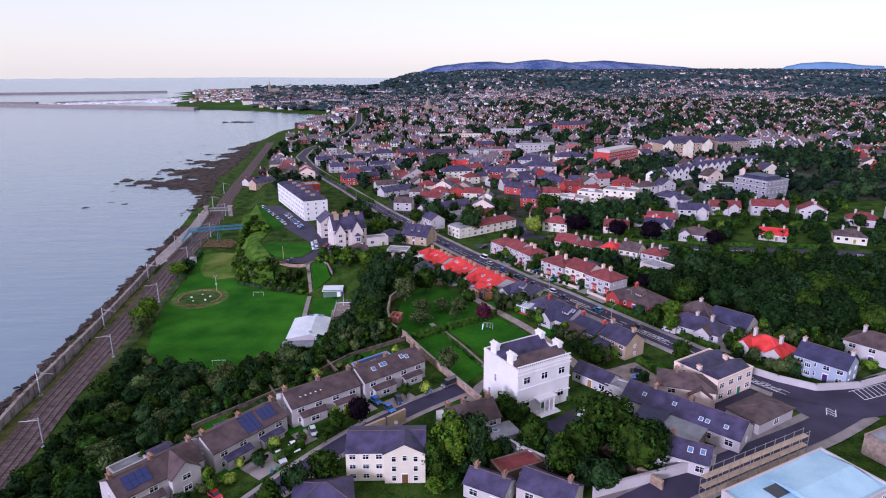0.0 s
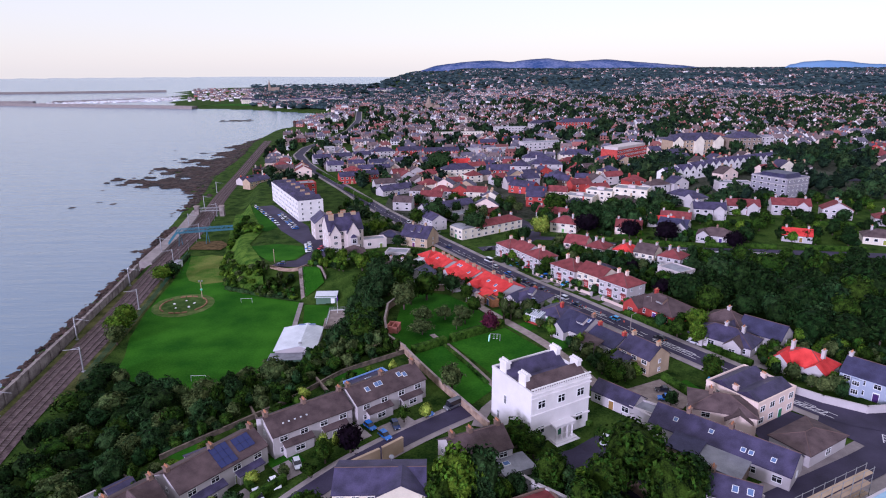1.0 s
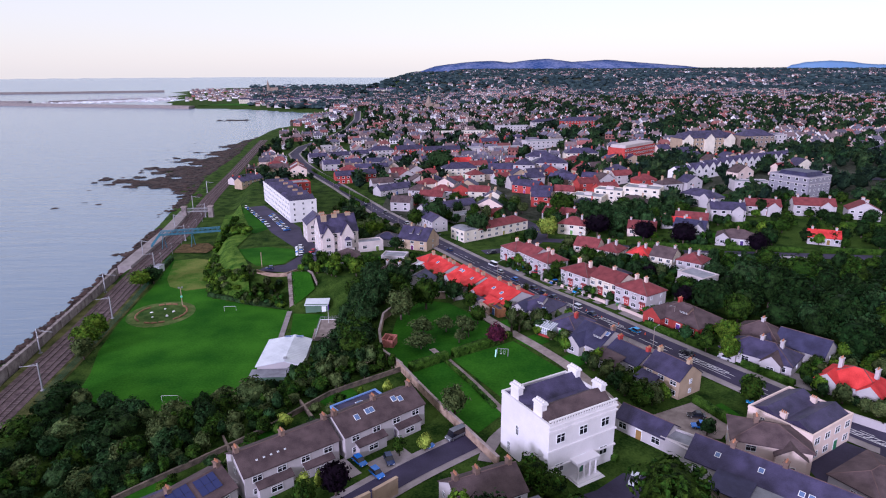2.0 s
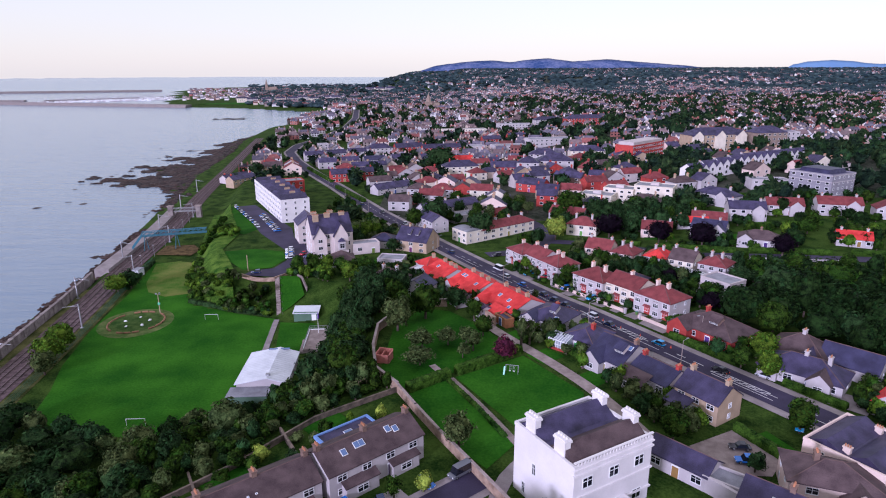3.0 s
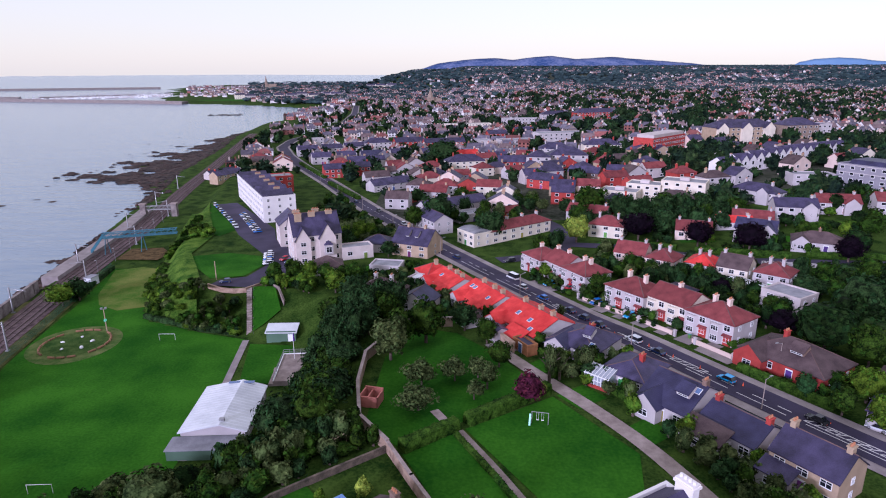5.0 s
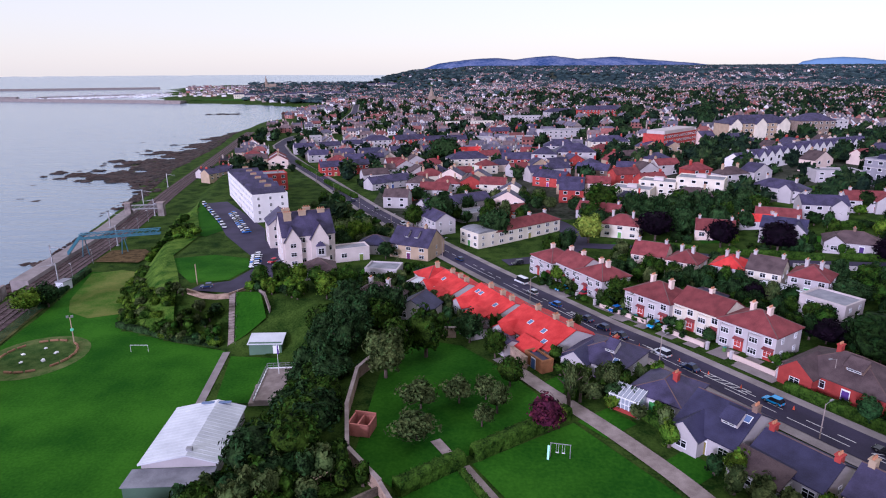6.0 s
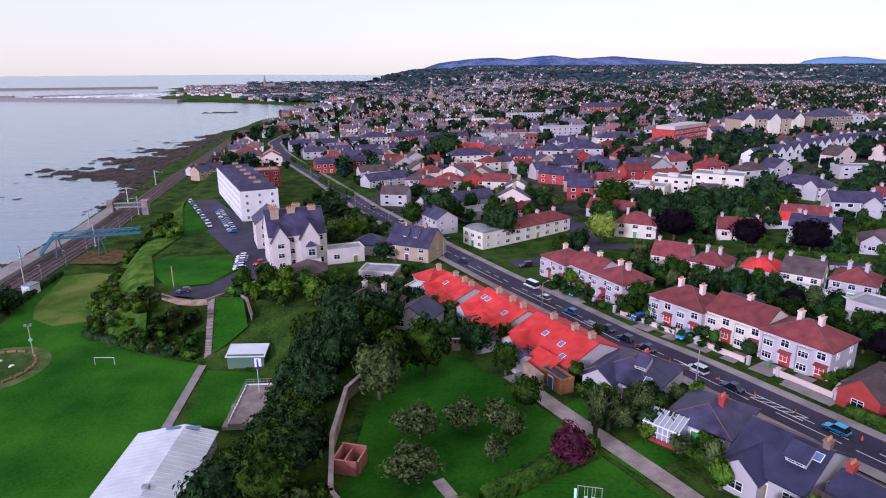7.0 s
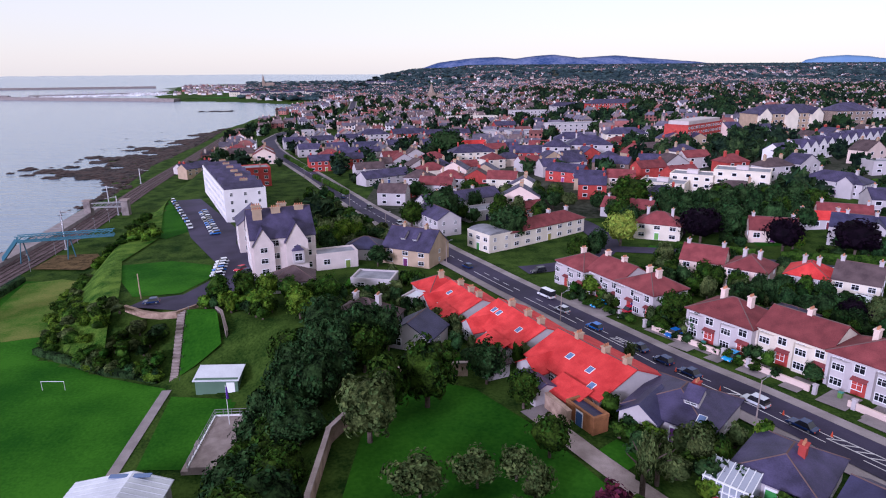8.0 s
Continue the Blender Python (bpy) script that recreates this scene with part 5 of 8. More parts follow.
# second line of houses
for q in ((49.6, 232.2, -32, 8.2, 9, 5.0, "pink", "maroon", "gable"), (55.6, 225.2, -40, 7.4, 9, 5.0, "pink", "maroon", "hip"), (63.7, 219.7, -38, 7.0, 9, 5.0, "white", "red", "hip"), (69.8, 215.4, -40, 7.2, 9, 5.0, "cream", "brown", "gable"),
          (76.4, 209.6, -42, 7.6, 9, 5.0, "white", "maroon", "hip"), (50.4, 288.1, -33, 14.3, 9, 3.4, "white", "maroon", "gable"), (51.3, 264.5, -27, 11.0, 9, 5.0, "cream", "maroon", "hip"), (75.2, 255.9, -20, 10.3, 9, 3.4, "pink", "maroon", "gable"),
          (97.0, 264.0, -24, 12.0, 8, 3.2, "pink", "maroon", "gable")):
    house(*q[:9], 34, 2 if q[5] > 4 else 1, 3, (-.9, .9), label="semi-detached house with red-brown tiled roof" if q[5] > 4 else "low house with a long red-brown roof", side=2, stack="white", group="semi-detached pairs")
wd = house(90.5, 248.0, -34, 11, 9, 5.0, "white", "navy", "gable", 34, 2, 3, (-.5, .6), label="white house with dark slate roof and a front gable", side=2, stack="white")
gable_front(wd, 3.4, -6.5, 4.6, 6, 5.0, 2.6, "white", "navy")
we = house(103, 238.0, -26, 13, 9, 3.2, "white", "brown", "hip", 32, 1, 4, (0,), label="white bungalow with long brown roof", side=1)
gable_front(we, -4.5, -6.2, 4.5, 6, 3.2, 2.2, "white", "brown")
# corner shop row and the white house opposite
crn = house(8.0, 259.6, -55, 8.6, 8.6, 5.0, "cream", "lead", "flat", 10, 2, 3, (), label="cream corner building with a curved grey roof", name="building", category="building", side=2)
vault = [(4.3 * math.cos(a), 5.1 + 1.2 * math.sin(a)) for a in np.linspace(0, math.pi, 9)]
part("vault_roof", Build().extrude_x(vault, -4.3, 4.3).mesh("vault_roof", ROOF["lead"]), crn)
house(21.6, 268.6, 37, 26.5, 8.5, 5.0, "cream", "maroon", "hip", 30, 2, 7, (-.9, -.3, .3, .9), label="long cream two-storey row with red-brown roof", side=2, stack="white")
house(-5.0, 277.2, -62.5, 14.2, 8.5, 5.6, "white", "slate", "gable", 32, 2, 5, (), label="white two-storey house with slate roof", side=2, stack="white")
house(1.5, 306.0, 33, 28, 9, 4.0, "white", "slate", "gable", 34, 1, 6, (-.6, -.1, .4), label="long white range with slate roof", side=1, stack="white")
house(7.5, 292.0, 30, 13, 9, 3.4, "white", "lead", "flat", 10, 1, 3, (), label="low white flat-roofed building", side=1)
house(22.5, 296.0, 30, 8, 6, 3.2, "brick", "maroon", "gable", 32, 1, 2, (), label="low brick outbuilding with red roof", side=1)

# ---- the gabled grey house above the car park ----
GH = 9.6
go = house(-39.3, 244.6, 22, 13.5, 13, GH, "ashlar", "slate", "gable", 42, 3, 4, (), label="tall grey Victorian house with steep slate gables and big chimneys", name="house", side=3, back=2, k=(1, .92, .86))
big = Build().box(-.95, -.4, -3.6, .95, .4, 1.2).box(-1.1, -.5, 1.2, 1.1, .5, 1.4)
for i in range(4):
    big.tube((-.7 + i * .47, 0, 1.4), (-.7 + i * .47, 0, 1.9), .15, .12, 7, 1)
big = big.mesh("chimney", [WALL["tan"], pot_clay])
for cx, cy, ca in ((-4.6, -2.2, 0), (-4.4, 2.6, 0), (1.2, 3.2, 0), (4.4, -.6, 0), (-.6, -1.0, 0)):
    part("chimney", big, go, pose(cx, cy, GH + 5.0, 0, 0, ca))
gable_front(go, 2.6, -8.0, 4.6, 8, 8.6, 4.6, "ashlar", "slate"), gable_front(go, -4.2, -7.4, 4.2, 7, 8.2, 4.0, "ashlar", "slate")
oriel = part("oriel", Build().box(1.4, -9.0, 3.2, 3.8, -8, 6.4).mesh("oriel", WALL["white"]), go)
part("oriel_roof", Build().add([(1.3, -9.1, 6.4), (3.9, -9.1, 6.4), (3.9, -8, 6.4), (1.3, -8, 6.4), (2.6, -8.0, 7.8)], [(0, 1, 4), (1, 2, 4), (3, 0, 4), (2, 3, 4), (3, 2, 1, 0)]).mesh("oriel_roof", ROOF["slate"]), oriel)
add_window(go, pose(2.6, -9.0, 4.8), 1.6, 1.9)
house(-50.0, 261.4, 22, 8.4, 12, 8.6, "ashlar", "slate", "cross", 44, 3, 2, (), label="gabled grey Victorian wing with slate roof", side=2)
house(-27.4, 244.8, 22, 9.2, 6, 4.2, "ashlar", "lead", "flat", 10, 1, 2, (), label="low grey rendered service wing", side=1)
house(-32.8, 228.6, 12, 8.1, 8, 2.9, "white", "brown", "hip", 34, 1, 3, (), label="small cottage with a brown pyramid roof", side=1)
tn2 = house(-9.6, 249.0, -26, 12.0, 12, 4.8, "tan", "slate", "gable", 38, 2, 3, (-.5, .5), label="tan gabled house with slate roof and two chimneys", side=1, stack="tan")
dormer(tn2, front_slope(4.8, 12, 38, -1.5, .4), 1.1, .9), dormer(tn2, front_slope(4.8, 12, 38, 1.5, .4), 1.1, .9)
house(-21.4, 252.5, -8, 9.2, 8, 3.4, "white", "navy", "hip", 32, 1, 2, (), label="low white building with blue-grey slate roof", side=1)
house(-16.8, 229, -10, 8.1, 7, 2.8, "white", "lead", "flat", 10, 1, 2, (), label="white extension with flat roof", side=0)
house(-15.7, 205.6, -20, 10.2, 9, 2.9, "white", "brown", "hip", 36, 1, 3, (-.6, .8), label="white bungalow with brown and slate roof", side=1, stack="white")
house(-7, 198.6, -24, 7.1, 8, 2.9, "white", "navy", "cross", 36, 1, 2, (), label="small white house with blue-grey slate roof", side=1)
house(-5.5, 214.5, -30, 9.1, 5, 2.6, "white", "zinc", "flat", 10, 1, 2, (), label="low extension with pale metal roof", name="extension_building", category="building", side=0)

# the long white terrace facing the sea
wt = house(-73.8, 315.4, -63.4, 57, 14.4, 11.6, "stucco", "slate", "flat", 10, 4, 18, (), label="long white four-storey terrace with slate valley roofs", name="terrace", side=3, back=0)
for k in range(6):
    part("roof_ridge", Build().add([(-4.6, -6.8, 0), (4.6, -6.8, 0), (0, -6.8, 2.4), (-4.6, 6.8, 0), (4.6, 6.8, 0), (0, 6.8, 2.4)],
         [(0, 1, 2), (3, 5, 4), (1, 4, 5, 2), (0, 2, 5, 3), (0, 3, 4, 1)]).mesh("roof_ridge", ROOF["slate"]), wt, pose(-23.8 + k * 9.5, 0, 11.7))
    part("chimney", chimney_mesh(2.6, .9, 1.6, 5, WALL["tan"]), wt, pose(-28.3 + k * 9.5, 1.5, 12.2, 0, 0, 90))
house(-79.5, 353.5, 24, 14.8, 11, 9, "brick", "lead", "flat", 10, 3, 4, (-.6, .6), label="red brick three-storey block with flat roof", name="building", side=3, category="building")
house(-116.6, 453.8, 20, 12.3, 10, 5.2, "white", "maroon", "hip", 34, 2, 3, (-.8, .8), label="white house with pinkish red roof near the sea", side=2)

old_brick = tone("faded_brick", (0.55, 0.20, 0.16), k=0.7, scale=0.6, fine=10, bump=0.12, courses=2.2)
# hall and sheds by the playing field
hl = thing("hall", -41.3, 172.4, lift(-43, 173.5), 3, "long clubhouse hall with pale sheet-metal roof", "hall", size=(1.06, .9, .78))
part("wall", Build().box(-5.1, -8.6, -1, 5.1, 8.6, 3.2).add([(-5.1, -8.6, 3.2), (5.1, -8.6, 3.2), (1.2, -8.6, 4.8), (-5.1, 8.6, 3.2), (5.1, 8.6, 3.2), (1.2, 8.6, 4.8)], [(0, 1, 2), (3, 5, 4), (1, 4, 5, 2), (0, 2, 5, 3)]).mesh("wall", WALL["white"]), hl)
hr_ = [(-5.5, 3.15), (1.2, 4.85), (5.5, 3.1), (5.5, 3.3), (1.2, 5.1), (-5.5, 3.4)]
part("roof", Build().add([(p, -8.9, q) for p, q in hr_] + [(p, 8.9, q) for p, q in hr_], [(i, (i + 1) % 6, 6 + (i + 1) % 6, 6 + i) for i in range(6)] + [(5, 4, 3, 2, 1, 0), (6, 7, 8, 9, 10, 11)]).mesh("roof", ROOF["zinc"]), hl)
seams = Build()
for i in range(18):
    yy = -8.6 + i * 1.01
    seams.tube((-5.5, yy, 3.42), (1.2, yy, 5.12), .04, n=4).tube((1.2, yy, 5.12), (5.5, yy, 3.32), .04, n=4)
part("roof_seams", seams.mesh("roof_seams", ROOF["zinc"]), hl)
part("roof_light", Build().box(-1.2, 7.6, 4.9, 3.4, 8.4, 5.0).mesh("roof_light", sky_pane), hl)
part("vent", Build().box(.9, -7.6, 4.9, 1.7, -6.9, 5.6).mesh("vent", steel), hl)
lt = part("annexe", Build().box(-6.0, -13.4, -1, 5.1, -8.65, 2.4).mesh("annexe", WALL["green"]), hl)
part("annexe_roof", Build().box(-6.2, -13.6, 2.4, 5.3, -8.95, 2.55).mesh("annexe_roof", ROOF["lead"]), lt)
for i in range(4):
    add_window(hl, pose(-5.1, -6 + i * 4, 1.8, 0, 0, -90), 1.6, 1.0), add_window(hl, pose(5.1, -6 + i * 4, 1.8, 0, 0, 90), 1.6, 1.0)
gs = thing("changing_room", -39.8, 207.2, 6.1, 2, "green clad changing room with pale metal roof", "shed", size=(1, .62, 1))
part("wall", Build().box(-3.4, -3, -2.5, 3.4, 3, 2.6).mesh("wall", WALL["green"]), gs)
part("roof", Build().extrude_x([(-3.4, 2.3), (3.3, 3.1), (3.3, 3.25), (-3.4, 2.45)], -3.7, 3.7).mesh("roof", ROOF["zinc"]), gs)
part("door", Build().box(1.6, -3.08, -.2, 2.9, -2.9, 2.0).mesh("door", frame_white), gs)
tr = thing("viewing_terrace", -33.6, 191.4, lift(-37, 191.4), 4, "raised tan terrace with pale steel railings above the field", "terrace")
part("deck", Build().box(-3.0, -6.2, -1, 3.0, 6.2, 1.1).box(-4.0, -6.2, -1, -3.0, -.6, .55).box(-4.0, -.6, -1, -3.0, .4, .85).mesh("deck", gravel_m), tr)
part("parapet", Build().box(-3.1, -6.3, 1.1, -2.9, 6.3, 1.3).box(-3.1, 6.1, 1.1, 3.1, 6.3, 1.3).mesh("parapet", frame_white), tr)
for i in range(11):
    part("rail_post", Build().tube((-3.0, -6.2 + i * 1.24, 1.3), (-3.0, -6.2 + i * 1.24, 2.2), .05, n=5).mesh("rail_post", steel), tr)
for i in range(1, 6):
    part("rail_post", Build().tube((-3.0 + i * 1.2, 6.2, 1.3), (-3.0 + i * 1.2, 6.2, 2.2), .05, n=5).mesh("rail_post", steel), tr)
for zz in (1.75, 2.2):
    part("rail_tube", Build().tube((-3, -6.2, zz), (-3, 6.2, zz), .05, n=5).tube((-3, 6.2, zz), (3, 6.2, zz), .05, n=5).mesh("rail_tube", steel), tr)
bs = thing("garden_shelter", -12.6, 156.3, lift(-12.2, 154), -14, "roofless red brick garden shelter against a wall", "shelter", size=(.66, .72, .74))
part("brick_wall", Build().box(-2.2, -2, -1, 2.2, -1.7, 2.4).box(-2.2, -2, -1, -1.9, 2, 2.6).box(1.9, -2, -1, 2.2, 2, 2.4).box(-2.2, 1.7, -1, 2.2, 2, 2.8).box(-.4, -1.7, -1, -.1, 1.7, 2.3).mesh("brick_wall", old_brick), bs)

# roofs at the foot of the villa's grounds
house(17.3, 82.8, -32, 9.1, 7, 3.2, "grey", "slate", "gable", 32, 1, 2, (.8,), label="low dark slate-roofed mews house", side=1)
house(7.8, 83.9, -30, 7.1, 6, 3.2, "white", "slate", "gable", 32, 1, 2, (-.8, .8), label="small white mews house with slate roof", side=1)
house(12.8, 89.7, 25, 8.1, 5, 2.4, "brown", "maroon", "flat", 10, 1, 1, (), False, label="low flat-roofed brown garage", name="garage", category="garage", side=0)
wall_run("garden_wall", [(36, 84.8), (31, 92), (27, 99)], 1.8, .35, old_wall, "stone wall under ivy beside a drive")

# ---- garden walls, hedges and trees ----
wall_run("garden_wall", [(-9.1, 143.7), (-13.6, 150), (-15.2, 160), (-15.3, 171), (-8, 187), (0, 187)], 1.9, .4, old_wall, "old stone garden wall with pale coping", cap=gravel_m)
wall_run("garden_wall", [(-9.1, 143.7), (-5.5, 136.5), (-1.4, 128.7), (3, 121), (8, 112)], 1.7, .35, old_wall, "stone wall between gardens", cap=gravel_m)
wall_run("garden_wall", [(9.3, 178), (11, 174)], 2.0, .45, old_wall, "rendered end of a garden wall")
wall_run("garden_wall", [(9.6, 99), (14, 94), (19, 90)], 2.2, .4, WALL["white"], "white rendered garden wall")
wall_run("garden_wall", [(-14.8, 99.0), (-10.9, 102.1)], 2.8, .4, WALL["tan"], "tall tan rendered garden wall")
wall_run("garden_wall", [(-10.2, 102.7), (-7.3, 105.4)], 2.8, .4, WALL["tan"], "tall tan rendered garden wall")
wall_run("boundary_wall", [(24.5, 83.0), (36, 87.2), (47.3, 91.4)], 2.0, .4, WALL["white"], "white rendered street wall")
wall_run("boundary_wall", [(33, 119), (38, 112), (46, 105)], 2.4, .4, WALL["white"], "white rendered yard wall")
wall_run("boundary_wall", [(69, 126), (74, 121), (80, 117), (90, 118), (100, 122)], 1.6, .35, WALL["white"], "curved white rendered wall at a street corner")
wall_run("boundary_wall", [(30, 203), (36, 193)], .75, .25, WALL["pink"], "low rendered front garden wall")
wall_run("boundary_wall", [(38, 189.5), (42.5, 182)], .75, .25, WALL["pink"], "low rendered front garden wall")
wall_run("boundary_wall", [(45, 178), (49, 171), (52, 174)], .75, .25, WALL["pink"], "low rendered front garden wall")
wall_run("boundary_wall", [(-60, 216), (-50, 214), (-45, 218.5)], .5, .3, old_wall, "low stone wall round a car park")
wall_run("boundary_wall", [(-39.9, 210.2), (-43.2, 214.3)], .7, .3, gravel_m, "pale low wall beside a lawn")
for a_, b_ in (((-50, 107), (-31, 97 + 26)), ((-31, 123), (-22, 134)), ((-22, 134), (-9.1, 143.7)), ((-30, 108), (-38, 121)), ((-18.5, 117), (-27, 131)), ((-44, 94), (-54, 102))):
    wall_run("garden_wall", [a_, b_], .9, .25, dark_stone, "low dark stone wall between back gardens")
hedge([(-7.2, 143.7), (0.3, 149.3)], 1.8, 1.8)
hedge([(1.8, 150.2), (14.9, 159.6)], 1.8, 1.8)
hedge([(0.2, 147.5), (5.0, 138), (9.0, 129)], .8, .6, label="low clipped edging hedge")
hedge([(46.2, 131), (50.0, 122.4)], 1.4, 1.5)
hedge([(48.5, 167), (53, 160), (57, 154)], 1.2, 1.4)
hedge([(33, 240), (46, 228)], 1.6, 2.0)
hedge([(62, 146), (68, 137)], 1.2, 1.2)
hedge([(16, 164), (19.5, 167)], .9, 1.3)
hedge([(25, 160), (29, 152)], .9, 1.3)
hedge([(-29.5, 93.5), (-25.5, 98)], 1.2, 1.6)
hedge([(-33, 100), (-29.3, 95)], .9, 1.2)
hedge([(23, 117), (27, 113)], 1.0, 1.0)
for a_, b_ in (((-58, 372), (-38, 330)), ((-90, 450), (-64, 392))):
    hedge([a_, b_], 2.0, 1.8)

# named trees, by garden
for q in ((30, 97.5, 10, 11, "oak", "round_a"), (24.5, 93, 8, 7, "oak", "round_b"), (33, 89, 10, 9, "oak", "round_c"), (37, 93, 8, 7, "dark", "ragged"), (16.5, 96, 6.5, 6, "oak", "round_b"),
          (20, 88.5, 7, 6, "oak", "ragged"), (26, 84, 6, 5, "dark", "small"), (12.5, 106.5, 5.5, 5.5, "oak", "round_b"), (15, 103.5, 5, 5, "oak", "round_a"), (1.5, 91, 10, 8, "bright", "round_a"),
          (5.5, 92, 10, 7, "dark", "round_c"), (-1, 88.5, 8, 6, "oak", "ragged"), (-19.5, 87, 6, 5.5, "oak", "round_a"), (-23.5, 84, 6, 5, "dark", "round_b"), (-27, 80.5, 6, 5, "oak", "ragged"),
          (-16, 105, 5.5, 4.6, "copper", "round_a"), (-20, 102.5, 4.5, 3.5, "oak", "tall"), (-22, 99, 2.6, 2.6, "oak", "small"), (1.5, 126.5, 6, 5.0, "olive", "round_c"), (-7.5, 114.5, 4, 3.2, "oak", "airy"),
          (-3.5, 116, 3, 2.6, "lime", "small"), (11.5, 156.5, 5.0, 5.0, "plum", "round_b"), (13.2, 157.5, 3.4, 2.4, "lime", "small"), (-5.2, 161.8, 4.6, 7.6, "olive", "airy"), (-5.4, 154.0, 4.4, 8.4, "olive", "airy"),
          (0.2, 163.2, 4.4, 6.2, "olive", "airy"), (4.1, 164.2, 4.2, 5.4, "olive", "airy"), (5.5, 160.5, 5, 4, "olive", "airy"), (8, 168, 5, 4.6, "oak", "round_c"), (3.2, 157.2, 3.6, 4.2, "olive", "airy"),
          (-5, 178.5, 9, 7.5, "oak", "round_b"), (-11, 171, 8, 7.5, "olive", "round_a"), (-9.5, 176, 8, 6, "oak", "ragged"), (2.5, 184.5, 6, 5.5, "dark", "round_c"), (6.5, 178, 5, 4.2, "oak", "round_a"),
          (15.5, 161.5, 8, 3.0, "olive", "airy"), (17.5, 163.5, 6.5, 3.2, "olive", "airy"), (22.5, 166.5, 5, 4.6, "olive", "airy"), (35, 128, 5.5, 4.6, "oak", "round_a"), (38, 130, 4.5, 4, "olive", "round_b"),
          (40.5, 131.5, 3.5, 3, "bright", "small"), (56, 130, 6, 5, "oak", "round_a"), (60, 148, 6, 5.5, "bright", "round_b"), (57, 152.5, 4.5, 4, "oak", "small"), (63, 156, 6, 6, "bright", "round_c"),
          (22.5, 190.5, 3.6, 2.6, "olive", "airy"), (34, 205, 6, 5.5, "oak", "round_a"), (36, 200, 4.5, 4, "dark", "round_b"), (24.5, 222, 4, 3.4, "bright", "small"), (47.5, 196, 4.6, 4, "olive", "round_a"),
          (39.7, 258, 8.5, 9, "lime", "round_a"), (33, 252, 6, 4.4, "dark", "tall"), (31, 248, 6, 4.6, "dark", "tall"), (27, 246, 6, 5.4, "oak", "tall"), (72.5, 245, 8, 8.5, "copper", "round_a"),
          (84.5, 239, 8, 9.5, "copper", "round_b"), (58.5, 256, 9, 10.5, "copper", "round_c"), (61, 203, 4.5, 5, "copper", "round_a"), (64, 183, 4.5, 6.5, "copper", "round_b"), (104, 226, 7, 7, "copper", "round_a"),
          (-97.2, 180.5, 7, 8.0, "bright", "round_a"), (-98.2, 187.5, 7, 8, "bright", "round_b"), (-94.2, 173.5, 6, 6, "olive", "round_a"), (-105.2, 229, 6.5, 7.5, "bright", "round_c"), (-103.2, 233.5, 6.5, 7, "dark", "round_b"),
          (13, 262, 10, 9, "dark", "round_a"), (-3.5, 283, 11, 11, "dark", "round_b"), (-12, 279, 8, 7, "oak", "round_c"), (52, 292, 11, 14, "oak", "round_a"), (60, 284, 9, 8, "dark", "tall"),
          (-2, 440, 15, 20, "dark", "round_b"), (48, 212, 5, 4.6, "dark", "round_a"), (44, 120, 3.4, 2.8, "dark", "small")):
    tree(*q[:4], q[4], q[5])

wood_rng = random.Random(21)
class Taken:
    """Discs of ground that are built on, kept by squares of 24 m."""

    def __init__(self):
        self.squares = {}

    def append(self, disc):
        x, y, r = disc
        for i in range(int((x - r - 12) // 24), int((x + r + 12) // 24) + 1):
            for j in range(int((y - r - 12) // 24), int((y + r + 12) // 24) + 1):
                self.squares.setdefault((i, j), []).append(disc)


blocked = Taken()


def free(x, y, r):
    return all((x - a) ** 2 + (y - b) ** 2 > (r + c) ** 2 for a, b, c in blocked.squares.get((int(x // 24), int(y // 24)), ()))


for ob in list(scene.objects):
    if ob.parent is None and "floors" in ob:
        d = [c for c in ob.children if c.name.startswith("wall")]
        size = d[0].dimensions if d else (8, 8, 5)
        long_, short_ = max(size[0], size[1]), min(size[0], size[1])
        m = ob.matrix_basis
        axis_ = (m.to_3x3() @ Vector((1, 0, 0) if size[0] >= size[1] else (0, 1, 0))).to_2d()
        n_ = max(1, round(long_ / short_))
        for i in range(n_):
            p = m.translation.to_2d() + axis_ * long_ * ((i + .5) / n_ - .5)
            blocked.append((p.x, p.y, short_ * .58))
for disc in ((-41, 168, 7.0), (-41, 177, 7.0), (-41, 160, 6.5), (-39.8, 207, 5), (-45, 195, 9), (-40, 195, 7), (-44, 211, 3.5), (-34.5, 192, 4.5), (-35, 186, 4)):
    blocked.append(disc)
for a_, b_ in list(zip(MAIN, MAIN[1:])) + list(zip(CUL, CUL[1:])) + list(zip(SIDE, SIDE[1:])) + list(zip(UPPER, UPPER[1:])) + list(zip(FORK, FORK[1:])):
    n_ = max(1, int(math.dist(a_, b_) / 5))
    for i in range(n_):
        blocked.append((a_[0] + (b_[0] - a_[0]) * i / n_, a_[1] + (b_[1] - a_[1]) * i / n_, 5.5))


for a_, b_ in zip(LANE, LANE[1:]):
    for i in range(5):
        blocked.append((a_[0] + (b_[0] - a_[0]) * i / 5, a_[1] + (b_[1] - a_[1]) * i / 5, 2.4))


def inside(x, y, poly):
    hit = False
    for (ax, ay), (bx, by) in zip(poly, poly[1:] + poly[:1]):
        if (ay > y) != (by > y) and x < (bx - ax) * (y - ay) / (by - ay) + ax:
            hit = not hit
    return hit


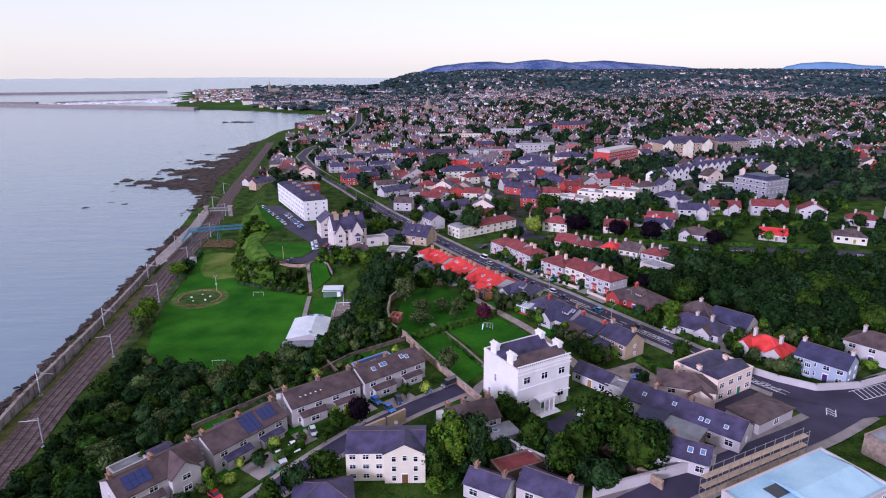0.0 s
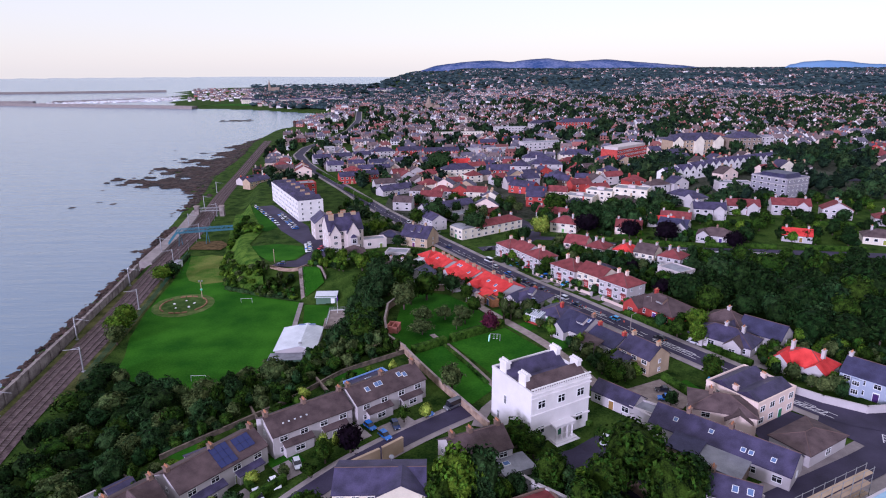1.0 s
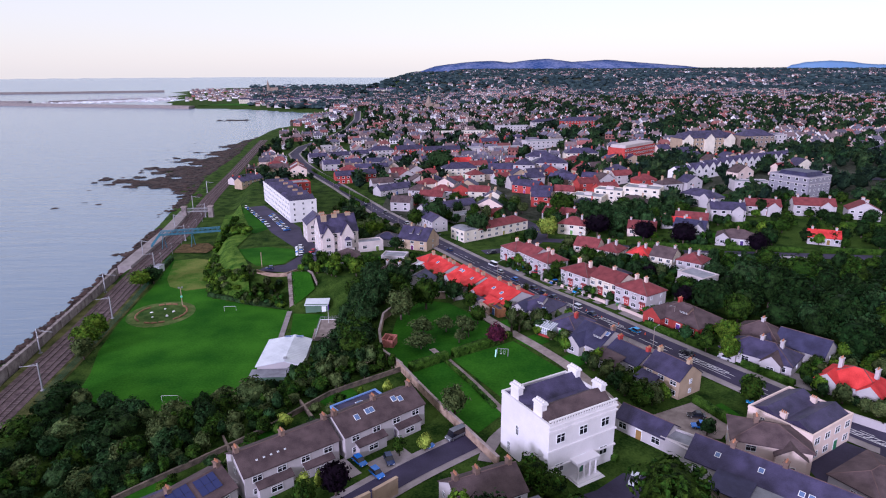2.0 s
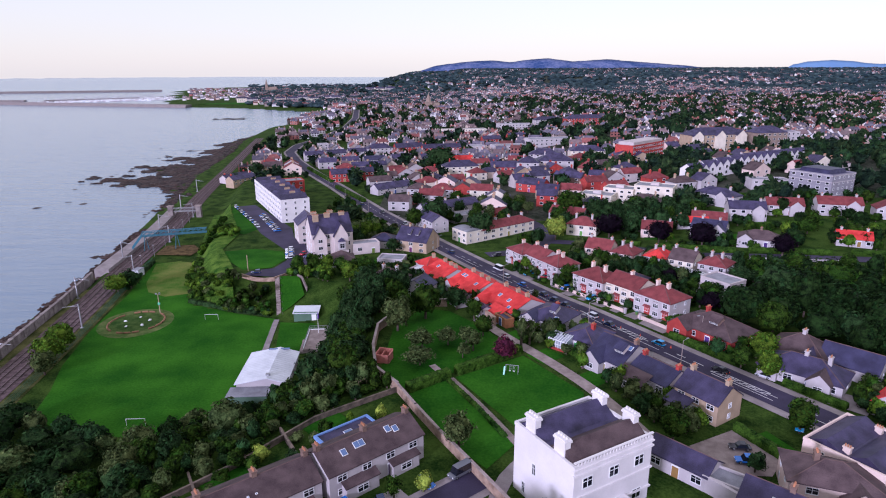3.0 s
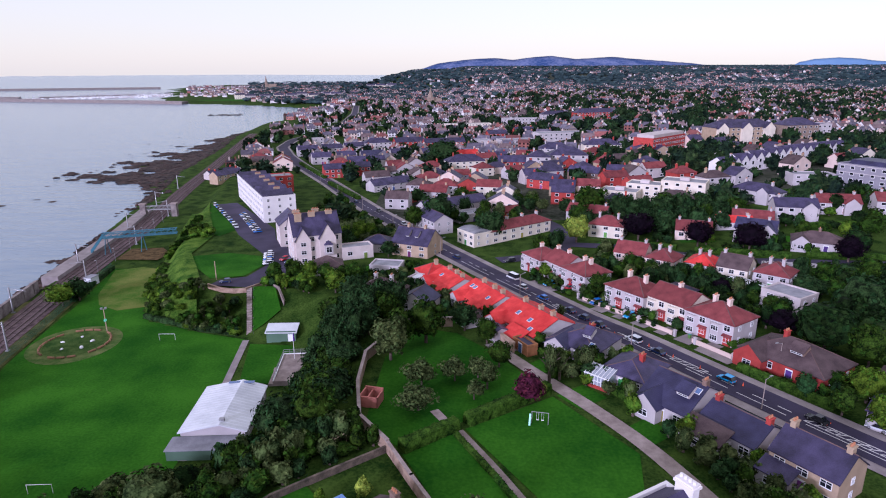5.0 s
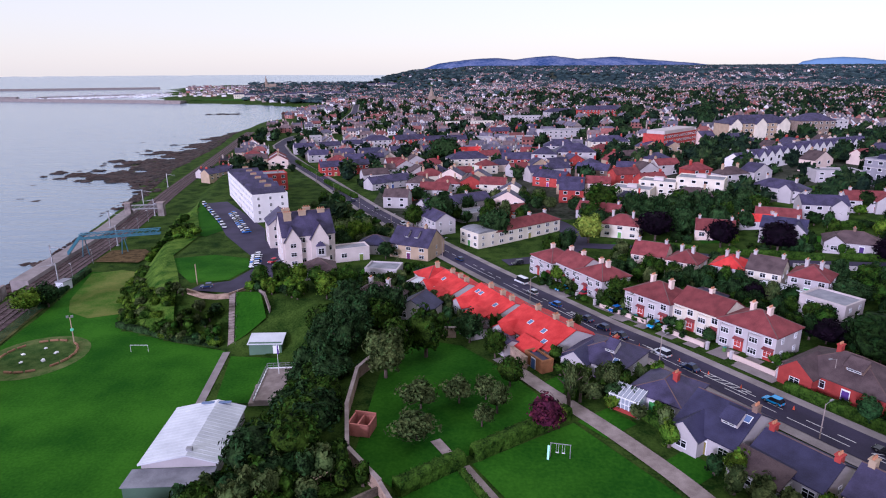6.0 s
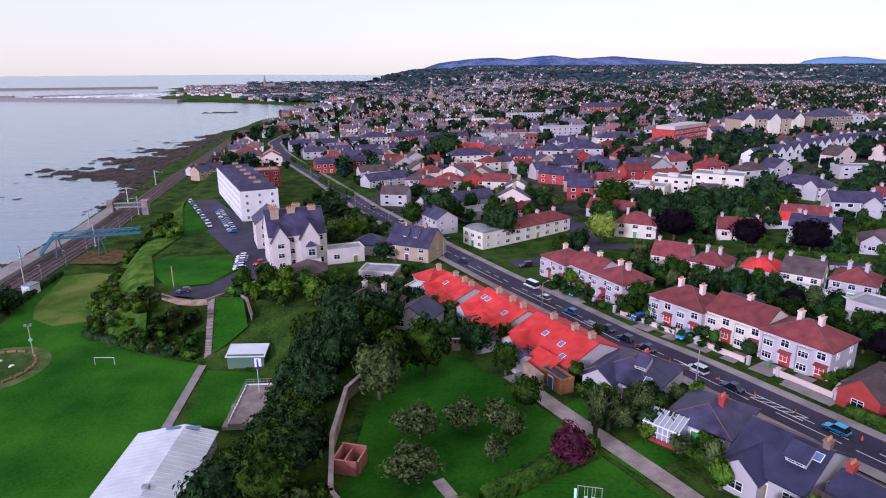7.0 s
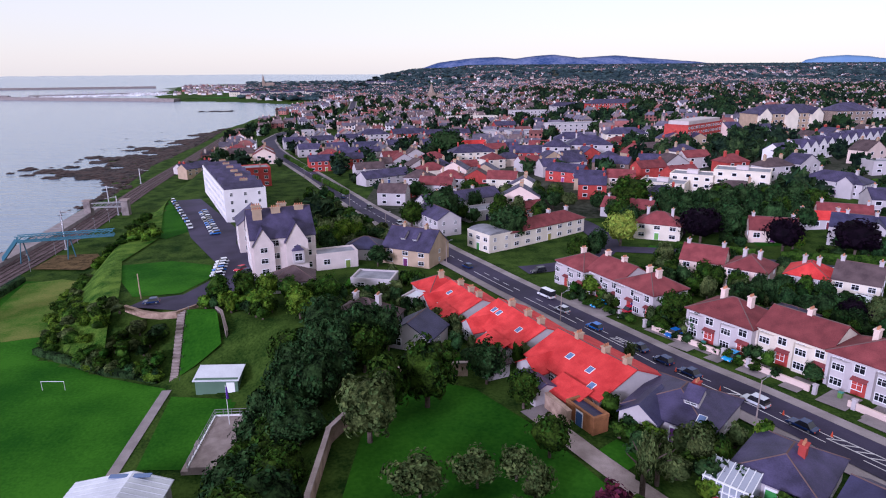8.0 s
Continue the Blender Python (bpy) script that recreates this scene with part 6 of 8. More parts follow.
def planting(poly, count, tall, wide, leaf, group, small=False, gap=0.42, joined=""):
    """Trees or bushes strewn within a plot, clear of houses and of one another."""
    xs, ys = [p[0] for p in poly], [p[1] for p in poly]
    done, tries, taken, spots = 0, 0, [], []
    while done < count and tries < count * 25:
        tries += 1
        x, y = wood_rng.uniform(min(xs), max(xs)), wood_rng.uniform(min(ys), max(ys))
        w = wood_rng.uniform(*wide)
        if not inside(x, y, poly) or not free(x, y, w * .36) or any((x - a) ** 2 + (y - b) ** 2 < (gap * (w + c)) ** 2 for a, b, c in taken):
            continue
        taken.append((x, y, w))
        t = wood_rng.uniform(*tall)
        k = wood_rng.choice(leaf)
        done += 1
        if joined:
            spots.append((x, y, t, w, k))
        else:
            bush(x, y, t, w, k, group) if small else tree(x, y, t, w, k, group=group)
    if spots:
        woodland("shrubbery" if small else "woodland", spots, joined, small)


# the wooded slope below the walled garden, the thicket by the railway, the bank, and the big wood
planting([(-28, 148), (-18, 150), (-19.5, 172), (-13, 190), (-8, 198), (-22, 202), (-28, 197), (-29.5, 180), (-30, 166)], 75, (5, 8.5), (4.5, 7.5), ("dark", "dark", "oak", "dark"), "trees on the slope", gap=.25)
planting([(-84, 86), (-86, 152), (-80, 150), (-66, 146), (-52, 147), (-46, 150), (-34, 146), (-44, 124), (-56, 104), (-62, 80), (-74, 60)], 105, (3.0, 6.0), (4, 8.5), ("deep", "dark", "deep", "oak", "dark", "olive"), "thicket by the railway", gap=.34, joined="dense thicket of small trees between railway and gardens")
planting([(-62, 212.4), (-51.3, 209.6), (-51.3, 213.2), (-60.5, 214.8), (-67, 219.5), (-74, 227), (-81, 238), (-87, 254), (-91, 256), (-87, 240), (-78, 221.5)], 80, (1.2, 2.8), (2.0, 3.6), ("hedge", "olive", "bright", "bright", "oak"), "bushes on the bank", True, .26)
planting([(-84, 262), (-78, 268), (-88, 288), (-100, 312), (-106, 318), (-98, 285), (-92, 264)], 34, (1.2, 3.2), (2.2, 4.4), ("oak", "hedge", "bright", "bright"), "bushes above the railway", True, .28, "dense green scrub above the railway")
planting([(-47, 220), (-36, 214), (-22, 206), (-24, 222), (-38, 222)], 14, (3.5, 6), (4, 6), ("oak", "bright", "hedge"), "trees by the car park")
planting([(-54, 104), (-31, 125), (-22, 136), (-11, 145), (-16, 147), (-30, 139), (-44, 125), (-58, 104)], 80, (1.6, 3.6), (2.0, 3.8), ("dark", "oak", "oak", "olive"), "scrub behind gardens", True, .28, "scrub along the garden walls")
for i in range(20):
    s_ = i * 2.15 - 9
    gx_, gy_ = 28.8 + .485 * s_ - .875 * wood_rng.uniform(4.4, 5.8), 216.4 - .875 * s_ - .485 * wood_rng.uniform(4.4, 5.8)
    bush(gx_, gy_, wood_rng.uniform(.9, 1.9), wood_rng.uniform(1.3, 2.4), wood_rng.choice(("hedge", "oak", "dark", "hedge")), "front garden shrubs")
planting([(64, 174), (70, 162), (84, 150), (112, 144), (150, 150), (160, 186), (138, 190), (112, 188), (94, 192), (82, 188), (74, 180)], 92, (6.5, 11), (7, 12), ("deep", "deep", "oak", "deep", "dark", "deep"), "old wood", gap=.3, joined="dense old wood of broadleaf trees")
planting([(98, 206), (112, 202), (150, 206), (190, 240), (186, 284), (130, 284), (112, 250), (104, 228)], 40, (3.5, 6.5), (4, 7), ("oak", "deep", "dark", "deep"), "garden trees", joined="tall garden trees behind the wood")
planting([(-24, 244), (-8, 244), (-16, 262), (-34, 272), (-34, 256)], 22, (3.5, 6), (3.5, 6), ("oak", "dark", "bright", "olive"), "garden trees")
planting([(38, 224), (62, 200), (78, 205), (60, 236), (46, 250)], 60, (2.6, 5.6), (3, 5.2), ("oak", "dark", "dark", "olive"), "back garden trees", False, .32, "back garden trees behind terraces")
planting([(42, 264), (80, 256), (100, 262), (96, 296), (64, 292), (40, 300)], 52, (4.5, 8), (4.5, 8), ("oak", "dark", "dark", "dark"), "back garden trees", False, .34, "tall back garden trees")
planting([(20, 268), (40, 270), (36, 320), (10, 330), (-14, 320), (-10, 296)], 30, (4, 7), (4, 7), ("oak", "dark", "olive"), "garden trees")
planting([(-34, 256), (-13, 258), (-22, 280), (-36, 312), (-46, 330), (-54, 318), (-44, 290)], 60, (2.0, 5), (2.4, 5), ("oak", "dark", "oak", "olive"), "roadside gardens", True, .3, "shrubs and small trees in roadside gardens")
planting([(30, 212), (36, 200), (44, 186), (53, 172), (56, 176), (47, 190), (40, 203), (33, 216)], 55, (.9, 2.0), (1.2, 2.4), ("oak", "dark", "hedge", "hedge"), "front gardens", True, .3, "clipped shrubs in terrace front gardens")
planting([(40, 236), (60, 212), (90, 196), (108, 226), (112, 250), (92, 240), (70, 244), (48, 256)], 70, (1.6, 4.2), (2, 4.2), ("oak", "dark", "dark", "hedge"), "gardens between semis", True, .3, "shrubs and hedges between semi-detached houses")
planting([(18, 152), (28, 140), (36, 130), (42, 138), (40, 152), (22, 184), (10, 178)], 44, (2, 4), (2, 3.6), ("oak", "dark", "olive", "bright"), "cottage garden shrubs", True, .3, "shrubs in cottage gardens")
planting([(70, 128), (96, 112), (112, 134), (90, 148), (70, 152)], 60, (2, 4.5), (2.2, 4.5), ("oak", "dark", "olive", "bright"), "front garden shrubs", True, .3, "shrubs and small trees in front gardens")
planting([(-54, 100), (-30, 124), (-12, 138), (-4, 126), (-24, 100), (-40, 84), (-56, 84)], 40, (1.5, 3.2), (1.5, 3), ("oak", "dark", "olive", "bright", "lime"), "garden shrubs", True)
planting([(30, 206), (44, 184), (54, 168), (58, 172), (44, 200), (34, 222)], 30, (1.4, 2.8), (1.4, 2.8), ("oak", "dark", "hedge"), "front garden shrubs", True)
planting([(-24, 212), (0, 188), (12, 190), (-2, 226), (-16, 236)], 60, (1.6, 3.6), (1.8, 3.6), ("oak", "dark", "olive"), "back garden shrubs", True, .3, "shrubs in back gardens")
planting([(-44, 150), (-34, 147), (-26, 139), (-14, 147), (-16, 150), (-31, 152), (-40, 153)], 60, (2.5, 5), (2.6, 4.6), ("dark", "oak", "olive"), "thicket below the gardens", True, .26, "thicket of shrubs below the gardens")
planting([(-3, 84), (12, 84), (26, 80), (30, 88), (24, 98), (12, 96), (2, 96)], 34, (2.5, 5.5), (2.6, 5), ("oak", "dark", "dark", "bright"), "trees by the mews", False, .3, "garden trees beside mews houses")
planting([(-26, 78), (-15, 92), (-12.5, 98), (-18, 95.5), (-26.5, 84), (-33, 74)], 16, (2.5, 4.5), (2.6, 4.2), ("oak", "bright", "oak"), "roadside trees", True, .3, "tall hedge of shrubs beside a lane")
planting([(48, 168), (60, 150), (70, 136), (76, 128), (80, 136), (66, 156), (54, 172)], 40, (1.6, 4.0), (1.8, 4.0), ("oak", "dark", "bright"), "roadside shrubs", True, .3, "shrubs and hedges beside the road")
planting([(20, 226), (34, 200), (46, 182), (50, 186), (40, 206), (30, 228), (24, 236)], 36, (1.2, 3.0), (1.4, 3.0), ("oak", "dark", "hedge", "olive"), "roadside shrubs", True, .3, "shrubs in terrace front gardens")
planting([(-66, 214.5), (-51.2, 209.6), (-51.2, 213.6), (-60, 215.4), (-66, 220)], 46, (1.4, 3.0), (2.0, 3.4), ("dark", "oak", "olive", "hedge"), "bushes below the car park", True, .24, "dense bushes on the bank below a car park")
planting([(-46.5, 211), (-42.5, 207.5), (-35, 207), (-32, 214), (-40, 222), (-46, 217)], 34, (1.6, 3.6), (2.2, 4.0), ("oak", "bright", "hedge", "dark"), "bushes beside the steps", True, .26, "bushes and small trees beside a steep lawn")
planting([(44, 206), (58, 188), (70, 178), (84, 190), (80, 206), (62, 224), (48, 222)], 60, (2.2, 5.0), (2.6, 5.0), ("oak", "deep", "dark", "deep"), "back gardens", True, .28, "dense back garden shrubs and small trees")
planting([(52, 246), (84, 232), (120, 226), (176, 218), (196, 250), (176, 286), (120, 296), (60, 300)], 90, (2.2, 5.5), (3, 6), ("oak", "deep", "dark", "bright", "deep"), "villa gardens", True, .3, "shrubs, hedges and small trees between villas")
planting([(74, 200), (92, 196), (120, 194), (160, 192), (176, 208), (120, 214), (90, 218), (80, 212)], 46, (3.0, 7.0), (4, 7.5), ("oak", "deep", "deep", "dark"), "trees behind the wood", False, .3, "garden trees along an upper road")
for a_, b_ in (((70, 241), (92, 231)), ((96, 231), (120, 227)), ((126, 226.5), (150, 223)), ((108, 258), (134, 256)), ((138, 255), (166, 249)), ((52, 254), (66, 244)), ((118, 300), (140, 296))):
    hedge([a_, b_], 1.4, 1.5)
for a_, b_ in (((82, 226.5), (96, 222)), ((98, 221.5), (120, 218)), ((152, 214), (172, 210)), ((56, 243), (68, 233))):
    wall_run("boundary_wall", [a_, b_], .9, .25, WALL["white"], "low white front garden wall")
hedge([(-79, 221), (-62, 213), (-51, 209.8)], 1.4, 1.3, "dark", "rough hedge at the edge of a playing field")
hedge([(-108.8, 262), (-106.6, 246), (-104.2, 232)], 1.6, 1.3, "dark", "rough hedge along a railway fence")

# ---- the town beyond: landmarks first ----
# cream apartment block stepped in plan
for ax_, ay_, aw, ad, ah in ((66.5, 306.5, 14, 11, 7.2), (77.5, 311.0, 13, 11, 8.0), (91.0, 306.0, 16, 12, 8.4)):
    ap = house(ax_, ay_, -30, aw, ad, ah, "cream", "lead", "flat", 10, 3, 4, (), False, label="cream apartment block with flat grey roof", name="apartment_block", category="building", side=2, far=True, group="apartment blocks")
    part("roof_plant", Build().box(-2, -1, ah, 1.5, 2, ah + 1.6).mesh("roof_plant", WALL["grey"]), ap)
# the white row of double-gabled houses
for i in range(9):
    gx_, gy_ = 121 + i * 9.0, 341.5 + i * 5.0
    gr = house(gx_, gy_, 29, 10.2, 9, 7.0, "stucco", "slate", "gable", 34, 2, 0, (.95,), False, label="white terraced house with twin gables and slate roof", side=0, group="white gabled row", far=True, stack="white")
    for s_ in (-2.6, 2.6):
        gable_front(gr, s_, -6.0, 4.8, 6.5, 7.0, 2.9, "stucco", "slate", False)
        far_window(gr, pose(s_, -6.0, 2.0), 1.6, 2.0), far_window(gr, pose(s_, -6.0, 5.4), 1.6, 2.0)
gb = house(156.3, 297.0, -62, 18.0, 19, 11.0, "blockgrey", "slate", "flat", 10, 4, 5, (), False, label="four-storey grey block with white window surrounds", name="apartment_block", category="building", side=5, far=True)
part("roof_tier", Build().box(-6.5, -7, 11, 6.5, 7, 13.2, taper=.8).mesh("roof_tier", ROOF["navy"]), gb)
for zc in (10.7, 7.4, .8):
    part("string_course", Build().box(-9.15, -9.65, zc, 9.15, -9.4, zc + .3).mesh("string_course", WALL["white"]), gb)
    part("string_course", Build().box(9.0, -9.6, zc, 9.15, 9.6, zc + .3).mesh("string_course", WALL["white"]), gb)
rb_ = house(118.5, 418.4, 45, 38, 14, 12.0, "brick", "lead", "flat", 10, 4, 14, (), False, label="long red brick block with a grey roof storey", name="apartment_block", category="building", side=0, far=True)
part("roof_storey", Build().box(-17, -6, 12, 18.5, 6, 14.4).mesh("roof_storey", WALL["grey"]), rb_)
st = house(170, 436, 14, 40, 15, 13.0, "tan", "slate", "hip", 34, 4, 12, (-.8, -.2, .4, .9), False, label="large tan stone apartment building with slate roof", name="apartment_block", category="building", side=3, far=True)
for s_ in (-16, 0, 15):
    gable_front(st, s_, -9.5, 7, 9, 12.4, 4.0, "cream", "slate", False)
house(205, 440, 12, 22, 14, 14.0, "stone", "slate", "hip", 34, 4, 6, (-.5, .5), False, label="tall stone apartment building", name="apartment_block", category="building", side=3, far=True)
house(225, 452, 12, 10, 14, 13.0, "white", "slate", "flat", 10, 4, 3, (), False, label="white stair tower end of a building", name="apartment_block", category="building", side=2, far=True)
for q in ((66, 411, -5, 21, 14, 8.6, "white", "slate", "hip", 4), (50, 408, -12, 13, 12, 9.4, "white", "slate", "hip", 3), (10.0, 417, 13, 22, 12, 7.4, "cream", "slate", "hip", 6), (37, 412, -4, 18, 11, 6.4, "brick", "slate", "gable", 5),
          (45, 353, -37, 15, 10, 5.0, "brick", "slate", "gable", 3), (66, 366, -30, 15, 9, 5, "brown", "slate", "gable", 3), (80, 362, -20, 9, 8, 5, "brick", "slate", "gable", 3), (-27.5, 358, 39, 21, 9, 3.8, "white", "slate", "gable", 5),
          (-18.5, 327, -30, 10, 9, 3.6, "brick", "lead", "flat", 2), (-60, 398, 20, 12, 9, 6, "brick", "slate", "gable", 4), (-48, 405, 20, 12, 9, 6, "brick", "slate", "gable", 4), (-95, 494, 22, 14, 9, 5.6, "white", "slate", "gable", 4),
          (-80, 502, 22, 14, 9, 5.6, "white", "slate", "gable", 4), (-66, 511, 22, 14, 9, 5.6, "white", "slate", "gable", 4), (-50, 518, 20, 20, 11, 8.0, "white", "slate", "hip", 6), (-28, 528, 20, 22, 11, 7, "brick", "slate", "gable", 6),
          (-78, 455, 20, 12, 9, 5.6, "white", "slate", "gable", 3), (-64, 462, 20, 12, 9, 5.6, "tan", "slate", "gable", 3), (-48, 470, 22, 16, 9, 5.0, "white", "navy", "gable", 4), (-30, 474, 18, 14, 9, 5.6, "white", "slate", "gable", 3),
          (-10, 470, 22, 14, 10, 6, "stone", "slate", "gable", 3), (10, 452, 12, 18, 11, 6, "stone", "red", "gable", 4), (30, 446, 10, 12, 10, 5, "stone", "slate", "gable", 3), (48, 446, -10, 12, 9, 5, "white", "maroon", "gable", 3),
          (66, 450, -10, 20, 12, 7, "white", "slate", "hip", 5), (92, 442, 0, 22, 11, 7, "cream", "slate", "hip", 6), (104, 408, 10, 11, 10, 6, "tan", "slate", "cross", 2), (114, 404, 10, 9, 10, 5.4, "tan", "slate", "cross", 2),
          (50, 520, 14, 26, 16, 6, "white", "lead", "flat", 8), (84, 530, 14, 40, 14, 6.5, "white", "lead", "flat", 10), (24, 510, 14, 12, 11, 9, "white", "lead", "flat", 3), (-2, 520, 14, 30, 10, 7, "brick", "slate", "gable", 10),
          (40, 570, 14, 16, 10, 6.5, "brick", "slate", "gable", 4), (62, 575, 14, 16, 10, 6.5, "brick", "slate", "gable", 4), (134, 640, 14, 40, 12, 9, "brick", "slate", "hip", 12), (20, 660, 10, 44, 11, 8, "cream", "lead", "flat", 14),
          (70, 665, 8, 34, 12, 9, "white", "lead", "flat", 10), (104, 672, 8, 28, 11, 8, "white", "slate", "hip", 8), (-98, 545, 24, 8, 8, 8, "white", "lead", "flat", 2), (-122, 410, 60, 18, 8, 4, "tan", "slate", "gable", 5), (-136, 440, 62, 20, 8, 4, "grey", "slate", "gable", 5)):
    style = q[8]
    house(*q[:6], q[6], q[7], style, 34, 2 if q[5] < 7 else 3, q[9], () if style == "flat" else (-.85, .85), label={"white": "white rendered house with slate roof", "cream": "cream rendered building with slate roof", "brick": "red brick house with slate roof", "brown": "brown brick house with slate roof",
          "tan": "tan gabled house with slate roof", "stone": "stone house with a steep roof", "grey": "grey house with slate roof"}[q[6]], side=1, far=True, stack="brick" if q[6] != "white" else "white")

# upper right: villas among trees
for q in ((112, 268, -12, 13, 9, 5.4, "white", "slate", "gable"), (128, 272, -14, 13, 9, 4.4, "white", "maroon", "gable"), (146, 268, -16, 15, 9, 5.0, "white", "maroon", "gable"), (162, 262, -20, 11, 9, 4.4, "white", "maroon", "cross"),
          (178, 252, -24, 12, 9, 3.6, "white", "maroon", "hip"), (198, 254, -20, 14, 11, 6.4, "white", "lead", "flat"), (224, 256, -20, 13, 11, 6.0, "white", "slate", "hip"), (244, 258, -20, 13, 10, 3.6, "white", "red", "hip"),
          (176, 214, -30, 14, 11, 6.5, "white", "slate", "hip"), (160, 232, -24, 11, 9, 3.4, "cream", "brown", "hip"), (132, 236, -24, 10, 8, 3, "white", "red", "gable"), (206, 206, -30, 16, 12, 7, "white", "lead", "flat"),
          (112, 292, -57, 17, 9, 5, "white", "slate", "hip"), (142, 312, -5, 16, 9, 4.5, "white", "lead", "flat"), (90, 262, -10, 11, 6, 3, "white", "red", "gable")):
    vv = house(*q[:9], 33, 2 if q[5] > 4 else 1, 4, () if q[8] == "flat" else (-.8, .8), label="white detached villa among garden trees", side=2, far=True, stack="white")
    if q[8] in ("hip", "gable") and q[5] > 4:
        gable_front(vv, q[3] * .26, -q[4] / 2 - 1.6, 4.2, 5, q[5], 2.2, "white", q[7], False)

for ob in list(scene.objects):
    if ob.parent is None and "floors" in ob and ob.location.y > 250:
        d = [c for c in ob.children if c.name.startswith("wall")]
        blocked.append((ob.location.x, ob.location.y, 0.5 * max(d[0].dimensions[0], d[0].dimensions[1]) * .9))

# ---- streets of houses ----
town_rng = random.Random(77)


def on_land(x, y, m=14):
    return x - float(shore_x(y)) > m and x - float(rail_x(y)) > 14


cells = [(town_rng.uniform(-150, 700), town_rng.uniform(280, 1500), town_rng.choice((14, 22, -12, -62, -70, 24, 8))) for _ in range(110)]
plots = []
for cx, cy, ca in cells:
    m = pose(cx, cy, 0, 0, 0, ca)
    for row in range(-5, 6):
        for k in range(-8, 9):
            p = m @ Vector((k * 10.6 + town_rng.uniform(-1.5, 1.5), row * 18 + town_rng.uniform(-2, 2), 0))
            near = min(cells, key=lambda c: (c[0] - p.x) ** 2 + (c[1] - p.y) ** 2)
            if near[:2] == (cx, cy) and p.y > 292 and not (p.x < -36 and p.y < 410) and on_land(p.x, p.y) and town_rng.random() < (0.8 if p.y < 560 and p.x < 110 else .5):
                plots.append((p.x, p.y, ca + town_rng.choice((0, 0, 0, 180)) + town_rng.uniform(-4, 4), row))
singles, rest = [], []
for px, py, pa, row in sorted(plots, key=lambda p: p[1]):
    if not free(px, py, 5):
        continue
    blocked.append((px, py, 4.3))
    (singles if py < 620 and len(singles) < 84 and abs(px) < .75 * py else rest).append((px, py, pa))
for px, py, pa in singles:
    wl = town_rng.choice(("white", "white", "cream", "pink", "brick", "tan", "grey"))
    rf = town_rng.choice(("slate", "slate", "brown", "brown", "maroon", "maroon"))
    pa = (pa + 90) % 180 - 90
    house(px, py, pa, town_rng.uniform(9, 12.5), town_rng.uniform(8, 9.5), town_rng.uniform(4.6, 6.2), wl, rf, town_rng.choice(("gable", "gable", "hip", "cross")), 35, 2, 2, (-.9, .9) if town_rng.random() < .6 else (.9,),
          False, {"white": "white town house with pitched roof", "cream": "cream town house with pitched roof", "pink": "pale pink town house with pitched roof", "brick": "red brick town house with pitched roof", "tan": "tan town house with pitched roof", "grey": "grey town house with pitched roof"}[wl],
          side=1, far=True, group="town houses", stack="brick" if wl in ("brick", "tan") else "tan")


def town(name, places, label, windows):
    """Many small houses joined: box, gabled roof, chimneys and dark windows."""
    b = Build()
    levels = height([q[0] for q in places], [q[1] for q in places])
    for (x, y, a), z in zip(places, levels):
        w, d, h = town_rng.uniform(7, 11), town_rng.uniform(5.8, 7.4), town_rng.uniform(3.4, 5.0)
        X, Y, r = w / 2, d / 2, d / 2 * town_rng.uniform(.6, .85)
        m = pose(x, y, z, 0, 0, a)
        wm = town_rng.choices(range(4), (8, 4, 2.0, 1.6))[0]
        rm = 4 + town_rng.choices(range(3), (6, 4, 1.6))[0]
        P = lambda *q: tuple(m @ Vector(q))
        c = [P(-X, -Y, -2), P(X, -Y, -2), P(X, Y, -2), P(-X, Y, -2), P(-X, -Y, h), P(X, -Y, h), P(X, Y, h), P(-X, Y, h), P(-X, 0, h + r - .1), P(X, 0, h + r - .1)]
        b.add(c, [(0, 1, 5, 4), (1, 2, 6, 9, 5), (2, 3, 7, 6), (3, 0, 4, 8, 7)], wm)
        o = .35
        hip = town_rng.choice((0, 0, Y * .8))
        t = [P(-X - o, -Y - o, h - .25), P(X + o, -Y - o, h - .25), P(X + o, Y + o, h - .25), P(-X - o, Y + o, h - .25), P(-X - o + hip, 0, h + r), P(X + o - hip, 0, h + r)]
        b.add(t, [(0, 1, 5, 4), (2, 3, 4, 5)] + ([(1, 2, 5), (3, 0, 4)] if hip else []), rm)
        for s in (-1, 1):
            u = s * (X - .8 - hip * .6)
            k = [P(u - .5, -.4, h + r - 1.2), P(u + .5, -.4, h + r - 1.2), P(u + .5, .4, h + r - 1.2), P(u - .5, .4, h + r - 1.2), P(u - .5, -.4, h + r + 1.1), P(u + .5, -.4, h + r + 1.1), P(u + .5, .4, h + r + 1.1), P(u - .5, .4, h + r + 1.1)]
            b.add(k, [(0, 1, 5, 4), (1, 2, 6, 5), (2, 3, 7, 6), (3, 0, 4, 7), (4, 5, 6, 7)], town_rng.choice((1, 2, 3)))
        if windows:
            for side in (-1, 1):
                for fl in (1.5, 1.5 + h * .5):
                    for i in range(3):
                        u = -X + w * (i + .5) / 3
                        v = side * (Y + .04)
                        q = [P(u - .55, v, fl - .6), P(u + .55, v, fl - .6), P(u + .55, v, fl + .7), P(u - .55, v, fl + .7)]
                        b.add(q, [(0, 1, 2, 3) if side < 0 else (3, 2, 1, 0)], 7)
    tagged(new(name, b.mesh(name, FAR_WALL + FAR_ROOF + [pane_dark])), label, "houses", kind="stuff")


town("town_houses", [q for q in rest if q[1] < 1000], "close-built town houses with slate and red roofs", True)
town("distant_town_houses", [q for q in rest if q[1] >= 1000], "distant town houses among trees", False)

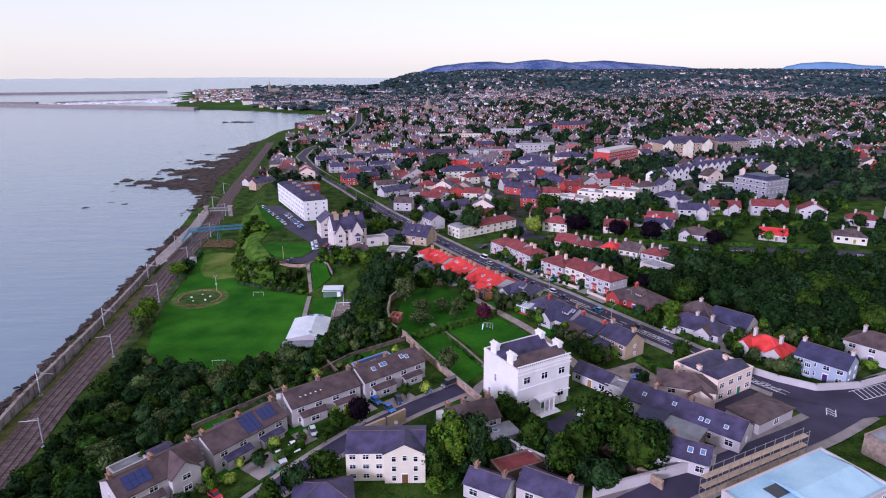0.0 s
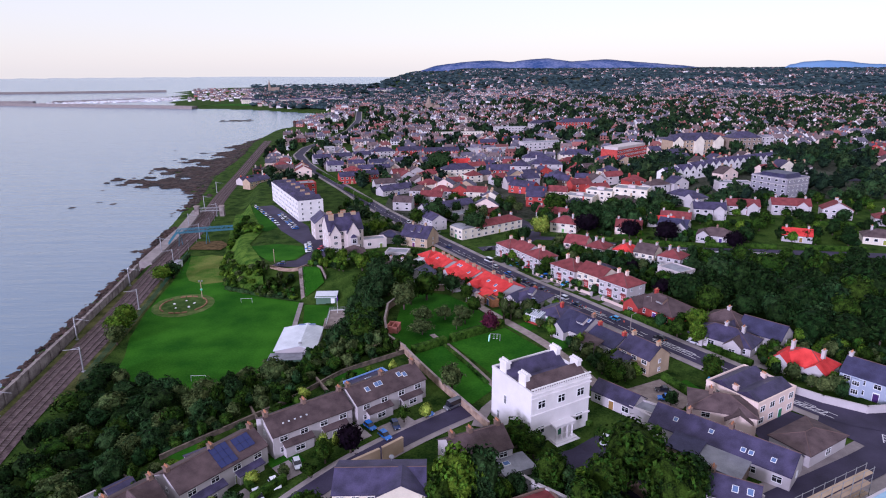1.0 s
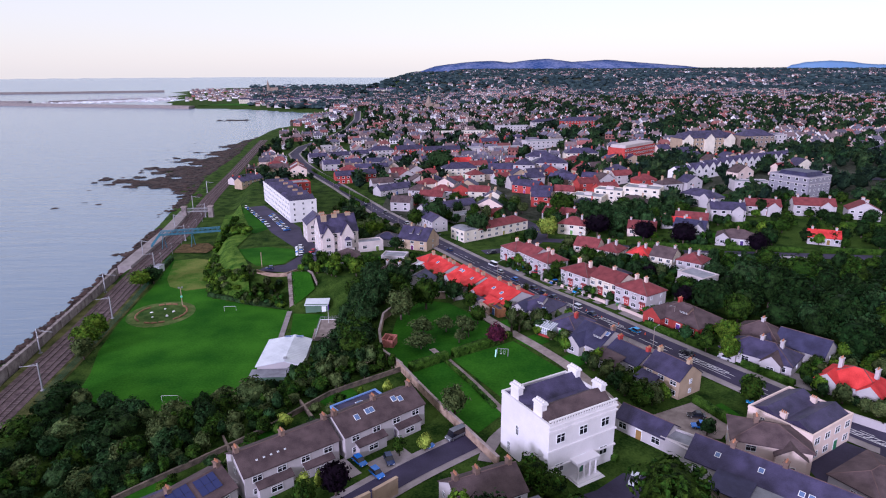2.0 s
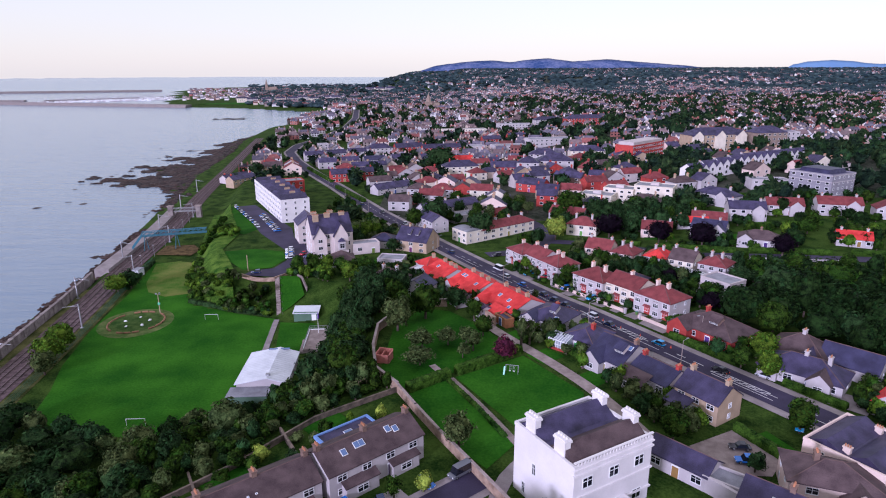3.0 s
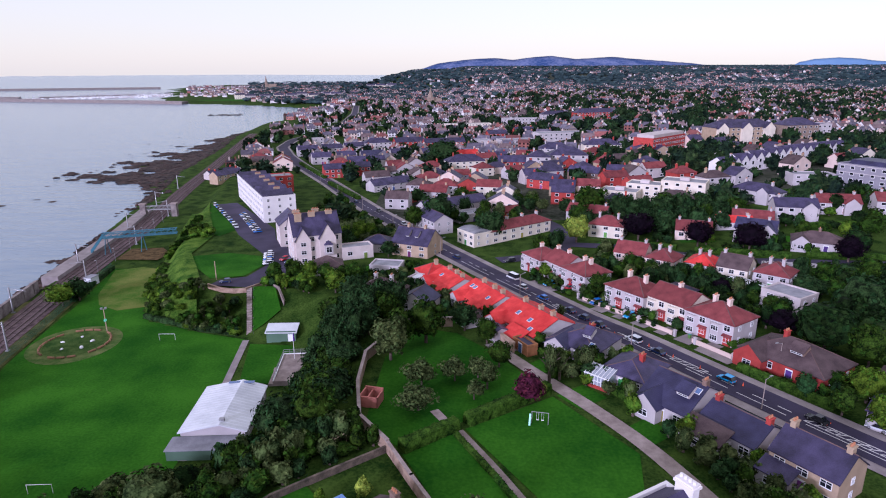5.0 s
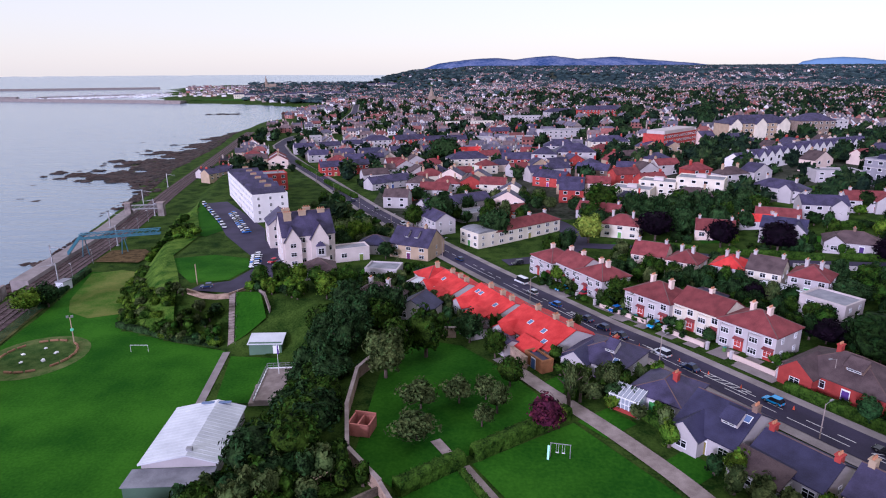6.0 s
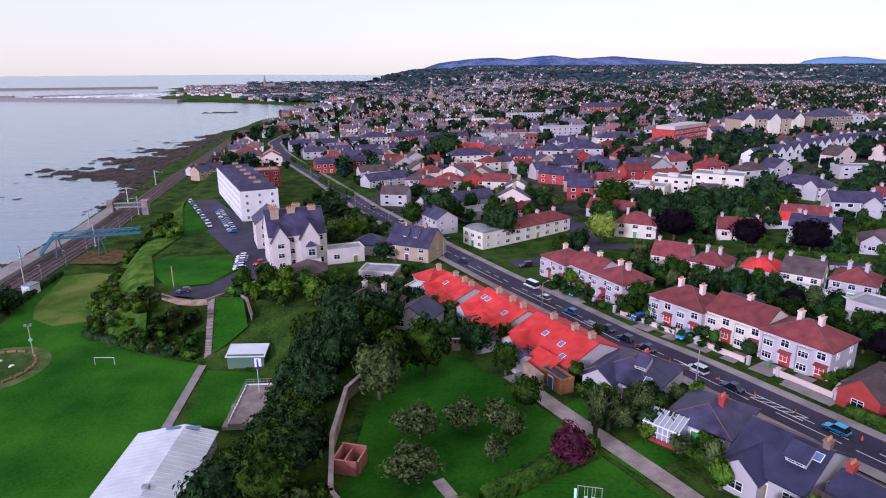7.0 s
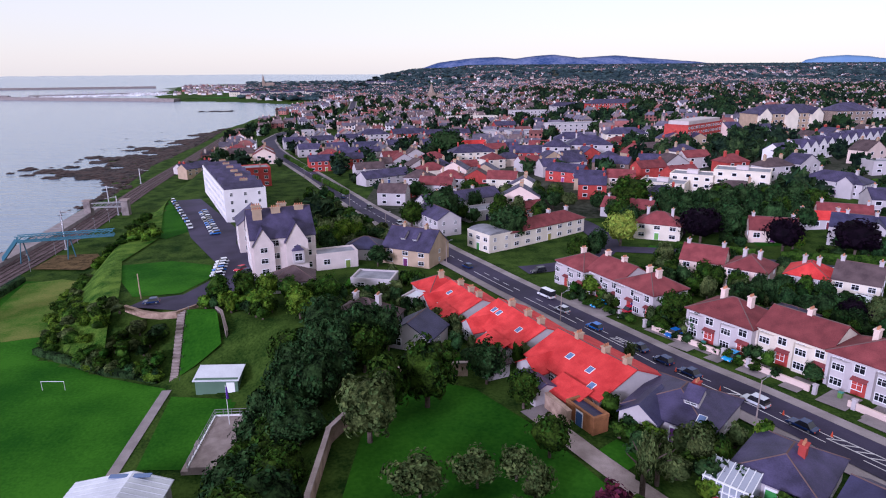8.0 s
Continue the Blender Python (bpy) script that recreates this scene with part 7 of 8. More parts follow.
# trees of the town, joined
def canopy(name, spots, label, sub=2, sprays=26, leaf=None):
    r = np.random.RandomState(5)
    shapes = []
    for k in range(6):
        bm = bmesh.new()
        bmesh.ops.create_icosphere(bm, subdivisions=sub, radius=1)
        for v in bm.verts:
            v.co *= 0.92 + .5 * noise.noise(v.co * 1.9 + Vector((k * 5.3, 0, 0)))
        bm.verts.index_update()
        V = np.array([v.co[:] for v in bm.verts])
        F = [tuple(v.index for v in f.verts) for f in bm.faces]
        bm.free()
        if sprays:
            n = r.normal(size=(sprays, 3))
            n /= np.linalg.norm(n, axis=1)[:, None]
            n[:, 2] = np.abs(n[:, 2])
            a, b_ = r.normal(size=(sprays, 3)) * .2, r.normal(size=(sprays, 3)) * .2
            base = len(V)
            V = np.concatenate([V, np.stack([n - a, n - b_, n + a, n + b_], 1).reshape(-1, 3)])
            F += [tuple(base + 4 * i + j for j in range(4)) for i in range(sprays)]
        shapes.append((V, F))
    VV, FF, MM, base = [], [], [], 0
    levels = height([q[0] for q in spots], [q[1] for q in spots])
    for i, (x, y, t, w) in enumerate(spots):
        V, F = shapes[i % 6]
        VV.append(V * (w / 2, w / 2, t * .52) + (x, y, levels[i] + t * .5))
        FF += [tuple(base + k for k in f) for f in F]
        MM += [int(i * 7 % 5 < 2)] * len(F)
        base += len(V)
    tagged(new(name, mesh_of(name, np.concatenate(VV), FF, leaf or FAR_LEAF, MM)), label, "trees", kind="stuff")


spots = []
tries = 0
while len(spots) < 3600 and tries < 60000:
    tries += 1
    y = town_rng.uniform(285, 1150)
    x = town_rng.uniform(-160, .80 * y + 40)
    w = town_rng.uniform(4, 9)
    dens = .5 + .9 * noise.noise(Vector((x * .008, y * .011, 3))) + (.25 if y > 600 else 0)
    if on_land(x, y, 18) and not (x < -40 and y < 372) and town_rng.random() < dens * (1.3 if x > 90 else .55) and free(x, y, w * .22):
        spots.append((x, y, w * town_rng.uniform(.8, 1.15), w))
canopy("town_trees", spots, "dense dark green trees between the houses of the town", 1, 42)

# ---- far town, harbour and hills ----
far_rng = random.Random(9)
spots, homes = [], []
for _ in range(9500):
    y = 1150 * (4.0 ** far_rng.random())
    x = far_rng.uniform(-.30 * y, .80 * y)
    if x - float(shore_x(y)) < 25:
        continue
    g = noise.noise(Vector((x * .004, y * .003, 1)))
    w = far_rng.uniform(8, 17) * (1 + (y - 1150) / 4000)
    if far_rng.random() < .78 + .6 * g:
        spots.append((x, y, min(w * .6, 9), w * 1.35))
    else:
        homes.append((x, y, far_rng.choice((10, 20, -15, -60))))
# distance haze is mixed into these leaf colours: bluer and paler than near leaves
DISTANT_LEAF = [surface("hazed_woods", (0.012, 0.026, 0.030), (0.052, 0.078, 0.085), 0.05, 0.3, 0.96, 0, 0.4, depth=0.8, islands=True), surface("deep_hazed_woods", (0.008, 0.018, 0.024), (0.034, 0.054, 0.066), 0.05, 0.3, 0.96, 0, 0.4, depth=0.8, islands=True)]
canopy("distant_trees", spots, "far woods and gardens tinted with blue haze", 1, 0, DISTANT_LEAF)
town("far_houses", homes[:2600], "tiny far-off houses and roofs", False)

# the harbour town: pale terraces on the shore and a tall spire
for i in range(14):
    x, y = -470 + i * 26 + far_rng.uniform(-5, 5), 1520 + i * 12 + far_rng.uniform(-10, 10)
    house(x, y, 24, 24, 14, far_rng.uniform(9, 13), "white" if i % 3 else "cream", "slate", "gable", 30, 3, 5, (-.8, .8), False, label="pale seafront terrace of the harbour town", name="terrace", side=0, far=True, group="seafront terraces")
extra = []
for _ in range(420):
    y = far_rng.uniform(1650, 2700)
    x = far_rng.uniform(float(shore_x(y)) + 30, -.16 * y)
    extra.append((x, y, far_rng.choice((0, 20, -20))))
town("harbour_houses", extra, "pale crowded houses of the harbour town", False)
for sx_, sy_, sh in ((-632, 2320, 46), (-24, 1076, 25)):
    sp = thing("church", sx_, sy_, lift(sx_, sy_), 15, "stone church with a tall tapering spire", "church")
    part("tower", Build().box(-5, -5, -2, 5, 5, sh * .45).mesh("tower", WALL["stone"]), sp)
    part("spire", Build().tube((0, 0, sh * .45), (0, 0, sh), 5, .3, 8).mesh("spire", WALL["stone"]), sp)
    part("nave", Build().box(5, -.13 * sh, -2, .74 * sh, .13 * sh, .24 * sh).extrude_x([(-.13 * sh, .24 * sh), (.13 * sh, .24 * sh), (0, .39 * sh)], 5, .74 * sh).mesh("nave", WALL["stone"]), sp)


def pier(points, wide, tall, label):
    b = Build()
    for a, c in zip(points, points[1:]):
        a, c = Vector((*a, 0)), Vector((*c, 0))
        d = (c - a).normalized()
        s = Vector((-d.y, d.x, 0)) * wide / 2
        v = [a - s * 1.5, c - s * 1.5, c + s * 1.5, a + s * 1.5]
        u = [a - s, c - s, c + s, a + s]
        b.add([(p.x, p.y, -1) for p in v] + [(p.x, p.y, tall) for p in u], [(4, 5, 6, 7), (0, 1, 5, 4), (1, 2, 6, 5), (2, 3, 7, 6), (3, 0, 4, 7)])
    tagged(new("pier", b.mesh("pier", sea_wall_m)), label, "pier", "harbour piers")


pier([(-560, 1430), (-660, 1470), (-1131, 1612), (-1700, 1760)], 16, 6, "long dark stone harbour pier")
pier([(-1150, 2640), (-1500, 2500), (-2100, 2330)], 18, 7, "far stone harbour pier")
pier([(-1130, 1752), (-1420, 1760)], 10, 4, "low stone breakwater inside the harbour")
pier([(-1075, 1745), (-905, 1925)], 10, 4, "low stone breakwater inside the harbour")
sheet("harbour_green", [(-560, 1450), (-400, 1420), (-330, 1500), (-480, 1530)], lawn, .5, "green on the harbour shore", cell=30)
boats = Build()
for _ in range(700):
    t = far_rng.random()
    x, y = -1050 + 330 * t + far_rng.uniform(-60, 60), 1720 + 300 * t + far_rng.uniform(-120, 160)
    if x - float(shore_x(y)) > -8:
        continue
    L = far_rng.uniform(4, 7)
    boats.add([(x - L, y, .3), (x, y - 1.6, .3), (x + L, y, .6), (x, y + 1.6, .3), (x - L * .9, y, 1.6), (x, y - 1.8, 1.6), (x + L * 1.1, y, 2.0), (x, y + 1.8, 1.6)], [(4, 5, 6, 7), (0, 1, 5, 4), (1, 2, 6, 5), (2, 3, 7, 6), (3, 0, 4, 7)], far_rng.choice((0, 0, 1)))
    boats.box(x - .12, y - .12, 1.5, x + .12, y + .12, far_rng.uniform(9, 15), 2)
tagged(new("marina_boats", boats.mesh("marina_boats", [plastic_white, WALL["grey"], steel])), "crowded marina of small sailing boats", "boats", kind="stuff")

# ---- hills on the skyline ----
# the blue of both hills is aerial haze put into the base colour
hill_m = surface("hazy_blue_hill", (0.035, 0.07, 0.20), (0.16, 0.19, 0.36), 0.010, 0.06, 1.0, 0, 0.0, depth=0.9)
haze_hill_m = surface("hazy_far_hill", (0.12, 0.22, 0.42), (0.16, 0.27, 0.47), 0.002, 0.02, 1.0, 0, 0.0)


def ridge(name, y, profile, mat, label, deep=260):
    xs = np.linspace(profile[0][0], profile[-1][0], 150)
    zs = np.interp(xs, [p[0] for p in profile], [p[1] for p in profile])
    V, F = [], []
    for i, (x, z) in enumerate(zip(xs, zs)):
        z += 1.6 * noise.noise(Vector((x * .02, 1, 0))) + 1.2 * noise.noise(Vector((x * .07, 4, 0)))
        for k in range(7):
            t = k / 6
            V.append((x + 14 * noise.noise(Vector((x * .01, k, 2))), y - deep * (1 - t), 4 + (z - 4) * (t ** .8)))
        V.append((x, y + 60, 20))
    for i in range(len(xs) - 1):
        F += [(i * 8 + k, (i + 1) * 8 + k, (i + 1) * 8 + k + 1, i * 8 + k + 1) for k in range(7)]
    tagged(new(name, mesh_of(name, V, F, mat, smooth=True)), label, kind="structure")


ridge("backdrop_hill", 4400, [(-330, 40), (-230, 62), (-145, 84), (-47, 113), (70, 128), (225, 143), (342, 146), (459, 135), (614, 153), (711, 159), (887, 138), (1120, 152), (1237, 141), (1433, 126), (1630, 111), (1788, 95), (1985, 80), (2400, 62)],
      hill_m, "long wooded hill on the horizon in painted blue haze", 420)
ridge("backdrop_far_hill", 4050, [(2080, 62), (2115, 73), (2189, 110), (2275, 127), (2434, 136), (2560, 129), (2670, 115), (2807, 110)], haze_hill_m, "far headland in painted pale blue haze", 120)

# ---- railway furniture ----
TRUE = (1 / PLAN,) * 3  # for things whose sizes below are true already
def mast(x, y, side):
    e = thing("catenary_mast", x, y, lift(x, y), 0, "pale steel railway mast with a bracket arm", "mast", "railway masts")
    part("post", Build().box(-.16, -.16, -.5, .16, .16, 7.2, taper=.03).box(-.4, -.4, -.5, .4, .4, .3).mesh("post", steel), e)
    part("arm", Build().tube((0, 0, 6.6), (side * 4.4, 0, 6.2), .07, n=5).tube((0, 0, 7.1), (side * 2.6, 0, 6.4), .05, n=5).mesh("arm", steel), e)


for y in (92, 135, 177, 224, 266, 312, 358, 404):
    mast(float(rail_x(y)) - 5.2, y, 1)
for y in (112, 156, 200, 247, 290, 336):
    mast(float(rail_x(y)) + 5.0, y + 1, -1)
# platform with its lamps, and the lattice footbridge
pf = thing("platform", -119, 250, 6, 0, "paved railway platform beside the sea", "platform")
pf["ground"] = 6.0
V, F = [], []
for y in range(250, 352, 6):
    x = float(rail_x(y)) - 4.4 + 119
    V += [(x - 5.2, y - 250, -2), (x - 5.2, y - 250, 1.3), (x, y - 250, 1.3), (x, y - 250, -2)]
for i in range(len(V) // 4 - 1):
    F += [(4 * i + k, 4 * i + 4 + k, 4 * i + 5 + k, 4 * i + 1 + k) for k in range(3)]
F += [(0, 1, 2, 3), tuple(range(len(V) - 4, len(V)))[::-1]]
part("platform_deck", mesh_of("platform_deck", V, F, paving), pf)
for y in range(256, 345, 14):
    lp = thing("platform_lamp", float(rail_x(y)) + 5.4, y, lift(float(rail_x(y)) + 5.4, y), 0, "slim grey platform lamp post", "lamp", "platform lamps")
    part("post", Build().tube((0, 0, -.3), (0, 0, 4.6), .07, .05).mesh("post", steel), lp)
    part("lamp_head", Build().box(-.5, -.12, 4.55, .1, .12, 4.7).mesh("lamp_head", steel), lp)
fb = thing("footbridge", -108.2, 281.3, 6.4, 17, "blue-green steel lattice footbridge over the railway", "footbridge")
for yy in (-1.1, 1.1):
    t = Build().box(-12, yy - .1, 5.6, 12, yy + .1, 5.85).box(-12, yy - .1, 7.1, 12, yy + .1, 7.35)
    for i in range(12):
        x0 = -12 + i * 2
        t.tube((x0, yy, 5.8), (x0 + 2, yy, 7.4), .08, n=4).tube((x0, yy, 7.4), (x0 + 2, yy, 5.8), .08, n=4)
    part("truss", t.mesh("truss", bridge_paint), fb)
part("deck", Build().box(-12, -1.1, 5.5, 12, 1.1, 5.62).mesh("deck", bridge_paint), fb)
part("stair", Build().add([(-12, -1.1, 5.5), (-12, 1.1, 5.5), (-16, 1.1, .5), (-16, -1.1, .5), (-12, -1.1, 6.9), (-12, 1.1, 6.9), (-16, 1.1, 1.9), (-16, -1.1, 1.9)], [(0, 1, 2, 3), (0, 3, 7, 4), (1, 5, 6, 2)]).mesh("stair", bridge_paint), fb)
for xx in (-11, 0.5):
    part("trestle", Build().tube((xx, -1, 5.6), (xx - .8, -1.2, -1), .16).tube((xx, 1, 5.6), (xx + .8, 1.2, -1), .16).mesh("trestle", bridge_paint), fb)
for tx, ty in ((-133.4, 336.2), (-120.4, 337.6)):
    tw = thing("bridge_pier", tx, ty, 6, 5, "square stone pier of a railway bridge", "pier")
    tw["ground"] = 6.0
    part("shaft", Build().box(-1.3, -1.3, -6, 1.3, 1.3, 5.5, taper=.15).mesh("shaft", sea_wall_m), tw)
    part("cap", Build().box(-1.45, -1.45, 5.5, 1.45, 1.45, 5.9).mesh("cap", gravel_m), tw)
sb = thing("footbridge", -126.9, 337.0, 6, 6, "grey steel lattice footbridge between stone piers", "footbridge")
for yy in (-.8, .8):
    t = Build().box(-7, yy - .08, 3.0, 7, yy + .08, 3.25).box(-7, yy - .08, 4.6, 7, yy + .08, 4.8)
    for i in range(7):
        t.tube((-7 + 2 * i, yy, 3.1), (-5 + 2 * i, yy, 4.7), .07, n=4).tube((-7 + 2 * i, yy, 4.7), (-5 + 2 * i, yy, 3.1), .07, n=4)
    part("truss", t.mesh("truss", steel), sb)
part("deck", Build().box(-7, -.8, 2.95, 7, .8, 3.08).mesh("deck", steel), sb)
bx = thing("relay_cabinet", -107.2, 247, 6, -10, "pale metal railway equipment cabin", "cabin")
part("cabin", Build().box(-1.2, -1.6, -.2, 1.2, 1.6, 2.4).mesh("cabin", ROOF["zinc"]), bx)
part("cabin_roof", Build().box(-1.35, -1.75, 2.4, 1.35, 1.75, 2.55).mesh("cabin_roof", ROOF["lead"]), bx)
fence = thing("railway_fence", -95, 160, 0, 0, "green mesh fence beside the railway", "fence")
fence["ground"] = 5.9
b = Build()
for y in np.arange(150, 262, 2.5):
    xa, xb = float(rail_x(y)) + 7.2, float(rail_x(y + 2.5)) + 7.2
    za, zb = lift(xa, y), lift(xb, y + 2.5)
    for k in range(5):
        b.tube((xa + 95, y - 160, za + .3 + .4 * k), (xb + 95, y + 2.5 - 160, zb + .3 + .4 * k), .04, n=4)
    for k in range(6):
        q = k / 6
        b.tube((xa + (xb - xa) * q + 95, y + 2.5 * q - 160, za), (xa + (xb - xa) * q + 95, y + 2.5 * q - 160, za + 2.0), .03, n=4)
tagged(part("mesh_panel", b.mesh("mesh_panel", fence_green), fence), kind="stuff")

# ---- the playing field ----
meadow_dark = surface("ring_turf", (0.020, 0.055, 0.010), (0.075, 0.12, 0.03), 0.35, 3, .95, .3, .05, depth=.6)
ring = thing("stone_ring", -88.0, 205.2, lift(-88, 205.2), 0, "oval earth ring edged with logs and boulders", "ring")
sheet("ring_earth", [(-88 + 9.9 * math.cos(a), 205.0 + 10.6 * math.sin(a)) for a in np.linspace(0, math.tau, 28)[:-1]], surface("worn_earth", (0.045, 0.10, 0.018), (0.15, 0.17, 0.06), 0.4, 3, .95, .3, .05), .09, "worn earth of an oval ring", cell=3)
sheet("ring_grass", [(-88 + 6.8 * math.cos(a), 205.2 + 7.2 * math.sin(a)) for a in np.linspace(0, math.tau, 24)[:-1]], meadow_dark, .12, "grass within an oval ring", cell=3)
log_m = tone("weathered_log", (0.30, 0.16, 0.09), k=.6, bump=.3)
for i in range(22):
    a = i * math.tau / 22
    if i % 11 in (4, 8):
        continue
    m = pose(7.3 * math.cos(a), 7.7 * math.sin(a), .3, 0, 0, math.degrees(a) + 90)
    part("log", Build().tube((-.85, 0, 0), (.85, 0, 0), .26, .24, 7).mesh("log", log_m), ring, m)
for i in range(5):
    a = i * 1.3 + .4
    me = boulder(40 + i, .42)
    me.materials.append(plastic_white)
    part("boulder", me, ring, pose(3.4 * math.cos(a), 3.6 * math.sin(a), .3))
def goal(x, y, rot):
    e = thing("goal", x, y, lift(x, y), rot, "white football goal posts without a net", "goal", "football goals", (.72, 1, .72))
    for s in (-2.6, 2.6):
        part("post", Build().tube((s, 0, -.2), (s, 0, 2.3), .05, n=7).mesh("post", plastic_white), e)
    part("crossbar", Build().tube((-2.65, 0, 2.3), (2.65, 0, 2.3), .05, n=7).mesh("crossbar", plastic_white), e)


goal(-67.3, 207.2, 0), goal(-62.6, 152, 2)
fp = thing("flood_pole", -84.5, 212.5, lift(-84.5, 212.5), 20, "floodlight pole at the edge of a field", "lamp")
part("pole", Build().tube((0, 0, -.5), (0, 0, 6.0), .14, .09).mesh("pole", WALL["tan"]), fp)
part("lamp_head", Build().box(-.7, -.2, 5.9, -.2, .2, 6.3).box(.2, -.2, 5.9, .7, .2, 6.3).box(-.7, -.06, 5.8, .7, .06, 5.9).mesh("lamp_head", steel), fp)
part("sign", Build().tube((0, -.16, 3.0), (0, .16, 3.0), .35, .35, 10).mesh("sign", tone("mint_sign", (.2, .75, .5), bump=0)), fp)
tp = thing("timber_pole", -60.0, 221.5, lift(-60, 221.5), 0, "bare timber pole beside a lawn", "pole")
part("pole", Build().tube((0, 0, -.5), (0, 0, 5.0), .14, .1).mesh("pole", WALL["tan"]), tp)
fl = thing("flagpole", -34.2, 195.2, lift(-36, 195) + .9, 0, "slim white flagpole with a furled purple flag", "flagpole")
part("flag", Build().tube((.16, 0, 4.4), (.1, 0, 6.2), .2, .1, 6).mesh("flag", tone("purple_flag", (0.10, 0.03, 0.28), bump=0)), fl)
part("pole", Build().tube((0, 0, -.5), (0, 0, 6.5), .07, .04).mesh("pole", plastic_white), fl)
st_ = thing("steps", -49.0, 209.5, 0, 0, "long flight of pale concrete steps with a rail", "steps")
st_["drape"] = True
step_me = Build().box(-.62, -.36, -.8, .62, .36, .12).mesh("step", gravel_m)
for i in range(24):
    t = i / 23
    x_, y_ = -48.5 - .7 * t, 209.2 + 5.0 * t
    part("step", step_me, st_, pose(x_ + 49.0, y_ - 209.5, lift(x_, y_) + .15, 0, 0, 8))
for i in range(7):
    t = i / 6
    x_, y_ = -47.4 - .7 * t, 209.2 + 5.0 * t
    part("rail_post", Build().tube((0, 0, -.2), (0, 0, 1.0), .05, n=5).mesh("rail_post", steel), st_, pose(x_ + 49.0, y_ - 209.5, lift(x_, y_)))

# ---- gardens ----
sg = thing("swing_set", 12.4, 150.8, lift(12.4, 150.8), -12, "metal swing set with a pale green slide", "swing set", size=TRUE)
part("swing_frame", Build().tube((-1.6, -.8, -.1), (-1.6, 0, 2.2), .06).tube((-1.6, .8, -.1), (-1.6, 0, 2.2), .06).tube((1.6, -.8, -.1), (1.6, 0, 2.2), .06).tube((1.6, .8, -.1), (1.6, 0, 2.2), .06).tube((-1.7, 0, 2.2), (1.7, 0, 2.2), .06).mesh("swing_frame", steel), sg)
for s in (-.5, .5):
    part("swing_seat", Build().box(s - .25, -.12, .5, s + .25, .12, .56).tube((s - .2, 0, .56), (s - .2, 0, 2.2), .02, n=4).tube((s + .2, 0, .56), (s + .2, 0, 2.2), .02, n=4).mesh("swing_seat", plastic_white), sg)
part("slide", Build().add([(-2.1, -1.7, .1), (-1.75, -1.7, .1), (-1.75, 0, 1.5), (-2.1, 0, 1.5), (-2.1, -1.7, .25), (-1.75, -1.7, .25), (-1.75, 0, 1.7), (-2.1, 0, 1.7)], [(0, 3, 2, 1), (4, 5, 6, 7), (0, 1, 5, 4), (1, 2, 6, 5), (2, 3, 7, 6), (3, 0, 4, 7)]).mesh("slide", plastic_cyan), sg)
pg = thing("pergola", -16.4, 145.6, lift(-16.4, 145.6), -40, "weathered timber pergola beside a garden wall", "pergola", size=(.7, .8, .8))
for x_, y_ in ((-1.8, -1.2), (1.8, -1.2), (-1.8, 1.2), (1.8, 1.2)):
    part("post", Build().box(x_ - .08, y_ - .08, -.3, x_ + .08, y_ + .08, 2.3).mesh("post", WALL["tan"]), pg)
for i in range(8):
    part("slat", Build().box(-2.1 + i * .58, -1.6, 2.3, -1.98 + i * .58, 1.6, 2.45).mesh("slat", WALL["tan"]), pg)
for gx_, gy_, gr_, gw_, gd_, gm in ((-33, 105.5, 52, 5, 3, "zinc"), (-42, 104.5, 40, 4, 3, "slate"), (-51.5, 96.5, 50, 4, 3.4, "slate"), (-56, 93, 50, 6, 3.4, "lead")):
    house(gx_, gy_, gr_, gw_, gd_, 2.5, "white", gm, "flat" if gm != "slate" else "gable", 20, 1, 2, (), label="small garden room behind a house", name="garden_room", category="shed", side=0)
for lx, ly, lw, lh_, rot_ in ((-44, 108, 7, 9, 50), (-31, 119, 7, 8, 40), (-20, 133, 7, 7, 40), (-54, 99, 6, 7, 50), (-27, 103.8, 5, 5, 40), (-39, 91.5, 5, 5, 52), (20, 158, 5, 6, -55), (27, 148, 5, 6, -55), (15.5, 168.5, 4, 4, -50), (-2, 190.5, 6, 5, -60), (-20, 232, 6, 5, 0), (48, 252, 8, 6, -40), (62, 231, 8, 5, -40), (84, 134, 6, 9, -50), (75, 252, 10, 5, -10), (104, 246, 14, 6, -16)):
    m = pose(lx, ly, 0, 0, 0, rot_)
    sheet("garden_lawn", [tuple((m @ Vector((a * lw / 2, b_ * lh_ / 2, 0)))[:2]) for a, b_ in ((-1, -1), (1, -1), (1, 1), (-1, 1))], lawn, .09, "small back garden lawn", cell=3)
for lx, ly, lw, lh_, rot_ in ((-16.5, 110.5, 5, 5, 40), (-8, 112.5, 7, 6, 40), (-31.5, 93, 6, 6, 50), (-26, 101, 3, 5, 40), (47, 172.5, 7, 3, -60), (33, 199, 12, 3, -60), (23, 215, 4, 10, 30), (10, 98, 7, 5, 25), (70, 139, 6, 6, -45), (88, 130, 7, 5, -40), (9, 176, 5, 4, -60), (-8, 221, 6, 5, -30)):
    m = pose(lx, ly, 0, 0, 0, rot_)
    sheet("driveway", [tuple((m @ Vector((a * lw / 2, b_ * lh_ / 2, 0)))[:2]) for a, b_ in ((-1, -1), (1, -1), (1, 1), (-1, 1))], paving, .13, "concrete driveway before a house", cell=3)


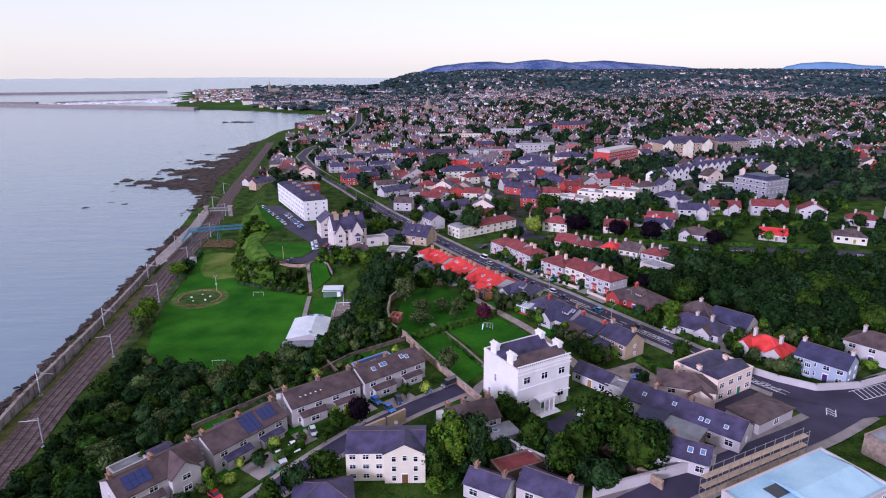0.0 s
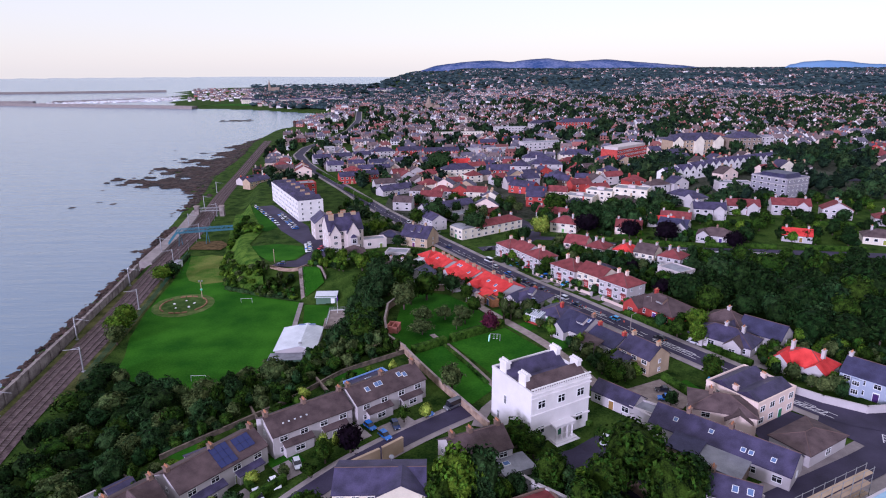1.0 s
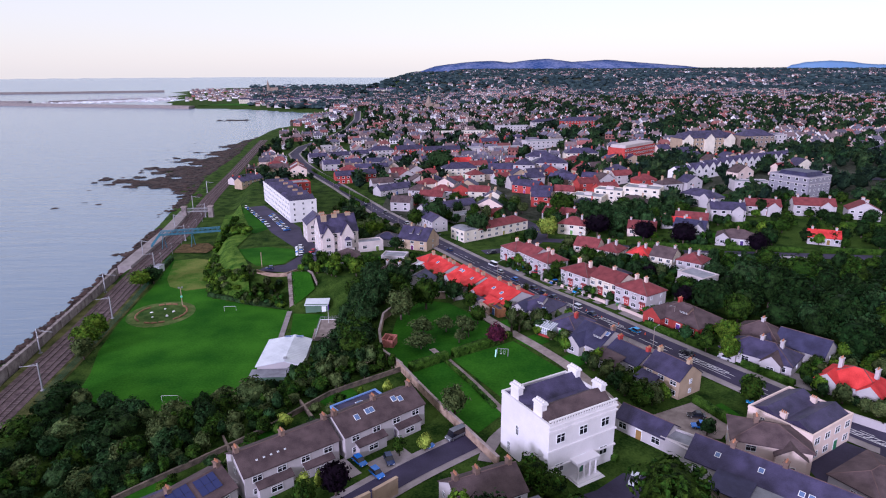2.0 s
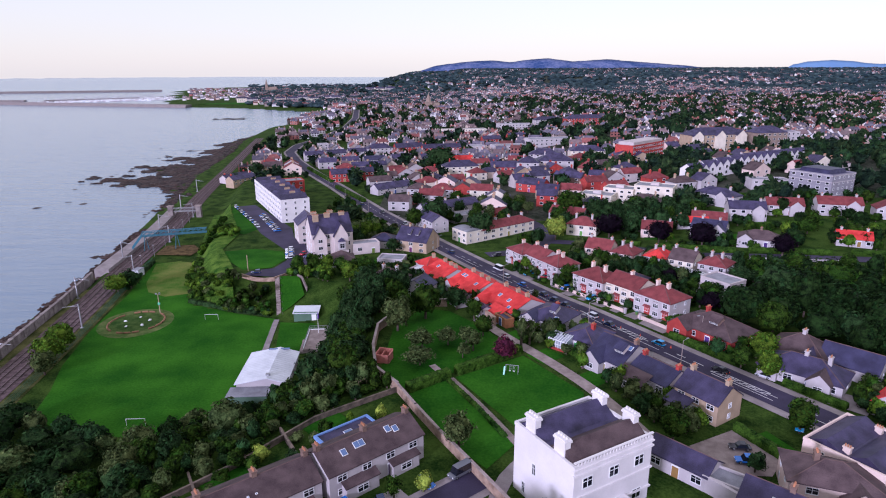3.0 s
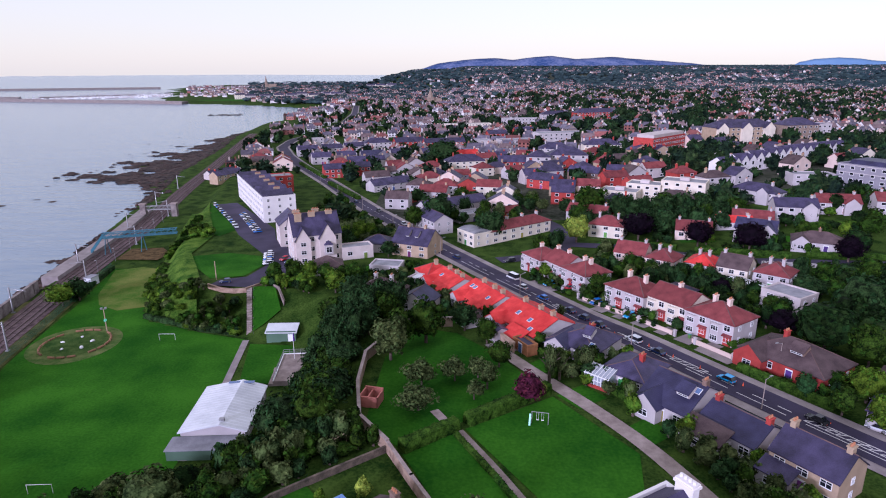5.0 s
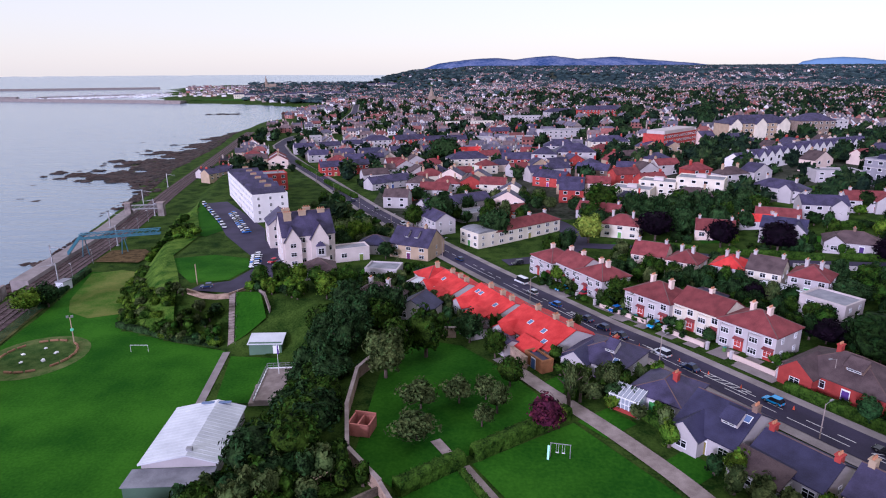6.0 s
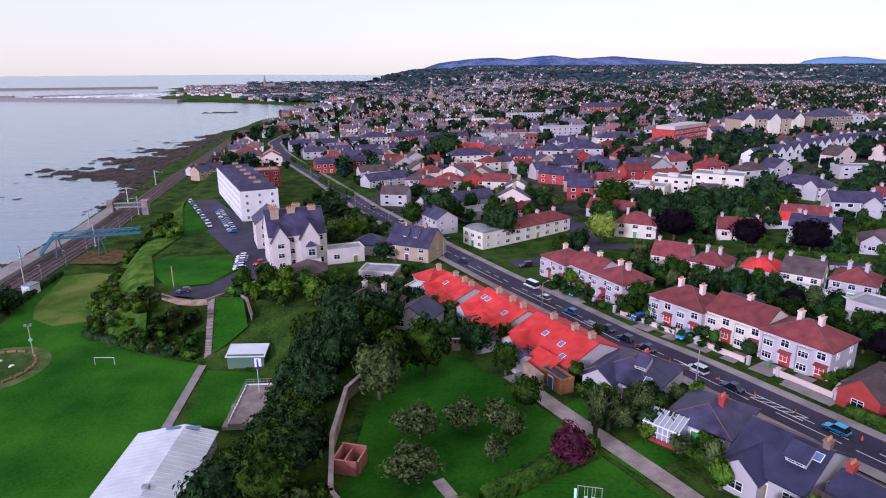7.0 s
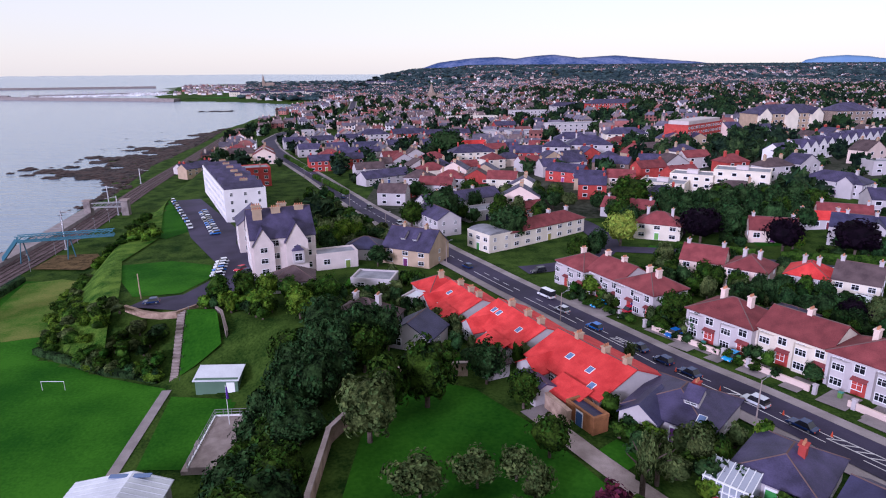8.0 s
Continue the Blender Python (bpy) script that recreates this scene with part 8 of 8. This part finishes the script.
# ---- vehicles ----
def car_meshes(kind):
    key = ("car", kind)
    if key in made:
        return made[key]
    L, W, H = {"hatch": (3.9, 1.7, 1.45), "saloon": (4.35, 1.75, 1.42), "suv": (4.4, 1.8, 1.6), "van": (5.0, 1.9, 2.2)}[kind]
    bm = bmesh.new()
    hood = {"hatch": .62, "saloon": .60, "suv": .66, "van": .8}[kind] * 1.35 * .72
    side = [(-L / 2, .3), (-L / 2 + .04, hood - .12), (-L / 2 + .25, hood), (-L * .2, hood + .1), (L * .36, hood + .12), (L / 2 - .05, hood), (L / 2, .34)]
    prof = side
    n = len(prof)
    rows = []
    for yy, s in ((-W / 2, .97), (-W / 2 + .06, 1), (W / 2 - .06, 1), (W / 2, .97)):
        rows.append([bm.verts.new((x * (1 if abs(yy) < W / 2 else .985), yy, z if abs(yy) < W / 2 else z * .99)) for x, z in prof])
    for a, b in zip(rows, rows[1:]):
        for i in range(n):
            bm.faces.new((a[i], b[i], b[(i + 1) % n], a[(i + 1) % n]))
    bm.faces.new(rows[0]), bm.faces.new(rows[-1][::-1])
    bmesh.ops.recalc_face_normals(bm, faces=bm.faces[:])
    body = bpy.data.meshes.new("body")
    bm.to_mesh(body)
    bm.free()
    base = hood + .1
    x0, x1, x2, x3 = {"hatch": (-L * .22, -L * .06, L * .36, L * .47), "saloon": (-L * .2, -L * .05, L * .22, L * .36), "suv": (-L * .22, -L * .1, L * .40, L * .48), "van": (-L * .36, -L * .26, L * .48, L * .49)}[kind]
    w0, w1 = W / 2 - .04, W / 2 - .2
    cab = Build().add([(x0, -w0, base), (x3, -w0, base), (x3, w0, base), (x0, w0, base), (x1, -w1, H - .05), (x2, -w1, H - .05), (x2, w1, H - .05), (x1, w1, H - .05)],
                      [(0, 1, 5, 4), (1, 2, 6, 5), (2, 3, 7, 6), (3, 0, 4, 7), (4, 5, 6, 7)])
    top = Build().box(x1 - .03, -w1 - .03, H - .06, x2 + .03, w1 + .03, H)
    wheel = Build().tube((0, -.1, 0), (0, .1, 0), .32, .32, 14).mesh("tyre", rubber)
    rim = Build().tube((0, -.115, 0), (0, .115, 0), .19, .19, 10).mesh("rim", steel)
    lamp = Build().box(-.03, -.16, -.07, .03, .16, .07).mesh("headlight", plastic_white)
    tail = Build().box(-.03, -.12, -.12, .03, .12, .12).mesh("tail_light", cone_red)
    made[key] = L, W, H, body, cab.mesh("glasshouse", pane_dark), top, wheel, rim, lamp, tail, hood
    return made[key]


painted = {}
CAR_WORDS = {"silver": "silver", "white": "white", "black": "black", "navy": "dark navy blue", "blue": "blue", "red": "red", "grey": "grey", "cyan": "bright light blue"}


def car(x, y, rot, paint, kind="hatch", where="parked by the kerb", z=None):
    L, W, H, body, cab, top, wheel, rim, lamp, tail, hood = car_meshes(kind)
    if (kind, paint) not in painted:
        b = body.copy()
        b.materials.append(PAINT[paint])
        painted[kind, paint] = b, top.mesh("roof_panel", PAINT[paint])
    e = thing("van" if kind == "van" else "car", x, y, (lift(x, y) + .24) if z is None else z, rot, CAR_WORDS[paint] + " " + {"hatch": "hatchback car", "saloon": "saloon car", "suv": "large family car", "van": "delivery van"}[kind] + " " + where, "car", size=TRUE)
    part("body", painted[kind, paint][0], e), part("glasshouse", cab, e), part("roof_panel", painted[kind, paint][1], e)
    for sx in (-1, 1):
        for sy in (-1, 1):
            w = part("wheel", wheel, e, pose(sx * L * .31, sy * (W / 2 - .1), .32))
            if y < 225:
                part("rim", rim, w)
        part("headlight", lamp, e, pose(-L / 2 + .03, sx * (W / 2 - .3), hood - .2))
        if y < 225:
            part("tail_light", tail, e, pose(L / 2 - .03, sx * (W / 2 - .25), hood - .15))
    return e


def road_car(s, off, paint, kind="hatch", turn=0, where="on the main road"):
    """A car s metres up the main road from the junction, off metres to the right of the middle."""
    d = 0.0
    for a, b in zip(MAIN[4:], MAIN[5:]):
        L = math.dist(a, b)
        if d + L > s:
            u = ((b[0] - a[0]) / L, (b[1] - a[1]) / L)
            x, y = a[0] + u[0] * (s - d) + u[1] * off, a[1] + u[1] * (s - d) - u[0] * off
            return car(x, y, math.degrees(math.atan2(u[1], u[0])) + turn, paint, kind, where, lift(x, y) + .25)
        d += L


for qx, qy, paint, kind in ((52.3, 150.6, "black", "saloon"), (44.6, 162.8, "cyan", "hatch"), (36.8, 173.2, "navy", "saloon"), (34.2, 178.6, "silver", "suv"), (29.4, 186.4, "navy", "saloon"), (27.3, 190.4, "navy", "hatch"), (25.3, 195.0, "navy", "saloon"),
                            (21.0, 203.8, "blue", "hatch"), (17.4, 212.6, "silver", "hatch"), (16.0, 221.0, "white", "van"), (2.0, 242, "navy", "hatch")):
    car(qx, qy, -58, paint, kind, "on the main road")
for s, off, paint in ((158, -1.6, "black"), (190, 1.6, "silver"), (215, 1.6, "grey"), (236, -1.6, "navy")):
    road_car(s, off, paint, "hatch", 180 if off < 0 else 0)
for q in ((-28.8, 94.2, 125, "silver", "suv"), (-27.0, 97.2, 125, "white", "hatch"), (-24.5, 102.0, 115, "silver", "hatch"), (-13.6, 112.6, 130, "blue", "hatch"), (-10.6, 109.6, 130, "blue", "hatch"), (-9.0, 113.0, 110, "navy", "hatch"), (-3.2, 117.4, 130, "blue", "hatch"), (1.6, 119.6, 40, "grey", "van"),
          (-37.4, 85.2, 140, "red", "hatch"), (28.0, 107.8, 60, "silver", "hatch"), (8.6, 109.2, 120, "navy", "saloon"), (44.4, 125.6, -10, "black", "saloon"), (43.8, 122.2, -10, "blue", "suv"), (56.5, 131, 60, "cyan", "hatch"), (57.5, 103, 30, "black", "suv"),
          (59.5, 148.5, -45, "silver", "hatch"), (93, 120, 20, "black", "saloon"), (28.5, 211.6, 30, "red", "hatch"), (37.0, 191.2, 35, "cyan", "hatch"), (32.2, 200.2, 30, "blue", "hatch"), (24.2, 215.0, 30, "cyan", "hatch"), (28, 245, 70, "silver", "saloon"), (24, 241.5, 60, "navy", "suv"), (17, 238, 20, "black", "suv"),
          (-47.4, 240.6, 60, "red", "hatch"), (-45.4, 238.0, 60, "navy", "hatch"), (74, 229, -35, "white", "hatch"), (98, 222, -20, "silver", "saloon"), (66, 232, -40, "navy", "hatch"), (96, 276, 20, "blue", "saloon")):
    car(*q, "parked beside a house" if q[1] < 220 else "parked by the kerb")
for i in range(6):
    car(-50.8 - i * .55, 236.0 + i * 2.2, 28, ("white", "silver", "blue", "white", "silver", "white")[i], "hatch", "in a row in the car park")
for i in range(12):
    car(-64.5 - i * 1.2, 273.0 + i * 2.4, 25, ("blue", "silver", "navy", "white", "blue", "blue", "grey", "black", "white", "navy", "silver", "blue")[i], "hatch", "in a row before the terrace")
for i in range(11):
    car(-74 - i * 2.1, 280 + i * 3.8, 115, ("silver", "white", "blue", "silver", "navy", "white", "blue", "silver", "black", "blue", "white")[i], "hatch", "at the edge of the car park")
car(-56.5, 218.2, 15, "navy", "hatch", "in the car park")

# ---- street furniture ----
def lamp_post(x, y, rot, tall=7.0, label="pale roadside lamp post with a short arm"):
    e = thing("street_lamp", x, y, lift(x, y), rot, label, "street lamp", "lamps along the road", TRUE)
    part("post", Build().tube((0, 0, -.4), (0, 0, tall), .13, .08, 8).mesh("post", gravel_m), e)
    part("lamp_arm", Build().tube((0, 0, tall - .2), (1.5, 0, tall + .2), .05, n=5).mesh("lamp_arm", steel), e)
    part("lamp_head", Build().box(1.3, -.16, tall + .14, 2.1, .16, tall + .3).mesh("lamp_head", steel), e)


for lx, ly, lr in ((32.6, 175.0, 30), (16.2, 207.5, 30), (-2.6, 246.0, 30), (55, 166.5, 200), (-19, 276, 30), (-33, 304, 30), (46, 154, 30), (-48, 337, 30), (-62, 370, 30)):
    lamp_post(lx, ly, lr)
for cx_, cy_ in ((39, 171.4), (42, 167), (46.5, 161), (31.5, 182), (28, 187.5), (36.2, 176)):
    cn = thing("traffic_cone", cx_, cy_, lift(cx_, cy_) + .2, 0, "orange traffic cone at the kerb", "cone", "traffic cones", TRUE)
    part("cone_body", Build().tube((0, 0, .05), (0, 0, .8), .2, .04, 8).mesh("cone_body", cone_red), cn)
    part("cone_base", Build().box(-.26, -.26, 0, .26, .26, .05).mesh("cone_base", rubber), cn)
for i, (bx_, by_) in enumerate(((35.2, 196.2), (40.5, 186.8), (45.2, 180.0), (29.6, 205.8), (50.6, 169.8), (-28.6, 91.2), (-29.4, 90.6), (37.8, 190.8))):
    wb = thing("wheelie_bin", bx_, by_, lift(bx_, by_) + .15, 30, "plastic wheelie bin in a front garden", "bin", "wheelie bins", TRUE)
    part("bin_body", Build().box(-.28, -.3, 0, .28, .3, .95, taper=-.03).mesh("bin_body", bin_green), wb)
    part("bin_lid", Build().box(-.33, -.36, .95, .33, .36, 1.05).mesh("bin_lid", bin_green), wb)
gp = Build().box(-.3, -.3, -.3, .3, .3, 1.7).box(-.38, -.38, 1.7, .38, .38, 1.85).mesh("pillar", WALL["white"])
for px_, py_ in ((29.2, 204.6), (36.4, 192.4), (38.2, 188.8), (42.8, 181.2), (45.2, 177.4), (49.2, 170.4), (26.5, 209.5), (-6.2, 259), (-9, 265.5)):
    e = thing("gate_pillar", px_, py_, lift(px_, py_), 30, "white rendered gate pillar with a cap", "pillar", "gate pillars", TRUE)
    part("pillar", gp, e)

# ---- the plan brought to full size; the low shore is lifted to its true level, the far shore and hills are drawn in a little ----
HUB = Vector((0, 50, 75))
MID = np.array((-1.0, 58.6, 70.4))


def full_scale(x, y):
    r = np.hypot(np.asarray(x) - HUB.x, np.asarray(y) - HUB.y)
    return PLAN - (PLAN - 1.0) * step((r - 700) / 3700)


def shore_scale(x, y, water=False, ground=None):
    """The plan's low ground was drawn too deep: drawn towards the middle of the flight by as much as it is lifted."""
    if ground is None:
        ground = np.zeros(np.shape(x)) if water else np.maximum(height(x, y), 0.0)
    lifted = ground + 6.5 * np.clip(1 - ground / 17.0, 0, 1)
    return (MID[2] - lifted) / (MID[2] - ground)


def settle_points(p, k):
    p = MID + (p - MID) * k
    return np.array(HUB) * PLAN + (p - np.array(HUB)) * full_scale(p[:, 0], p[:, 1])[:, None]


def settle_pose(m, k):
    centre = Vector(MID)
    m = Matrix.Translation(centre) @ Matrix.Scale(k, 4) @ Matrix.Translation(-centre) @ m
    g = float(full_scale(m.translation.x, m.translation.y))
    return Matrix.Translation(HUB * PLAN + (m.translation - HUB) * g) @ Matrix.Scale(g, 4) @ Matrix.Translation(-m.translation) @ m


def vertices_of(me):
    p = np.empty(len(me.vertices) * 3)
    me.vertices.foreach_get("co", p)
    return p.reshape(-1, 3)


for ob in list(scene.objects):
    if ob.parent is not None or ob.type not in ("MESH", "EMPTY"):
        continue
    if ob.type == "MESH":
        p = vertices_of(ob.data)
        ob.data.vertices.foreach_set("co", settle_points(p, shore_scale(p[:, 0], p[:, 1], ob.name == "water")[:, None]).reshape(-1))
        ob.data.update()
    elif "drape" in ob:
        base = ob.matrix_basis.copy()
        home = settle_pose(base, float(shore_scale(*base.translation.to_2d())))
        for c in ob.children:
            m = base @ c.matrix_basis
            if c.data.users == 1:
                p = vertices_of(c.data) @ np.array(m.to_3x3()).T + np.array(m.translation)
                p = settle_points(p, shore_scale(p[:, 0], p[:, 1])[:, None])
                back = home.inverted()
                c.data.vertices.foreach_set("co", (p @ np.array(back.to_3x3()).T + np.array(back.translation)).reshape(-1))
                c.data.update()
                c.matrix_basis = Matrix()
            else:
                c.matrix_basis = home.inverted() @ settle_pose(m, float(shore_scale(*m.translation.to_2d())))
        ob.matrix_basis = home
    else:
        m = ob.matrix_basis.copy()
        ob.matrix_basis = settle_pose(m, float(shore_scale(*m.translation.to_2d(), ground=ob.get("ground"))))
